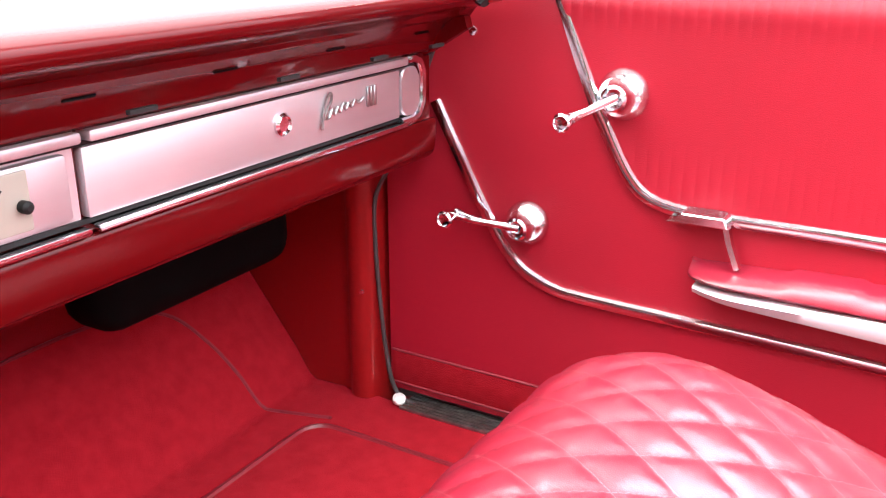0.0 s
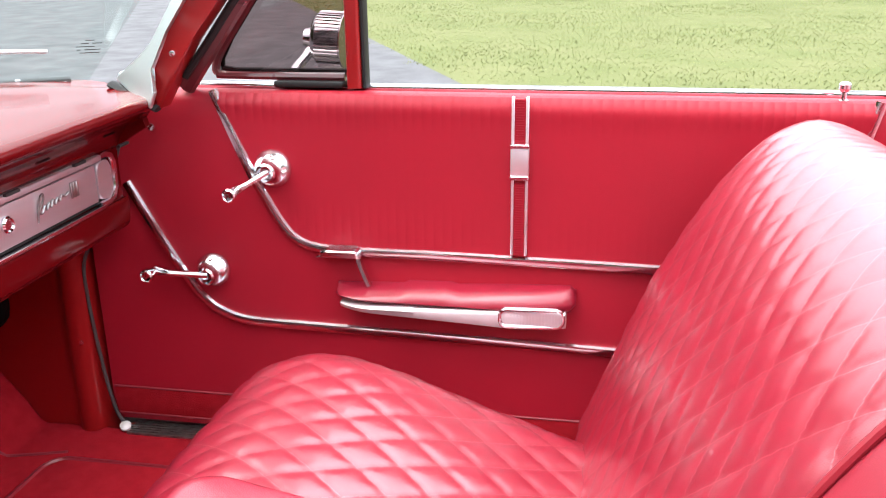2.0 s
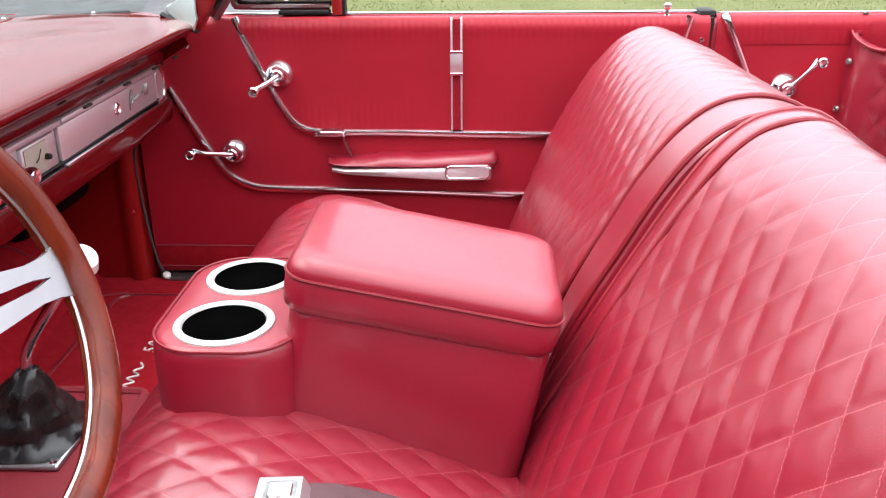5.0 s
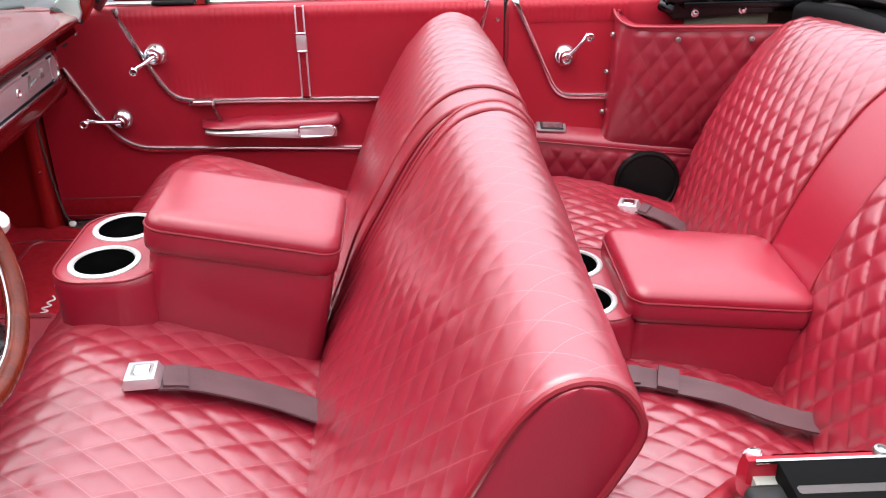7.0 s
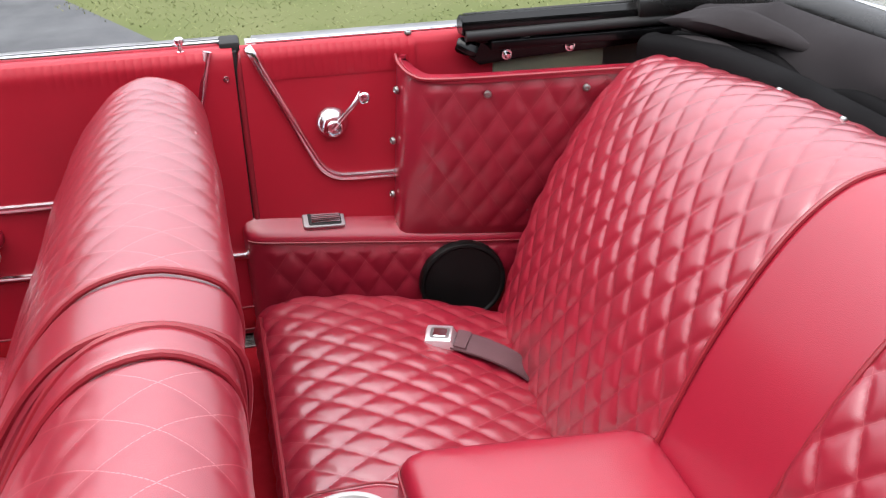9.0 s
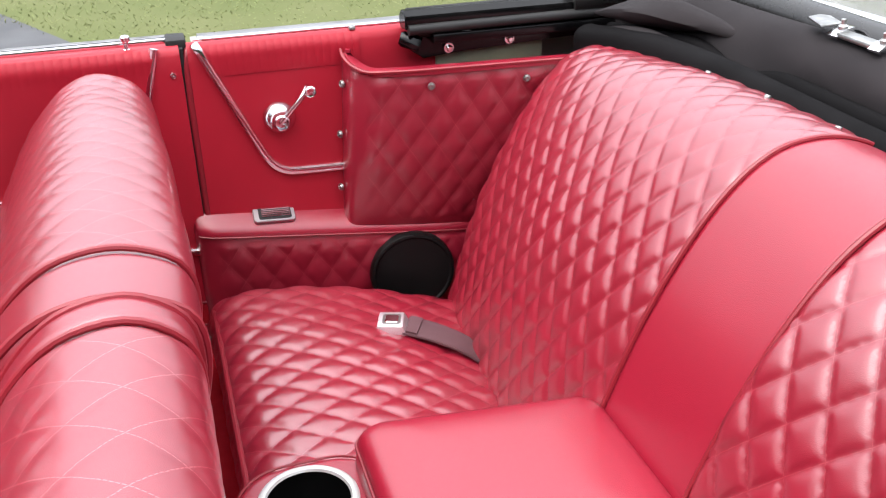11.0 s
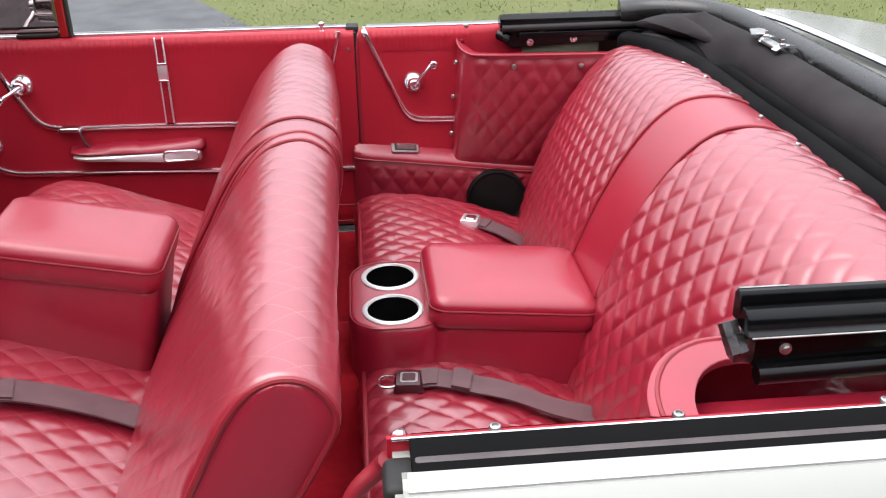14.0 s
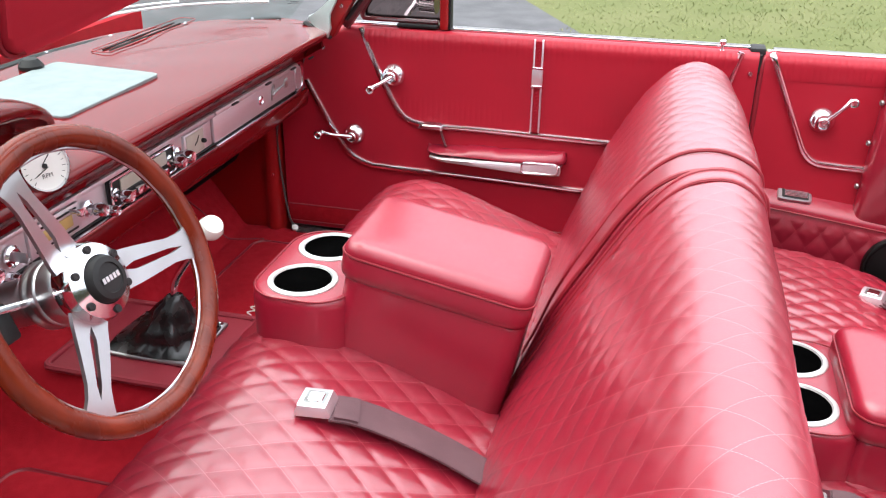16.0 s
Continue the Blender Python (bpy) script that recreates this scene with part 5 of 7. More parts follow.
# ---- folded top ----
top = thing("folded_convertible_top", (0, -1.12, 0.885), "black cloth convertible top folded down behind the rear seat", "soft top")
prof0 = [(-0.986, 0.88), (-0.984, 0.920), (-0.990, 0.938), (-1.004, 0.946), (-1.019, 0.941), (-1.031, 0.902), (-1.035, 0.934), (-1.044, 0.946), (-1.053, 0.939), (-1.063, 0.896), (-1.054, 0.940), (-1.055, 0.963), (-1.066, 0.980), (-1.083, 0.990), (-1.102, 0.992), (-1.122, 0.983), (-1.138, 0.962), (-1.143, 0.92), (-1.143, 0.885)]
pts, at = resample(prof0, 0.006)
xs = np.linspace(-0.66, 0.66, 200)
G = np.empty((len(pts), len(xs), 3))
XX, AA = xs[None, :] + 0 * at[:, None], at[:, None] + 0 * xs[None, :]
swell = 1.0 - 0.22 * np.clip((np.abs(xs) - 0.5) / 0.16, 0, 1) ** 1.5
fold = 0.005 * lumps(XX, AA * 1.2, 4.0, 0.7) + 0.0012 * lumps(XX * 0.5 + AA * 1.4, AA * 2 + XX * 0.3, 13.0, 2.2)
AA = AA - 0.085
roll = np.clip((AA - 0.150) / 0.03, 0, 1)
# a stiff upright crease, a deep pocket beside it and a slack run of small creases towards the passenger end
lean = XX - 0.52 - 0.55 * (AA - 0.24)
ridge = 0.026 * np.exp(-np.abs(lean) / 0.030) * roll * np.exp(-((AA - 0.245) / 0.07) ** 2)
pocket = -0.075 * np.exp(-((XX - 0.40 - 0.9 * (AA - 0.20)) / 0.055) ** 2) * np.exp(-((AA - 0.185) / 0.035) ** 2)
pocket = pocket - 0.025 * np.exp(-np.abs(XX - 0.315 + 0.5 * (AA - 0.20)) / 0.025) * np.exp(-((AA - 0.18) / 0.03) ** 2)
pocket = pocket - 0.020 * np.exp(-((XX + 0.30 + 0.6 * (AA - 0.24)) / 0.05) ** 2) * np.exp(-((AA - 0.195) / 0.035) ** 2)
gather = 0.004 * np.abs(np.sin(AA * 30 + XX * 6)) * np.clip((np.abs(XX) - 0.42) / 0.15, 0.0, 1.0)
dent = 0.007 * np.exp(-((XX - 0.06 - 1.2 * (AA - 0.24)) / 0.016) ** 2) * np.exp(-((AA - 0.235) / 0.035) ** 2)
pinch = ridge + pocket - dent
for x0, lean_, mid, deep in ((0.23, 1.4, 0.21, 0.010), (0.16, -0.9, 0.23, 0.007), (-0.08, 1.1, 0.22, 0.008), (-0.20, -1.3, 0.235, 0.007), (-0.36, 1.2, 0.22, 0.010), (0.46, 1.6, 0.21, 0.012)):
    pinch = pinch - deep * np.exp(-np.abs(XX - x0 - lean_ * (AA - mid)) / 0.012) * np.exp(-((AA - mid) / 0.030) ** 2)
sunk = -0.030 * np.exp(-((XX - 0.39) / 0.055) ** 2) * np.exp(-((AA - 0.13) / 0.05) ** 2)
G[..., 0] = xs[None, :]
G[..., 1] = pts[:, None, 0] + 0.060 * np.clip((np.abs(XX) - 0.32) / 0.32, 0, 1) ** 2 + 0.5 * fold - 0.2 * pinch
G[..., 2] = 0.895 + (pts[:, None, 1] - 0.895) * swell[None, :] + (fold + 0.6 * gather + 0.45 * pinch + sunk - 0.003) * np.clip((pts[:, None, 1] - 0.9) / 0.04, 0, 1)
idx = np.arange(G.shape[0] * G.shape[1]).reshape(G.shape[:2])
# rows up to the cut, at the roll's foot, take a darker material
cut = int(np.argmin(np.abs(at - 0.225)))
for name_, rows_, mat_, label_ in (("lower_folds", slice(0, cut + 1), LOWER_BLACK, "near-black folds along the foot of the roll"), ("cloth", slice(cut, None), CLOTH, "dark grey-black top cloth in soft folds")):
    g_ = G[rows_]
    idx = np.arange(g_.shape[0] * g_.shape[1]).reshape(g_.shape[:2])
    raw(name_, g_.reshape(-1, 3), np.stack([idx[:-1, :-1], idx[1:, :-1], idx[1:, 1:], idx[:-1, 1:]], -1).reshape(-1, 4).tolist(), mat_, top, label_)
# rear bow: a glossy black tube that runs on from the side rails round the back of the stack
bow = [(0.715, -0.94, 0.962), (0.705, -1.01, 0.968), (0.665, -1.085, 0.972), (0.585, -1.140, 0.972), (0.46, -1.165, 0.968), (0.25, -1.175, 0.964)]
bow = bow + [(0.0, -1.178, 0.962)] + [(-x, y, z) for x, y, z in bow[::-1]]
bm = bmesh.new()
tube(bm, curve(bow, 6), 0.029, 16)
part("rear_bow", bm, BLACKVINYL, top, "smooth black vinyl-covered bow")
# pointed ends of the cloth, tucked under the passenger rail
for place, wide in (([(0.655, -0.955, 0.950), (0.60, -0.985, 0.962), (0.54, -1.015, 0.968), (0.47, -1.045, 0.965), (0.40, -1.07, 0.955)], (0.030, 0.019)), ([(0.665, -0.93, 0.918), (0.61, -0.960, 0.928), (0.55, -0.985, 0.932), (0.49, -1.010, 0.928), (0.42, -1.03, 0.915)], (0.022, 0.013))):
    c = curve(place, 8)
    bm = bmesh.new()
    n_ = len(c)
    rings = []
    for k, v in enumerate(c):
        f = math.sin(math.pi * (0.5 * min(1.0, (k + 0.5) / (0.55 * n_)))) ** 0.8 * min(1.0, (n_ - k - 0.4) / (0.45 * n_)) ** 0.7
        d = (c[min(k + 1, n_ - 1)] - c[max(k - 1, 0)]).normalized()
        side_ = d.cross(Vector((0, 0, 1))).normalized()
        rings.append([bm.verts.new(v + side_ * (wide[0] * f * math.cos(b)) + Vector((0, 0, 1)) * (wide[1] * f * (math.sin(b) + 0.18 * math.sin(3 * b + 0.2 * k)))) for b in [2 * math.pi * q / 16 for q in range(16)]])
    for a, b in zip(rings, rings[1:]):
        for q in range(16):
            bm.faces.new((a[q], a[(q + 1) % 16], b[(q + 1) % 16], b[q]))
    bm.faces.new(rings[0][::-1])
    bm.faces.new(rings[-1])
    part("loose_fold", bm, CLOTH, top, "pointed fold of top cloth")
for s in (1, -1):
    # side rails, folded back along the quarter
    zup = 0.948 if s > 0 else 0.958
    xr = 0.715 if s > 0 else -0.634
    y0 = -0.664 if s > 0 else -0.685
    bm = bmesh.new()
    if s > 0:
        sect = [(-0.016, -0.010), (0.010, -0.013), (0.018, -0.004), (0.017, 0.008), (0.008, 0.016), (-0.006, 0.017), (-0.016, 0.010), (-0.019, 0.0)]
    else:
        sect = [(-0.020, -0.004), (-0.020, 0.021), (-0.016, 0.026), (-0.010, 0.026), (-0.006, 0.021), (-0.0045, 0.006), (-0.002, 0.006), (0.000, 0.0155), (0.007, 0.016), (0.0125, 0.012), (0.0155, 0.004), (0.016, -0.001), (0.024, -0.003), (0.024, -0.006), (0.008, -0.006)]
    prism(bm, [(xr + s * a, zup + b) for a, b in sect], y0, -1.12, "y", 0.002 if s > 0 else 0.0008, 1)
    rail = part("side_rail", bm, BLACK, top, "black painted roof rail")
    bm = bmesh.new()
    if s < 0:
        tube(bm, [(xr - 0.004, y0 - 0.012 - 0.02 * k, zup + 0.0125 + 0.0012 * math.sin(k * 1.9)) for k in range(21)], 0.0022, 6)
    else:
        tube(bm, [(xr - s * 0.020, y0 - 0.004, zup - 0.010), (xr - s * 0.022, -1.10, zup - 0.006)], 0.008, 10)
        tube(bm, [(xr - s * 0.008, y0 - 0.02, zup - 0.016), (xr - s * 0.008, -1.10, zup - 0.012)], 0.009, 10)
        tube(bm, [(xr + s * 0.014, y0 - 0.01, zup + 0.010), (xr + s * 0.010, -1.10, zup + 0.014)], 0.006, 8)
    part("rail_seal", bm, RUBBER, rail)
    if s < 0:
        # hanging plate with nuts, round lower bar, worn hinge at the end
        bm = bmesh.new()
        prism(bm, [(y0 - 0.010, zup - 0.004), (y0 - 0.006, zup - 0.022), (y0 - 0.014, zup - 0.046), (-1.10, zup - 0.042), (-1.10, zup - 0.004)], xr - 0.011, xr - 0.003, "x", 0.001, 1)
        plate = part("hanging_plate", bm, BLACK, rail)
        bm = bmesh.new()
        tube(bm, curve([(xr - 0.014, y0 - 0.016, zup - 0.050), (xr - 0.016, y0 - 0.10, zup - 0.047), (xr - 0.015, y0 - 0.25, zup - 0.043), (xr - 0.012, y0 - 0.44, zup - 0.036)], 6), 0.0105, 12)
        part("lower_bar", bm, BLACK, rail)
        # thin bright lines along two edges of the rail
        bm = bmesh.new()
        tube(bm, [(xr - 0.0242, y0 - 0.002, zup - 0.0045), (xr - 0.0242, -1.10, zup - 0.0045)], 0.0011, 6)
        tube(bm, [(xr + 0.0165, y0 - 0.001, zup + 0.0262), (xr + 0.0165, y0 - 0.05, zup + 0.0262)], 0.0011, 6)
        part("bright_edge", bm, WORN, rail, "thin bright metal edge lines")
        for dy in (0.042, 0.150, 0.265):
            mm = aim((xr - 0.011, y0 - dy, zup - 0.026 + 0.01 * dy), (-1, 0.05, 0.15))
            bm = bmesh.new()
            lathe(bm, [(0.0060, 0), (0.0060, 0.0014), (0.0026, 0.0016), (0.0026, 0.0066), (0, 0.0068)], mm, 16)
            lathe(bm, [(0.0042, 0.0014), (0.0042, 0.0042), (0.0035, 0.0047), (0.002, 0.0047)], mm, 6)
            part("nut", bm, WORN, plate, "bare steel nut and washer")
        bm = bmesh.new()
        tube(bm, [(xr + 0.006, y0 + 0.010, zup - 0.003), (xr - 0.001, y0 + 0.007, zup - 0.014)], 0.0095, 8)
        tube(bm, [(xr - 0.001, y0 + 0.006, zup - 0.014), (xr - 0.010, y0 + 0.002, zup - 0.028)], 0.0110, 8)
        box(bm, (xr - 0.012, y0 - 0.014, zup - 0.040), (xr + 0.008, y0 + 0.008, zup - 0.012), 0.004, 2)
        part("hinge_knuckle", bm, DULLED, rail, "worn grey metal hinge knuckle")
        continue
    bm = bmesh.new()
    prism(bm, [(y0 - 0.03, zup - 0.020), (y0 - 0.012, zup - 0.045), (y0 - 0.03, zup - 0.058), (y0 - 0.10, zup - 0.052), (y0 - 0.28, zup - 0.045), (y0 - 0.45, zup - 0.030), (y0 - 0.45, zup - 0.012)], xr - s * 0.004 - 0.004, xr - s * 0.004 + 0.004, "x", 0.001, 1)
    part("link_plate", bm, BLACK, top, "black link plate")
    bm = bmesh.new()
    box(bm, (min(xr - s * 0.03, xr - s * 0.012), y0 - 0.43, zup - 0.032), (max(xr - s * 0.03, xr - s * 0.012), y0 - 0.04, zup - 0.017), 0.003)
    part("link_bar", bm, BLACK, top)
    bm = bmesh.new()
    lathe(bm, [(0.011, -0.020), (0.0125, -0.016), (0.0125, 0.008), (0.009, 0.013), (0, 0.013)], aim((xr - s * 0.008, y0 - 0.006, zup - 0.028), (0.3 * s, 0.85, 0.3)), 8)
    part("hinge_knuckle", bm, BLACK, top, "worn black metal hinge knuckle")
    for dy, dz in ((0.07, -0.050), (0.17, -0.045)):
        bm = bmesh.new()
        lathe(bm, [(0.008, 0), (0.008, 0.003), (0.0055, 0.003), (0.0055, 0.007), (0.003, 0.009), (0, 0.009)], aim((xr - s * 0.010, y0 - dy, zup + dz + 0.006), (-s, 0, 0)), 12)
        part("rivet", bm, CHROME, top)
    bm = bmesh.new()
    prism(bm, [(y0 - 0.05, zup - 0.020), (y0 - 0.10, zup - 0.016), (y0 - 0.12, zup - 0.028), (y0 - 0.06, zup - 0.030)], xr - s * 0.022 - 0.002, xr - s * 0.022 + 0.002, "x")
    part("latch_arm", bm, STEEL, top)

# ---- dashboard ----
dash = thing("dashboard", (0, 0.7, 0.76), "red padded dashboard with a brushed metal instrument strip and chrome edges", "dashboard")


def cowl(x):
    return 0.905 - 0.29 * (abs(x) / 0.73) ** 3.4


DASH = [(0.66, 0.748), (0.612, 0.752), (0.597, 0.758), (0.592, 0.770), (0.592, 0.797), (0.600, 0.800), (0.600, 0.862), (0.591, 0.866), (0.587, 0.875), (0.579, 0.887), (0.565, 0.899), (0.549, 0.908), (0.536, 0.913), (0.528, 0.918), (0.526, 0.924), (0.530, 0.930), (0.542, 0.935), (0.58, 0.943), (0.63, 0.949), (0.70, 0.953), (0.78, 0.956)]
xs = np.linspace(-0.71, 0.71, 120)
pts, at = resample(DASH, 0.004)
G = np.empty((len(pts), len(xs), 3))
back = np.array([cowl(x) for x in xs])
top_mask = np.clip((pts[:, 1] - 0.93) / 0.02, 0, 1)
G[..., 0] = xs[None, :]
stretch = (back[None, :] - 0.545) / (0.78 - 0.545)
G[..., 1] = np.where(pts[:, None, 0] > 0.545, np.where(pts[:, None, 1] > 0.9, 0.545 + (pts[:, None, 0] - 0.545) * stretch, pts[:, None, 0]), pts[:, None, 0])
G[..., 2] = pts[:, None, 1] - 0.010 * top_mask[:, None] * np.clip((np.abs(xs[None, :]) - 0.55) / 0.15, 0, 1) ** 2 + 0.0015 * lumps(xs[None, :] + 0 * pts[:, None, 0], pts[:, None, 0] * 2 + 0 * xs[None, :], 13.0, 3.0) * top_mask[:, None]
idx = np.arange(G.shape[0] * G.shape[1]).reshape(G.shape[:2])
raw("dash_shell", G.reshape(-1, 3), np.stack([idx[:-1, :-1], idx[:-1, 1:], idx[1:, 1:], idx[1:, :-1]], -1).reshape(-1, 4).tolist(), PAD, dash)
for x in (0.271, 0.396, 0.526, 0.661):
    bm = bmesh.new()
    box(bm, (-0.012, -0.0012, -0.0007), (0.012, 0.0012, 0.0007), 0.0003, 1, Matrix.Translation((x, 0.5775, 0.888)) @ Matrix.Rotation(radians(-40), 4, "X"))
    part("brow_slot", bm, SEAL, dash, "small dark slot")
bm = bmesh.new()
prism(bm, [(0.60, 0.77), (0.60, 0.86), (0.55, 0.89), (0.56, 0.925), (0.62, 0.935), (0.62, 0.77)], 0.700, 0.712, "x")
part("end_cap", bm, PAD, dash)
# instrument strip
bm = bmesh.new()
box(bm, (0.279, 0.5925, 0.808), (0.645, 0.602, 0.8545), 0.002)
glove = part("glove_box_door", bm, ALU, dash, "brushed metal glove box door")
bm = bmesh.new()
prism(bm, rounded(0.648, 0.808, 0.680, 0.8545, 0.010, 5), 0.5925, 0.602, "y", 0.0015, 1)
part("end_plate", bm, ALU, dash)
bm = bmesh.new()
tube(bm, [(0.648, 0.594, 0.862), (0.67, 0.594, 0.862), (0.682, 0.594, 0.858), (0.688, 0.594, 0.848), (0.687, 0.594, 0.818), (0.680, 0.594, 0.806), (0.668, 0.594, 0.8025), (0.648, 0.594, 0.802)], 0, 8, flat=(0.0045, 0.0045), up=(0, -1, 0))
part("end_bezel", bm, CHROME, dash, "chrome bezel end")
for x0, x1 in ((0.282, 0.652), (-0.68, 0.276)):
    bm = bmesh.new()
    box(bm, (x0, 0.586, 0.858), (x1, 0.602, 0.8655), 0.002)
    part("upper_moulding", bm, ALU, dash, "bright upper moulding")
    bm = bmesh.new()
    box(bm, (x0, 0.587, 0.7985), (x1, 0.602, 0.8035), 0.0018)
    part("lower_moulding", bm, CHROME, dash, "chrome lower moulding")
for z in (0.8562, 0.8060):
    bm = bmesh.new()
    box(bm, (-0.68, 0.5955, z - 0.0016), (0.682, 0.602, z + 0.0016))
    part("shadow_gap", bm, RUBBER, dash)
bm = bmesh.new()
box(bm, (-0.68, 0.5975, 0.806), (0.276, 0.6025, 0.857))
part("strip_plate", bm, ALU, dash, "brushed metal instrument plate")
# lock and script emblem on the glove box door (plain shapes)
bm = bmesh.new()
lathe(bm, [(0.0095, 0), (0.0095, 0.003), (0.0075, 0.005), (0.006, 0.003), (0, 0.003)], aim((0.470, 0.593, 0.834), (0, -1, 0)), 20)
part("glove_lock", bm, CHROME, glove, "small round lock")
bm = bmesh.new()
sc = [(0.520, 0.820), (0.523, 0.834), (0.529, 0.846), (0.534, 0.849), (0.534, 0.843), (0.527, 0.834), (0.525, 0.829), (0.530, 0.829), (0.535, 0.835), (0.538, 0.830), (0.543, 0.836), (0.546, 0.831), (0.551, 0.838), (0.554, 0.832), (0.559, 0.837), (0.563, 0.833), (0.568, 0.838), (0.574, 0.835), (0.582, 0.838)]
tube(bm, curve([(x, 0.5905, z) for x, z in sc], 4), 0.0013, 6)
for k in range(3):
    box(bm, (0.588 + k * 0.0055, 0.590, 0.828), (0.592 + k * 0.0055, 0.593, 0.847), 0.001, 1)
part("emblem", bm, WORN, glove, "chrome script emblem with a small barred badge")
# clock, radio, heater controls and knobs
bm = bmesh.new()
box(bm, (0.175, 0.592, 0.810), (0.268, 0.600, 0.853), 0.003)
clock = part("clock", bm, ALU, dash, "square clock with a cream face")
bm = bmesh.new()
box(bm, (0.180, 0.5905, 0.813), (0.238, 0.593, 0.850), 0.001)
part("clock_face", bm, CREAM, clock)
bm = bmesh.new()
tube(bm, [(0.210, 0.589, 0.832), (0.219, 0.589, 0.842)], 0.0007, 6)
tube(bm, [(0.210, 0.589, 0.832), (0.203, 0.589, 0.829)], 0.0009, 6)
lathe(bm, [(0.004, 0), (0.004, 0.006), (0.002, 0.008), (0, 0.008)], aim((0.232, 0.591, 0.829), (0, -1, 0)), 12)
part("clock_hands", bm, RUBBER, clock)
bm = bmesh.new()
box(bm, (-0.045, 0.590, 0.8095), (0.135, 0.600, 0.8535), 0.003)
radio = part("radio", bm, RUBBER, dash, "chrome-edged radio")
bm = bmesh.new()
box(bm, (-0.02, 0.588, 0.829), (0.11, 0.592, 0.849), 0.001)
part("radio_dial", bm, CREAM, radio)
bm = bmesh.new()
for k in range(5):
    box(bm, (-0.012 + k * 0.024, 0.580, 0.813), (0.006 + k * 0.024, 0.592, 0.825), 0.0015)
part("push_buttons", bm, CHROME, radio)
bm = bmesh.new()
tube(bm, [(x, 0.589, z) for x, z in rounded(-0.044, 0.810, 0.134, 0.853, 0.004, 3)], 0.002, 6, closed=True)
part("radio_bezel", bm, CHROME, radio)
for x, z, r in ((-0.032, 0.829, 0.0095), (0.150, 0.829, 0.0110), (0.122, 0.829, 0.0095), (-0.07, 0.822, 0.008), (-0.098, 0.834, 0.0095), (-0.285, 0.818, 0.008), (-0.315, 0.836, 0.009), (-0.345, 0.820, 0.009)):
    bm = bmesh.new()
    lathe(bm, [(r * 1.25, 0), (r * 1.25, 0.003), (r * 0.7, 0.006), (r * 0.65, 0.012), (r, 0.016), (r, 0.027), (r * 0.8, 0.031), (r * 0.3, 0.029), (0, 0.029)], aim((x, 0.594, z), (0, -1, 0)), 18)
    part("knob", bm, CHROME, dash, "small chrome knob")
bm = bmesh.new()
box(bm, (-0.225, 0.592, 0.811), (-0.115, 0.600, 0.8525), 0.003)
heat = part("heater_panel", bm, ALU, dash, "heater control panel")
bm = bmesh.new()
box(bm, (-0.205, 0.5905, 0.824), (-0.135, 0.593, 0.8405), 0.001)
part("scale", bm, AMBER, heat, "amber scale window")
for z in (0.818, 0.846):
    bm = bmesh.new()
    box(bm, (-0.215, 0.5905, z - 0.0012), (-0.125, 0.593, z + 0.0012))
    part("slider_slot", bm, RUBBER, heat)
    bm = bmesh.new()
    lathe(bm, [(0.003, 0), (0.003, 0.012), (0.006, 0.015), (0.006, 0.020), (0, 0.021)], aim((-0.17 + (z - 0.83) * 2, 0.592, z), (0, -1, 0)), 12)
    part("slider_knob", bm, CHROME, heat)
# ignition lock with its key and a key ring
bm = bmesh.new()
lathe(bm, [(0.0145, 0), (0.0145, 0.003), (0.011, 0.006), (0.009, 0.004), (0, 0.004)], aim((-0.256, 0.5955, 0.832), (0, -1, 0)), 22)
lock = part("ignition_lock", bm, CHROME, dash, "round chrome ignition lock")
bm = bmesh.new()
box(bm, (-0.256 - 0.0015, 0.572, 0.832 - 0.007), (-0.256 + 0.0015, 0.592, 0.832 + 0.007), 0.001)
prism(bm, [(0.0115 * math.cos(k * math.pi / 10), 0.0115 * math.sin(k * math.pi / 10)) for k in range(20)], -0.001, 0.001, "z", 0, 1, aim((-0.256 + 0.005, 0.569, 0.832 - 0.028), (-0.3, -0.85, 0.3)))
tube(bm, [(-0.256 + 0.002 + 0.004 * math.sin(a), 0.571, 0.832 - 0.010 + 0.009 * math.cos(a)) for a in np.linspace(0, 2 * math.pi, 17)[:-1]], 0.0008, 5, closed=True)
part("key", bm, STEEL, lock, "steel key with a round fob")
# instrument hood in front of the driver
hx = np.linspace(-0.70, -0.10, 50)
prof = [(0.588, 0.868), (0.582, 0.90), (0.578, 0.95), (0.565, 1.0), (0.540, 1.026), (0.512, 1.032), (0.500, 1.043), (0.512, 1.055), (0.56, 1.058), (0.64, 1.040), (0.72, 1.0), (0.79, 0.957)]
pts, at = resample(prof, 0.008)
lift = np.sqrt(np.clip(1 - (np.abs(hx + 0.435) / 0.275) ** 2.6, 0, 1))
G = np.empty((len(pts), len(hx), 3))
G[..., 0] = hx[None, :]
flat_y = np.interp(pts[:, 1], [0.868, 0.89, 0.93, 1.0], [0.585, 0.54, 0.55, 0.60])
G[..., 1] = pts[:, None, 0] * lift[None, :] + np.maximum(pts[:, None, 0], flat_y[:, None]) * (1 - lift[None, :])
base_z = np.minimum(pts[:, 1], 0.938)
G[..., 2] = base_z[:, None] + (pts[:, 1] - base_z)[:, None] * lift[None, :]
idx = np.arange(G.shape[0] * G.shape[1]).reshape(G.shape[:2])
raw("instrument_hood", G.reshape(-1, 3), np.stack([idx[:-1, :-1], idx[:-1, 1:], idx[1:, 1:], idx[1:, :-1]], -1).reshape(-1, 4).tolist(), PAD, dash, "padded red instrument hood")
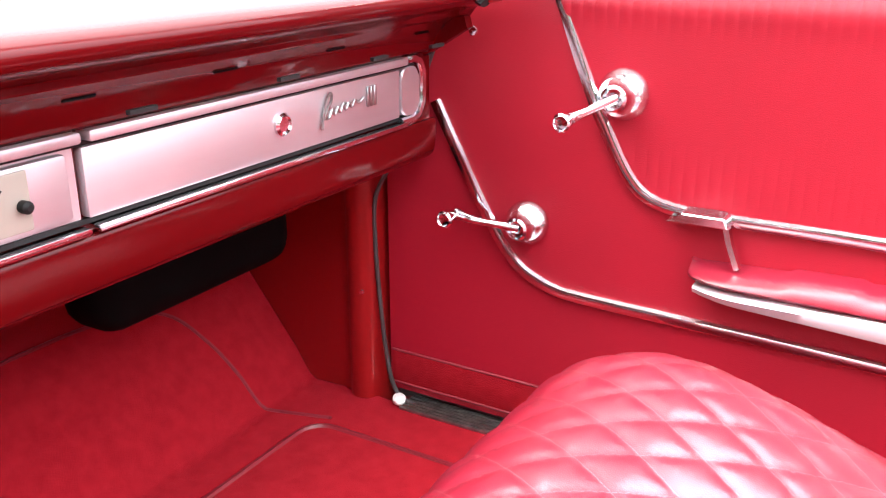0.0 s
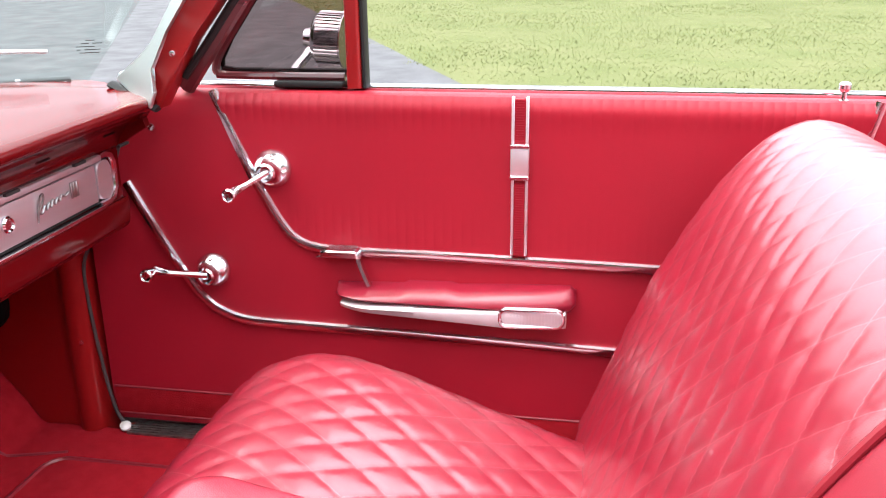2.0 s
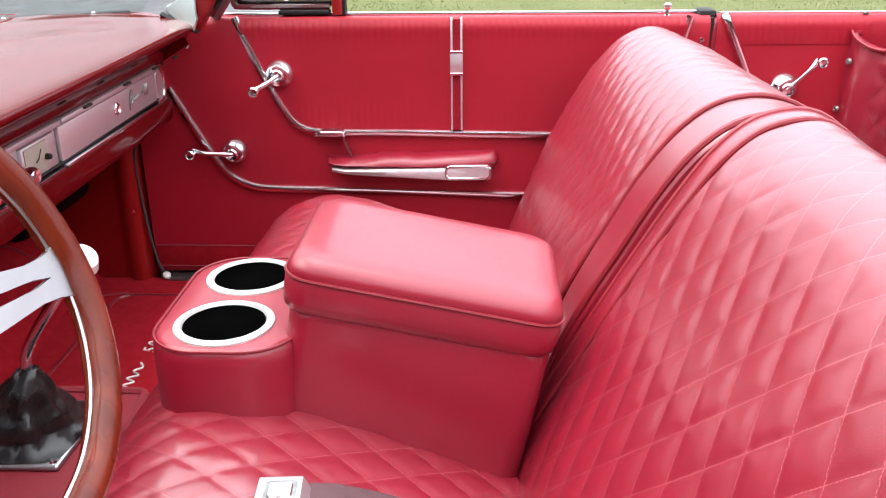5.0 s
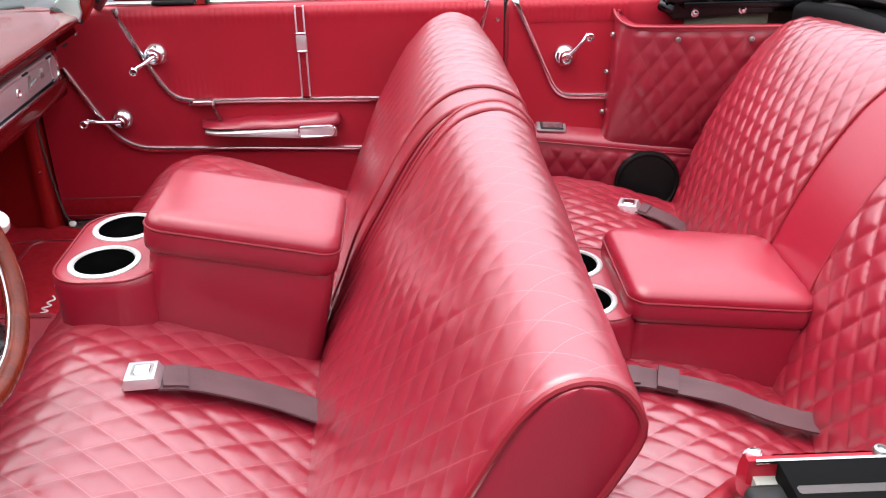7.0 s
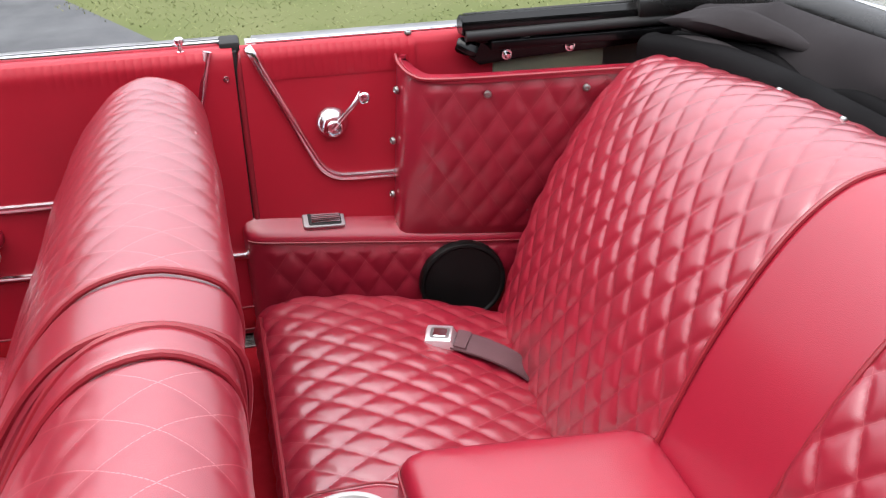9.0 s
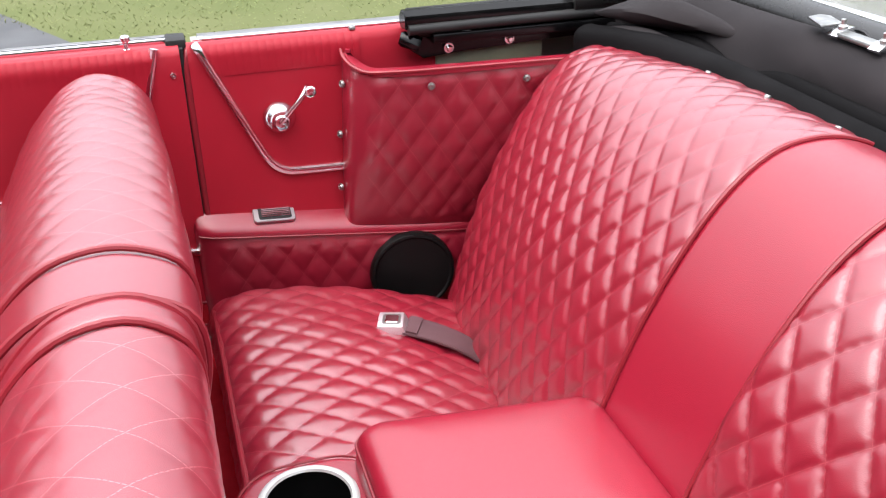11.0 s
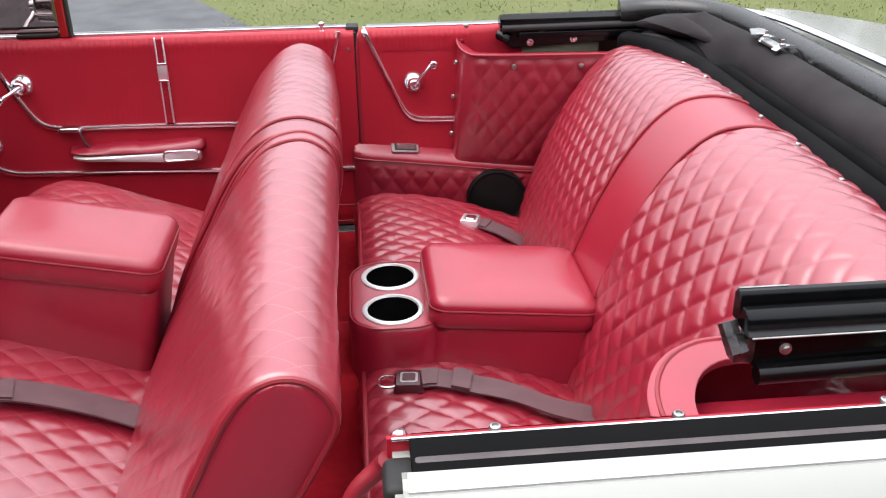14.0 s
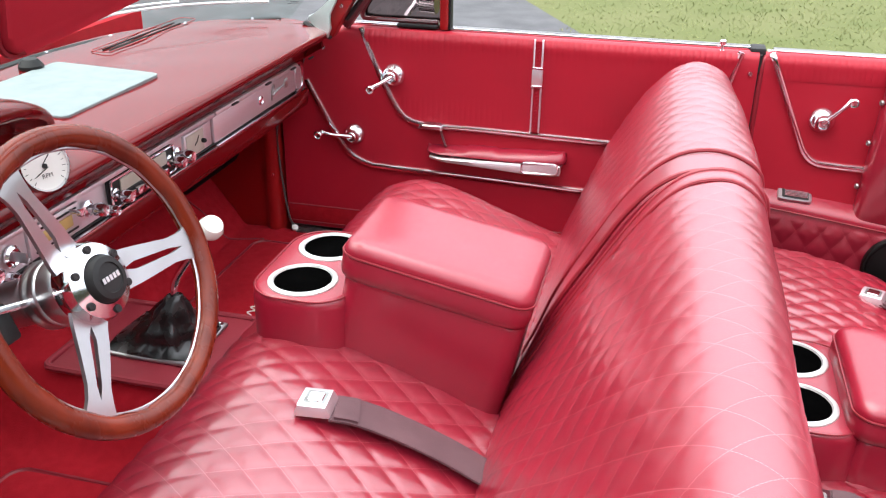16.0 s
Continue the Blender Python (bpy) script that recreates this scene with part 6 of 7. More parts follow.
# rev counter
tm = aim((-0.245, 0.532, 0.954), Vector((-0.35, -0.85, 0.28)))
bm = bmesh.new()
lathe(bm, [(0.030, -0.05), (0.0325, -0.03), (0.0325, 0.002), (0.0305, 0.005), (0.0285, 0.002), (0.0285, 0.0)], tm, 36)
tach = part("rev_counter", bm, CHROME, dash, "round white rev counter with a chrome rim")
bm = bmesh.new()
lathe(bm, [(0.0285, 0.0), (0.0285, 0.001), (0, 0.001)], tm, 36)
part("tach_face", bm, DIAL, tach)
bm = bmesh.new()
for k in range(17):
    a = radians(225 - k * 270 / 16)
    d = Vector((math.cos(a), math.sin(a), 0))
    tube(bm, [tm @ (d * 0.0225 + Vector((0, 0, 0.0013))), tm @ (d * (0.0255 if k % 2 else 0.0265) + Vector((0, 0, 0.0013)))], 0.0004, 4)
tube(bm, [tm @ Vector((0.004, -0.002, 0.0018)), tm @ Vector((-0.016, -0.011, 0.0018))], 0.0006, 5)
tube(bm, [tm @ Vector((-0.002, 0.002, 0.0018)), tm @ Vector((0.009, 0.012, 0.0018))], 0.0006, 5)
lathe(bm, [(0.003, 0.001), (0.003, 0.003), (0, 0.003)], tm, 12)
part("tach_marks", bm, RUBBER, tach)
text = bpy.data.curves.new("tach_word", "FONT")
text.body, text.size, text.align_x, text.extrude = "RPM", 0.0075 * S, "CENTER", 0.0001
word = new("tach_word", text)
word.data.materials.append(RUBBER)
tw = tm @ Vector((0, 0, 0))
up_ = Vector((0, 0, 1)) - tm.to_3x3().col[2] * tm.to_3x3().col[2].z
up_.normalize()
zc = tm.to_3x3().col[2]
xc = up_.cross(zc)
word.parent = dash
word.matrix_basis = Matrix.Translation((tw - up_ * 0.014 + zc * 0.0016 - ORIGIN[dash]) * S) @ Matrix((xc, up_, zc)).transposed().to_4x4()
# speaker grille and slots on top
bm = bmesh.new()
prism(bm, rounded(-0.050, 0.632, 0.205, 0.826, 0.012, 4), -0.004, 0.0025, "z", 0.001, 1, Matrix.Translation((-0.006, 0.733, 0.9512)) @ Matrix.Rotation(radians(1.8), 4, "X") @ Matrix.Translation((0, -0.729, 0)))
part("speaker_grille", bm, GRILLE, dash, "flat silver loudspeaker grille")
for y in (0.792, 0.806):
    bm = bmesh.new()
    box(bm, (0.30, y, 0.9545), (0.55, y + 0.0025, 0.9568))
    part("demister_slot", bm, DARK, dash)
bm = bmesh.new()
tube(bm, [(x, y, 0.9565) for x, y in rounded(0.28, 0.782, 0.60, 0.822, 0.012, 4)], 0.0009, 6, closed=True)
part("slot_frame", bm, PAINT, dash)
bm = bmesh.new()
lathe(bm, [(0.02, 0), (0.02, 0.006), (0.012, 0.016), (0, 0.018)], aim((0.150, 0.842, 0.955), (0, 0, 1)), 20)
part("sensor", bm, RUBBER, dash, "small black cap")
for x in (0.55, 0.66, 0.40, 0.25):
    bm = bmesh.new()
    lathe(bm, [(0.004, 0), (0.003, 0.002), (0, 0.0025)], aim((x, cowl(x) - 0.012, 0.957 - 0.012 * max(0, (x - 0.55) / 0.15) ** 2), (0, 0, 1)), 10)
    part("screw", bm, CHROME, dash)
for x in (0.30, 0.44, 0.56, 0.655):
    bm = bmesh.new()
    box(bm, (x - 0.011, 0.5555, 0.8765), (x + 0.011, 0.5595, 0.8795), m=None)
    part("clip_slot", bm, DARK, dash)


dash.location += Vector((0, 0.006, 0.005)) * S

# ---- windscreen ----
screen = thing("windscreen", (0, 0.8, 0.95), "curved tinted windscreen in a bright frame with painted pillars", "windscreen")


def screen_at(x, f):
    """A place on the glass: f 0 at the cowl, 1 at the header."""
    y = cowl(x) * (1 - f) + (0.50 - 0.22 * (abs(x) / 0.73) ** 2.4) * f
    return (x * (1 - 0.05 * f), y, 0.955 - 0.008 * (abs(x) / 0.73) ** 3 + 0.385 * f)


xs = np.linspace(-0.715, 0.715, 60)
fs = np.linspace(0, 1, 14)
V = [screen_at(x, f) for f in fs for x in xs]
idx = np.arange(len(V)).reshape(len(fs), len(xs))
pane = raw("glass", V, np.stack([idx[:-1, :-1], idx[:-1, 1:], idx[1:, 1:], idx[1:, :-1]], -1).reshape(-1, 4).tolist(), GLASS, screen, "clear tinted glass")
pane.visible_shadow = False
bm = bmesh.new()
tube(bm, [tuple(Vector(screen_at(x, 0)) + Vector((0, -0.004, 0.002))) for x in np.linspace(-0.70, 0.70, 60)], 0, 8, flat=(0.012, 0.006))
part("lower_seal", bm, RUBBER, screen, "black rubber glass seal")
bm = bmesh.new()
tube(bm, [tuple(Vector(screen_at(x, 0)) + Vector((0, -0.017, 0.002))) for x in np.linspace(-0.69, 0.69, 60)], 0, 8, flat=(0.004, 0.002))
part("lower_garnish", bm, CHROME, screen, "bright lower garnish moulding")
bm = bmesh.new()
tube(bm, [tuple(Vector(screen_at(x, 1.0)) + Vector((0, -0.01, 0.012))) for x in np.linspace(-0.715, 0.715, 40)], 0, 10, flat=(0.03, 0.016))
part("header", bm, PAINT, screen, "red painted header rail")
for s in (1, -1):
    bm = bmesh.new()
    out = [(0.298, 1.345), (0.40, 1.193), (0.493, 1.054), (0.53, 0.999), (0.545, 0.981), (0.560, 0.970), (0.582, 0.962), (0.586, 0.953), (0.557, 0.938), (0.530, 0.924), (0.523, 0.943), (0.532, 0.969), (0.506, 1.013), (0.476, 1.053), (0.28, 1.345)]
    prism(bm, out, s * 0.680, s * 0.690, "x", 0.003, 3)
    for v in bm.verts:
        v.co.x += s * 0.48 * ((v.co.y - 0.476) * 0.83 + (v.co.z - 1.053) * 0.56)
    garnish = part("pillar_garnish", bm, SATIN, screen, "bright curved pillar garnish")
    bm = bmesh.new()
    tube(bm, [(s * 0.688, y, z) for y, z in ((0.588, 0.950), (0.558, 0.934), (0.530, 0.920))], 0, 8, flat=(0.010, 0.004), up=(0, 0.5, 0.8))
    part("foot_seal", bm, RUBBER, garnish)
    bm = bmesh.new()
    prism(bm, [(0.285, 1.345), (0.478, 1.053), (0.508, 1.013), (0.537, 0.969), (0.545, 0.92), (0.528, 0.92), (0.479, 1.002), (0.437, 1.053), (0.24, 1.345)], s * 0.690, s * 0.722, "x", 0.005, 3)
    part("pillar", bm, PAINT, screen, "red painted windscreen pillar")
    bm = bmesh.new()
    tube(bm, [(s * 0.738, 0.515, 0.938), (s * 0.737, 0.47, 0.998), (s * 0.734, 0.428, 1.052), (s * 0.715, 0.225, 1.345)], 0.011, 8)
    part("door_frame_edge", bm, MAROON, screen, "dark maroon painted frame edge")
    bm = bmesh.new()
    tube(bm, [(s * 0.716, 0.505, 0.955), (s * 0.716, 0.47, 0.998), (s * 0.716, 0.428, 1.052), (s * 0.706, 0.225, 1.345)], 0.005, 8)
    part("pillar_seal", bm, RUBBER, screen, "black rubber pillar seal")
    for k in range(3):
        f = 0.12 + 0.3 * k
        bm = bmesh.new()
        lathe(bm, [(0.0045, 0), (0.0035, 0.002), (0, 0.003)], aim((s * 0.690, 0.536 - 0.26 * f, 0.942 + 0.37 * f), (-s, -0.1, 0)), 10)
        part("screw", bm, CHROME, screen)
bm = bmesh.new()
lathe(bm, [(0.005, 0), (0.005, 0.002), (0.003, 0.003), (0, 0.003)], aim((0.682, 0.536, 0.934), (-1, -0.1, 0)), 14)
part("stud", bm, CHROME, screen)

# a small printed mark in the corner of the glass, as plain bars
bm = bmesh.new()
for f, spans in ((0.138, ((0.692, 0.699),)), (0.128, ((0.690, 0.696), (0.699, 0.706))), (0.118, ((0.688, 0.702),)), (0.108, ((0.690, 0.693), (0.696, 0.708))), (0.098, ((0.694, 0.709),))):
    for a, b in spans:
        tube(bm, [Vector(screen_at(a + (b - a) * k / 3, f)) + Vector((-0.001, -0.0015, 0)) for k in range(4)], 0.0005, 5)
part("glass_mark", bm, DARK, screen, "small dark printed mark, unreadable bars")
# wipers lying on the glass outside
for x0, x1, f1 in ((0.12, 0.69, 0.080), (-0.45, 0.06, 0.085)):
    wiper = thing("windscreen_wiper", (x0, cowl(x0) + 0.03, 0.95), "thin bright windscreen wiper resting on the glass", "wiper", "wipers")
    bm = bmesh.new()
    line = [Vector(screen_at(x0 + (x1 - x0) * k / 12, 0.02 + f1 * math.sin(math.pi * (0.15 + 0.6 * k / 12)))) + Vector((0, 0.028, 0.010)) for k in range(13)]
    tube(bm, line, 0, 6, flat=(0.0025, 0.003))
    part("blade", bm, ALU, wiper)
    bm = bmesh.new()
    tube(bm, [v + Vector((0, 0.010, 0.006)) for v in line[1:10]], 0.003, 6)
    tube(bm, [Vector((x0 - 0.05, cowl(x0 - 0.05) + 0.06, 0.945)), line[0] + Vector((0.05, 0.015, 0.008)), line[5] + Vector((0, 0.012, 0.008))], 0.004, 6)
    part("arm", bm, CHROME, wiper)
# white bonnet outside the glass
bm = bmesh.new()
xs = np.linspace(-0.74, 0.74, 24)
rows = []
for y_off, z in ((0.03, 0.885), (0.2, 0.882), (0.6, 0.875), (1.0, 0.86), (1.25, 0.835), (1.36, 0.80), (1.38, 0.70), (1.36, 0.42)):
    rows.append([bm.verts.new((x, (cowl(x) if y_off < 0.5 else 0.905) + y_off, z + 0.012 * math.cos(x * 2.1) - 0.01)) for x in xs])
for a, b in zip(rows, rows[1:]):
    for k in range(len(xs) - 1):
        bm.faces.new((a[k], a[k + 1], b[k + 1], b[k]))
part("bonnet", bm, WHITE, body, "cream white painted bonnet")

# ---- sun visors ----
visor = thing("sun_visor", (-0.28, 0.36, 1.16), "padded red vinyl sun visor hanging from the header rail", "sun visor")
bm = bmesh.new()
outline = rounded(-0.50, 0.0, -0.03, 0.125, 0.022, 5)
mv = Matrix.Translation((0, 0.345, 1.204)) @ Matrix.Rotation(radians(12), 4, "X") @ Matrix.Rotation(radians(-5.6), 4, "Y")
prism(bm, [(a, b) for a, b in outline], -0.009, 0.009, "y", 0.006, 3, mv)
part("pad", bm, PANEL, visor)
bm = bmesh.new()
tube(bm, [mv @ Vector((a, 0.0, b)) for a, b in rounded(-0.502, -0.002, -0.028, 0.127, 0.023, 5)], 0.003, 6, closed=True)
part("edge_piping", bm, PIPING, visor)
bm = bmesh.new()
tube(bm, [mv @ Vector((-0.49, 0, 0.12)), mv @ Vector((-0.03, 0, 0.12)), (-0.02, 0.40, 1.32)], 0.005, 8)
part("pivot_rod", bm, CHROME, visor)

# ---- steering ----
wheel = thing("steering_wheel", (-0.414, 0.375, 0.90), "three-spoke steering wheel with a varnished wooden rim and polished slotted spokes", "steering wheel")
TILT, SKEW = radians(23.1), radians(-4.6)
nrm = Vector((math.sin(SKEW) * math.cos(TILT), -math.cos(SKEW) * math.cos(TILT), math.sin(TILT)))
sidev = Vector((0, 0, 1)).cross(nrm).normalized()
upv = nrm.cross(sidev)
wc = Vector((-0.4086, 0.3583, 0.9138))
WM = Matrix.Translation(wc) @ Matrix((sidev, upv, nrm)).transposed().to_4x4()
R = 0.1486
bm = bmesh.new()
seg = 72
ring = []
for k in range(seg):
    a = 2 * math.pi * k / seg
    grip = 0.0125 + 0.0010 * math.sin(a * 18)
    c = Vector((math.cos(a), math.sin(a), 0))
    ring.append([bm.verts.new(WM @ (c * (R + (grip if math.cos(b) < 0 else 0.0125) * math.cos(b)) + Vector((0, 0, 0.0125 * math.sin(b))))) for b in [2 * math.pi * j / 14 for j in range(14)]])
for k in range(seg):
    a, b = ring[k], ring[(k + 1) % seg]
    for j in range(14):
        bm.faces.new((a[j], a[(j + 1) % 14], b[(j + 1) % 14], b[j]))
rim = part("rim", bm, WOOD, wheel, "varnished mahogany rim")
bm = bmesh.new()
tube(bm, [WM @ Vector(((R - 0.0118) * math.cos(2 * math.pi * k / 72), (R - 0.0118) * math.sin(2 * math.pi * k / 72), 0.0)) for k in range(72)], 0, 6, closed=True, flat=(0.0025, 0.0015), up=nrm)
part("rim_inlay", bm, STEEL, rim)
for ang in (-128, -8, 112):
    m2 = WM @ Matrix.Rotation(radians(ang), 4, "Z")
    bm = bmesh.new()
    # a flat slotted spoke: two bars that meet at both ends, dished towards the hub
    def dish(r):
        return -0.022 + 0.022 * min(1, max(0, (r - 0.04) / 0.09)) ** 0.8
    stations = [0.030, 0.045, 0.06, 0.082, 0.108, 0.123, 0.134, 0.142]
    for sgn in (-1, 1):
        verts = []
        for r in stations:
            outer = np.interp(r, [0.03, 0.06, 0.115, 0.134, 0.142], [0.023, 0.0205, 0.0135, 0.0180, 0.028])
            inner = np.interp(r, [0.03, 0.0449, 0.045, 0.06, 0.111, 0.1111, 0.142], [0.0, 0.0, 0.0, 0.0045, 0.0030, 0.0, 0.0])
            z = dish(r)
            verts.append([bm.verts.new(m2 @ Vector((r, sgn * w_, z + t_))) for w_, t_ in ((inner, -0.0025), (outer, -0.0025), (outer, 0.0025), (inner, 0.0025))])
        for a, b in zip(verts, verts[1:]):
            for k in range(4):
                bm.faces.new((a[k], a[(k + 1) % 4], b[(k + 1) % 4], b[k]))
        bm.faces.new(verts[0][::-1])
        bm.faces.new(verts[-1])
    part("spoke", bm, STEEL, wheel, "polished slotted spoke")
bm = bmesh.new()
lathe(bm, [(0.040, -0.030), (0.042, -0.022), (0.042, -0.014), (0.039, -0.006), (0.030, -0.002), (0.026, 0.0), (0.024, -0.002), (0.0, -0.002)], WM, 40)
hub = part("hub", bm, CHROME, wheel, "polished hub ring")
for k in range(6):
    a = radians(60 * k + 30)
    bm = bmesh.new()
    lathe(bm, [(0.0042, 0), (0.0042, 0.0035), (0.002, 0.004), (0, 0.003)], WM @ Matrix.Translation((0.0335 * math.cos(a), 0.0335 * math.sin(a), -0.0045)), 12)
    part("hub_bolt", bm, DARK, hub)
bm = bmesh.new()
lathe(bm, [(0.0245, -0.004), (0.0245, 0.004), (0.022, 0.008), (0.016, 0.0095), (0.0155, 0.008), (0.0, 0.009)], WM, 32)
horn = part("horn_button", bm, RUBBER, wheel, "black horn button")
bm = bmesh.new()
for k in range(5):
    box(bm, (-0.0125 + k * 0.0052, -0.0028, 0.0095), (-0.0090 + k * 0.0052, 0.0028, 0.0102), m=WM)
part("badge_bars", bm, ALU, horn, "small silver bars")
column = thing("steering_column", (-0.414, 0.5, 0.80), "polished steering column behind the wheel with a turn stalk", "steering column")
bm = bmesh.new()
lathe(bm, [(0.0, -0.002), (0.034, -0.004), (0.037, -0.01), (0.036, -0.03), (0.0375, -0.032), (0.0375, -0.036), (0.036, -0.038), (0.036, -0.044), (0.0375, -0.046), (0.0375, -0.052), (0.034, -0.056), (0.026, -0.075), (0.025, -0.30), (0.0, -0.30)], WM @ Matrix.Translation((0, 0, -0.028)), 36)
part("shroud", bm, STEEL, column)
bm = bmesh.new()
tube(bm, [WM @ Vector((-0.03, 0.005, -0.075)), WM @ Vector((-0.09, 0.02, -0.07)), WM @ Vector((-0.135, 0.03, -0.055))], 0.004, 8)
stalk = part("turn_stalk", bm, CHROME, column)
bm = bmesh.new()
lathe(bm, [(0.006, 0), (0.0085, 0.005), (0.0085, 0.02), (0.005, 0.026), (0, 0.026)], aim(WM @ Vector((-0.135, 0.03, -0.055)), (WM.to_3x3() @ Vector((-1, 0.25, 0.3)))), 12)
part("stalk_knob", bm, RUBBER, stalk)
bm = bmesh.new()
box(bm, (-0.05, -0.02, -0.012), (-0.027, 0.02, 0.012), 0.004, 2, WM @ Matrix.Translation((-0.03, 0.0, -0.085)))
part("switch_box", bm, RUBBER, column)

# ---- gear lever ----
lever = thing("gear_lever", (0.01, 0.58, 0.565), "gear lever with white knob and crumpled black boot", "gear lever")
bm = bmesh.new()
box(bm, (-0.052, 0.500, 0.562), (0.085, 0.655, 0.570), 0.012, 3)
plate = part("boot_plate", bm, STEEL, lever, "bright boot plate with screws")
for x, y in ((-0.043, 0.509), (0.076, 0.509), (-0.043, 0.646), (0.076, 0.646), (0.017, 0.507)):
    bm = bmesh.new()
    lathe(bm, [(0.0045, 0), (0.0035, 0.0025), (0, 0.003)], aim((x, y, 0.570), (0, 0, 1)), 10)
    part("screw", bm, CHROME, plate)
bm = bmesh.new()
rings = []
for k, f in enumerate(np.linspace(0, 1, 14)):
    z = 0.570 + 0.088 * f ** 1.25
    cx_, cy_ = 0.016 - 0.013 * f, 0.578 - 0.035 * f
    ring = []
    for j in range(36):
        a = 2 * math.pi * j / 36
        rx_, ry_ = 0.056 * (1 - f) ** 0.8 + 0.011, 0.066 * (1 - f) ** 1.15 + 0.013
        pucker = 1 + (0.10 * math.sin(7 * a + 3 * f) + 0.07 * math.sin(11 * a - 5 * f)) * math.sin(math.pi * f) + 0.05 * math.sin(18 * f)
        sq = 1 / max(abs(math.cos(a)), abs(math.sin(a))) if f < 0.05 else 1
        sq = 1 + (sq - 1) * 0.7
        ring.append(bm.verts.new((cx_ + rx_ * pucker * sq * math.cos(a), cy_ + ry_ * pucker * sq * math.sin(a), z + 0.004 * math.sin(9 * a) * math.sin(math.pi * f))))
    rings.append(ring)
for a, b in zip(rings, rings[1:]):
    for j in range(36):
        bm.faces.new((a[j], a[(j + 1) % 36], b[(j + 1) % 36], b[j]))
bm.faces.new(rings[-1])
part("boot", bm, BLACKVINYL, lever, "crumpled black vinyl boot", sharp=80)
bm = bmesh.new()
tube(bm, curve([(0.003, 0.545, 0.655), (-0.004, 0.533, 0.69), (-0.030, 0.482, 0.755), (-0.049, 0.446, 0.795)], 5), 0.006, 10)
part("stick", bm, CHROME, lever)
bm = bmesh.new()
lathe(bm, [(0.006, -0.018), (0.011, -0.014), (0.0175, -0.004), (0.0185, 0.004), (0.0145, 0.0135), (0.008, 0.017), (0, 0.0185)], aim((-0.053, 0.437, 0.808), (-0.3, -0.6, 0.75)), 28)
part("knob", bm, IVORY, lever, "white ball knob")
# moulded mat over the tunnel with a raised lip
bm = bmesh.new()
tube(bm, [(x, y, 0.562) for x, y in rounded(-0.105, 0.462, 0.118, 0.72, 0.015, 4)], 0.006, 8, closed=True)
part("tunnel_lip", bm, MAT, body, "raised lip of the moulded tunnel cover")
bm = bmesh.new()
box(bm, (-0.104, 0.40, 0.553), (0.117, 0.72, 0.562), 0.004)
part("tunnel_cover", bm, MAT, body, "red moulded tunnel cover")


# ---- floor mats with an embroidered script (plain strokes) and number ----
def floor_mat(cx, number_x, number_y, label):
    ob = thing("floor_mat", (cx, 0.6, 0.455), label, "floor mat", "floor mats")
    bm = bmesh.new()
    prism(bm, rounded(cx - 0.20, 0.47, cx + 0.20, 0.705, 0.03, 5), 0.4535, 0.4605, "z", 0.002, 2)
    part("carpet_square", bm, CARPET, ob)
    bm = bmesh.new()
    tube(bm, [(x, y, 0.4595) for x, y in rounded(cx - 0.20, 0.47, cx + 0.20, 0.705, 0.03, 5)], 0.004, 6, closed=True)
    part("binding", bm, PIPING, ob)
    bm = bmesh.new()
    x0, y0 = number_x - 0.050, number_y
    strokes = [(-0.125, -0.012), (-0.112, 0.012), (-0.104, -0.004), (-0.090, -0.010), (-0.080, 0.002), (-0.070, -0.010), (-0.060, 0.004), (-0.050, -0.010), (-0.038, 0.002), (-0.026, -0.008), (-0.012, 0.000)]
    tube(bm, curve([(x0 + a, y0 + b, 0.4615) for a, b in strokes], 5), 0.0018, 5)
    part("embroidery", bm, DIAL, ob, "white embroidered strokes")
    text_ = bpy.data.curves.new("embroidered_number", "FONT")
    text_.body, text_.size, text_.align_x, text_.align_y, text_.extrude, text_.shear, text_.space_character = "500", 0.031 * S, "CENTER", "CENTER", 0.0006, 0.25, 1.35
    digits = new("embroidered_number", text_)
    digits.data.materials.append(DIAL)
    digits.parent = ob
    digits.location = (Vector((number_x, number_y, 0.4612)) - ORIGIN[ob]) * S
    tagged(digits, "white embroidered number")


floor_mat(-0.42, -0.298, 0.562, "red carpet driver floor mat with white embroidery, on the carpet")
floor_mat(0.42, 0.431, 0.576, "red carpet passenger floor mat with white embroidery, on the carpet")

# pedals in the driver's foot well
for x, w, z in ((-0.34, 0.05, 0.56), (-0.48, 0.05, 0.56), (-0.235, 0.03, 0.52)):
    pedal = thing("pedal", (x, 0.85, z), "black rubber pedal in the driver's foot well", "pedal", "pedals")
    bm = bmesh.new()
    box(bm, (-w, -0.006, -0.035), (w, 0.006, 0.035), 0.005, 2, Matrix.Translation((x, 0.80, z)) @ Matrix.Rotation(radians(-35), 4, "X"))
    part("pad", bm, RUBBER, pedal)
    bm = bmesh.new()
    tube(bm, [(x, 0.805, z), (x, 0.88, z + 0.08), (x, 0.92, z + 0.16)], 0.008, 8)
    part("arm", bm, BLACK, pedal)


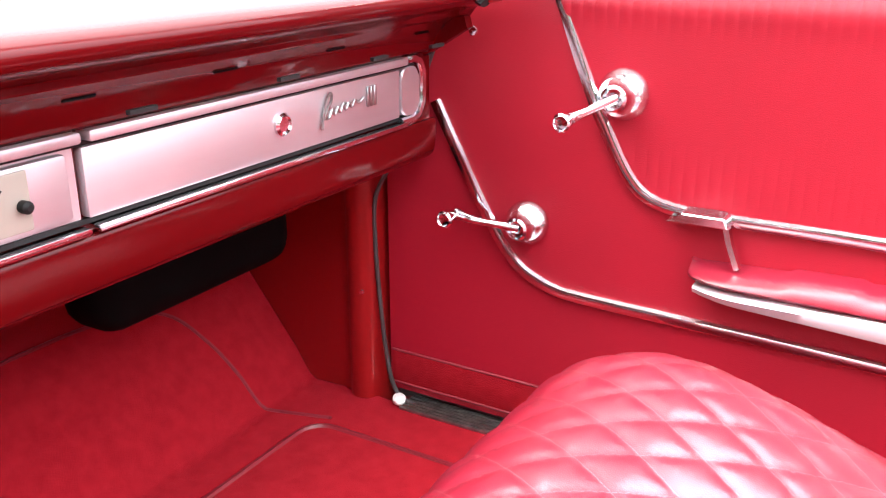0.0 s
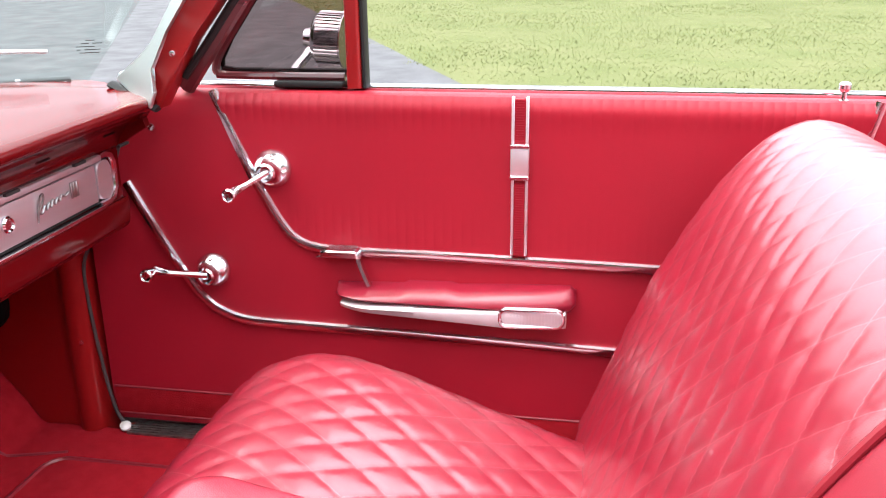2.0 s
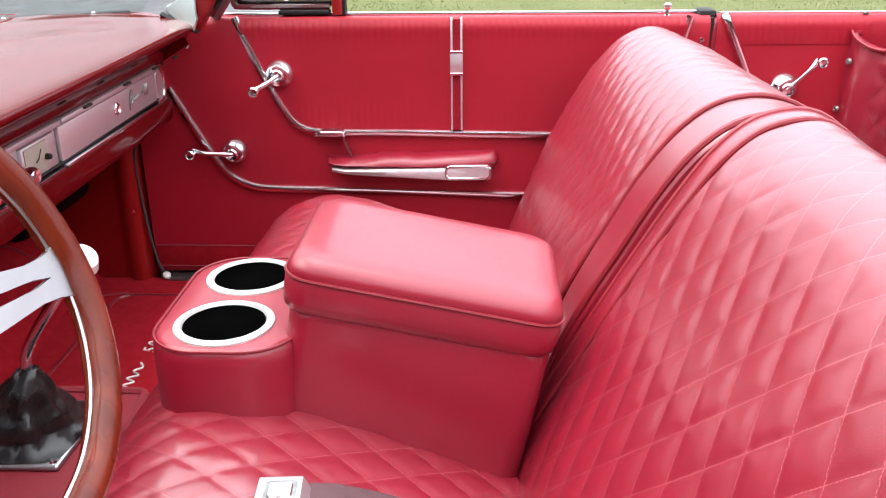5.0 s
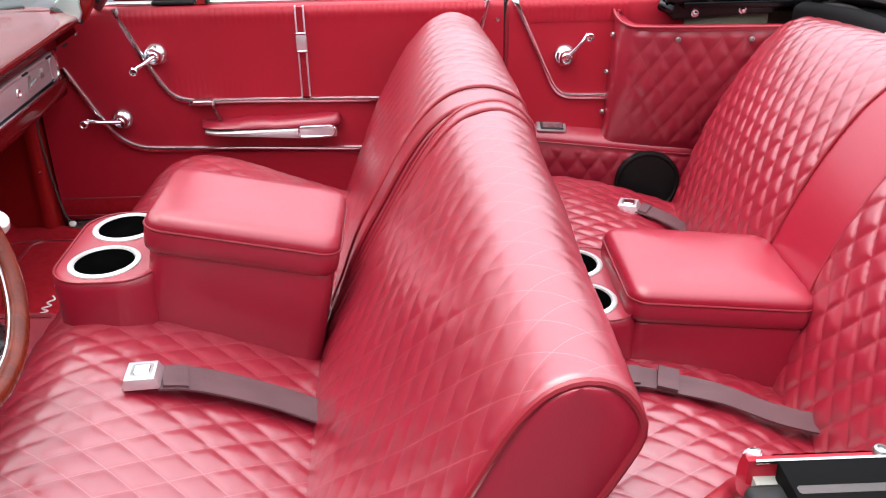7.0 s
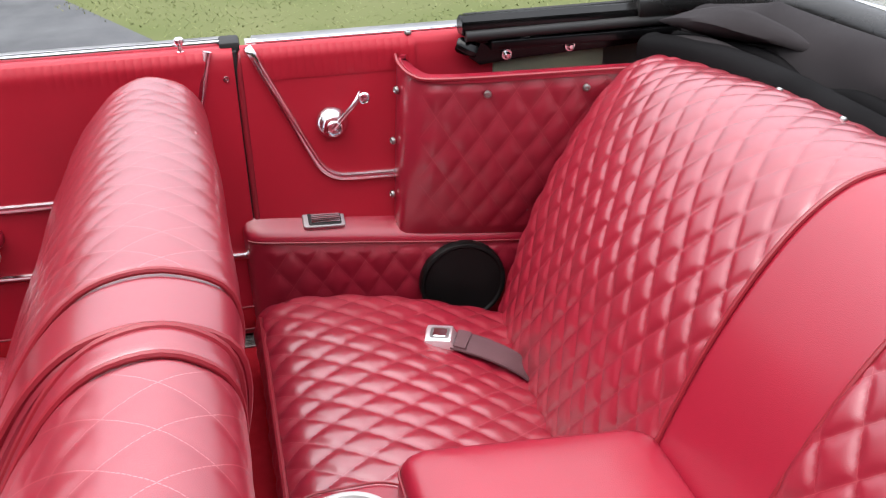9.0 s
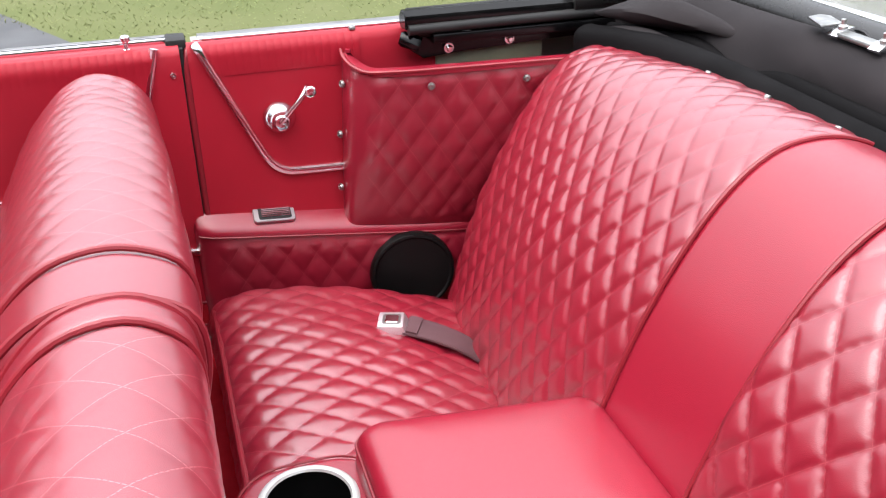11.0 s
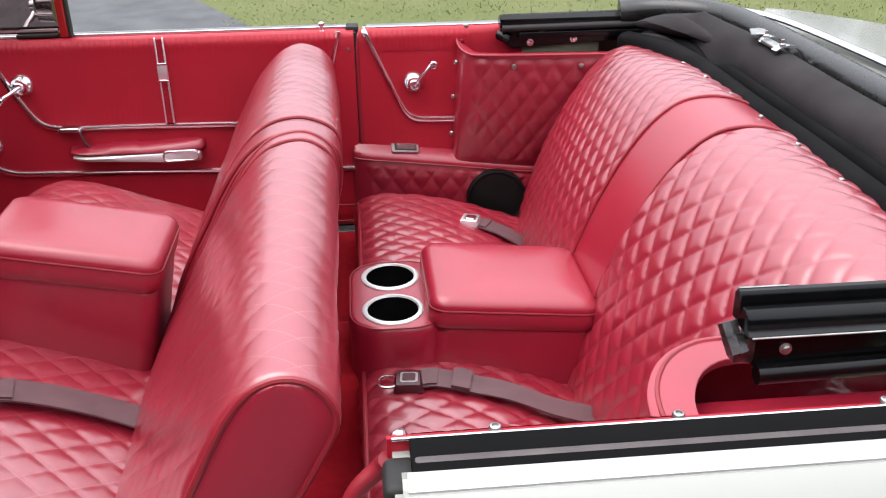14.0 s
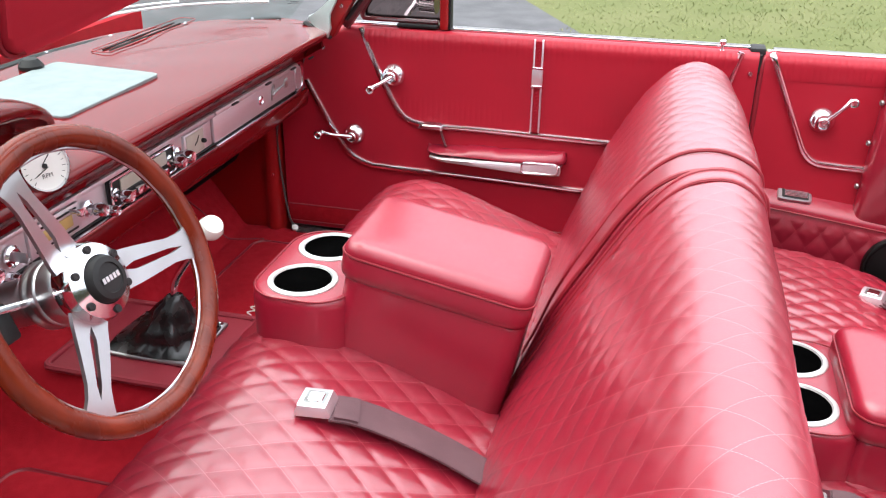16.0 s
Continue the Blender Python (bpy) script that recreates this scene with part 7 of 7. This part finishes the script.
# ---- seat belts ----
def seat_belt(line, across, buckle, yaw, label, pitch=0.0, metal=None, width=0.048):
    ob = thing("seat_belt", line[0], label, "seat belt", "lap belts")
    bm = bmesh.new()
    ribbon(bm, curve(line, 6), width, 0.003, across)
    band = part("webbing", bm, BELT, ob, "dull maroon webbing")
    c = curve(line, 6)
    bm = bmesh.new()
    ribbon(bm, [v + Vector((0, 0, 0.003)) for v in c[1:7]], width - 0.005, 0.004, across)
    part("stitched_fold", bm, BELT, band)
    m = Matrix.Translation(buckle) @ Matrix.Rotation(radians(yaw), 4, "Z") @ Matrix.Rotation(radians(pitch), 4, "X")
    bm = bmesh.new()
    prism(bm, [(-0.022, -0.010), (0.022, -0.010), (0.023, -0.004), (0.019, 0.007), (-0.017, 0.007), (-0.023, -0.004)], -0.021, 0.021, "y", 0.003, 2, m)
    part("buckle", bm, metal or ALU, ob, "brushed metal buckle" if not metal else "dark maroon covered buckle")
    bm = bmesh.new()
    prism(bm, rounded(-0.010, -0.010, 0.010, 0.010, 0.003, 3), 0.0065, 0.0085, "z", 0.001, 1, m)
    part("release_button", bm, metal or CHROME, ob, "square release button")
    bm = bmesh.new()
    prism(bm, rounded(-0.0135, -0.0135, 0.0135, 0.0135, 0.004, 3), 0.0062, 0.0072, "z", 0, 1, m)
    part("button_recess", bm, WORN, ob)
    if metal:
        # the tongue's loop, and a loose fold of webbing further down
        bm = bmesh.new()
        tube(bm, [m @ Vector((a, b, -0.002)) for a, b in rounded(0.018, -0.015, 0.046, 0.015, 0.010, 4)], 0.0022, 6, closed=True)
        part("tongue_loop", bm, CHROME, ob, "bright metal tongue")
        bm = bmesh.new()
        ribbon(bm, [v + Vector((0, 0, 0.006)) for v in c[9:13]], width + 0.003, 0.005, across)
        part("keeper", bm, BELT, band)
    return ob


seat_belt([(-0.245, 0.190, 0.677), (-0.234, 0.155, 0.668), (-0.224, 0.11, 0.649), (-0.220, 0.05, 0.624), (-0.224, 0.0, 0.604), (-0.230, -0.05, 0.585)], (1, 0.0, 0), (-0.247, 0.206, 0.685), 95, "maroon lap belt with a metal buckle lying across the front cushion", 0)
seat_belt([(0.482, -0.592, 0.561), (0.472, -0.610, 0.558), (0.458, -0.635, 0.552), (0.440, -0.668, 0.538), (0.425, -0.705, 0.51)], (1, -0.35, 0), (0.487, -0.572, 0.566), 70, "maroon lap belt with metal buckle on the passenger-side rear cushion")
seat_belt([(-0.172, -0.412, 0.603), (-0.175, -0.44, 0.605), (-0.186, -0.49, 0.598), (-0.200, -0.55, 0.588), (-0.218, -0.62, 0.566), (-0.225, -0.70, 0.545)], (1, 0.1, 0.25), (-0.174, -0.396, 0.602), 85, "maroon lap belt with a dark covered buckle beside the rear console", metal=COVER, width=0.036)
seat_belt([(-0.472, -0.39, 0.598), (-0.478, -0.43, 0.596), (-0.49, -0.50, 0.588), (-0.51, -0.60, 0.56), (-0.53, -0.70, 0.52)], (1, 0.2, 0), (-0.469, -0.372, 0.602), 85, "maroon lap belt with metal buckle on the driver-side rear cushion")

# bright hinge cover at the foot of the driver's seat back
for s in (-1, 1):
    hinge = thing("seat_hinge_cover", (s * 0.672, -0.2, 0.68), "curved chrome hinge cover at the foot of the seat back", "hinge cover", "seat hinge covers")
    bm = bmesh.new()
    outer = curve([(-0.10, 0.640, 0), (-0.145, 0.695, 0), (-0.19, 0.733, 0), (-0.243, 0.760, 0)], 6)
    inner = curve([(-0.240, 0.740, 0), (-0.21, 0.722, 0), (-0.185, 0.69, 0), (-0.165, 0.64, 0)], 6)
    prism(bm, [(v.x, v.y) for v in outer] + [(v.x, v.y) for v in inner], s * 0.652, s * 0.684, "x", 0.004, 2)
    part("cover", bm, CHROME, hinge)
    bm = bmesh.new()
    lathe(bm, [(0.018, 0), (0.018, 0.004), (0.011, 0.008), (0.009, 0.006), (0, 0.006)], aim((s * 0.682, -0.185, 0.672), (s, 0, 0)), 20)
    part("pivot_cap", bm, CHROME, hinge)

# ---- the driver's door, standing wide open ----
odoor = thing("driver_door", (-0.79, 0.66, 0.26), "driver door standing wide open, white outside and red vinyl inside", "car door")
OM = Matrix.Translation((-0.79, 0.67, 0)) @ Matrix.Rotation(radians(-66), 4, "Z") @ Matrix.Translation((0.79, -0.67, 0))
bm = bmesh.new()
prism(bm, [(-a, b) for a, b in ((0.80, 0.925), (0.826, 0.928), (0.85, 0.905), (0.865, 0.86), (0.870, 0.70), (0.862, 0.45), (0.835, 0.27), (0.80, 0.26))], -0.338, 0.66, "y", m=OM)
part("outer_skin", bm, WHITE, odoor)
bm = bmesh.new()
prism(bm, [(-a, b) for a, b in ((0.795, 0.935), (0.755, 0.9385), (0.742, 0.937), (0.734, 0.931), (0.730, 0.90), (0.730, 0.475), (0.795, 0.46))], -0.335, 0.648, "y", m=OM)
part("door_card", bm, PANEL, odoor)
bm = bmesh.new()
tube(bm, [OM @ Vector((-0.726, y, z)) for y, z in ((0.476, 0.934), (0.398, 0.778), (0.345, 0.741), (0.0, 0.734), (-0.33, 0.728))], 0.005, 8)
tube(bm, [OM @ Vector((-0.726, y, z)) for y, z in ((0.597, 0.823), (0.505, 0.682), (0.45, 0.634), (0.0, 0.617), (-0.33, 0.607))], 0.005, 8)
part("moulding", bm, CHROME, odoor)
bm = bmesh.new()
prism(bm, [(-a, b) for a, b in ((0.790, 0.936), (0.797, 0.9445), (0.812, 0.944), (0.822, 0.937), (0.826, 0.928), (0.80, 0.925))], -0.338, 0.60, "y", m=OM)
part("belt_moulding", bm, CHROME, odoor)

# ---- surroundings ----
rng = np.random.default_rng(7)
n = 170000
gx = rng.uniform(3.0, 17.0, n) ** 1.0
gy = rng.uniform(-13.0, 8.0, n)
keep = gy < 0.5 * gx - 2.2 + 0.10 * np.sin(gx * 5) + 0.06 * np.sin(gx * 13 + 1) + rng.normal(0, 0.05, n)
gx, gy = gx[keep], gy[keep]
n = len(gx)
a = rng.uniform(0, 2 * math.pi, n)
h = rng.uniform(0.008, 0.026, n) * (0.8 + 0.4 * np.sin(gx * 1.7) * np.sin(gy * 1.3))
w = rng.uniform(0.003, 0.006, n)
lean = rng.normal(0, 0.014, (n, 2))
V = np.empty((n, 3, 3))
V[:, 0] = np.stack([gx - w * np.cos(a), gy - w * np.sin(a), np.zeros(n)], 1)
V[:, 1] = np.stack([gx + w * np.cos(a), gy + w * np.sin(a), np.zeros(n)], 1)
V[:, 2] = np.stack([gx + lean[:, 0], gy + lean[:, 1], h], 1)
grass = raw("grass", V.reshape(-1, 3), np.arange(n * 3).reshape(n, 3).tolist(), BLADE, None)
tagged(grass, "short green and straw-coloured lawn grass", "grass", kind="stuff")

# a belt of trees closes the far side of the lawn; the rest is added
rng = np.random.default_rng(11)
leaf = []
for k in range(72):
    ang = radians(-95 + k * 5)
    # taller and nearer on the drive side: unseen trees that darken the low sky
    near = k > 30
    r0 = (30 if near else 56) + 3 * math.sin(k * 2.3)
    tall = (5.6 if near else 3.6) + 0.8 * math.sin(k * 1.7)
    cx_, cy_ = r0 * math.cos(ang), r0 * math.sin(ang)
    m_ = 700
    p = rng.normal(0, 1, (m_, 3))
    p /= np.linalg.norm(p, axis=1, keepdims=True)
    p *= rng.uniform(0.3, 1.0, (m_, 1)) ** 0.4 * np.array([0.55 * tall, 0.55 * tall, tall])
    p += np.array([cx_, cy_, tall * 0.95])
    p = p[p[:, 2] > 0.1]
    d1 = rng.normal(0, 0.5, (len(p), 3))
    d2 = rng.normal(0, 0.5, (len(p), 3))
    leaf.append(np.stack([p - d1, p + d1, p + d2], 1))
V = np.concatenate(leaf).reshape(-1, 3)
trees = raw("backdrop", V, np.arange(len(V)).reshape(-1, 3).tolist(), FOLIAGE, None)
tagged(trees, "dark belt of leafy trees beyond the lawn, with unseen ones added to darken the drive side", "trees", kind="stuff")
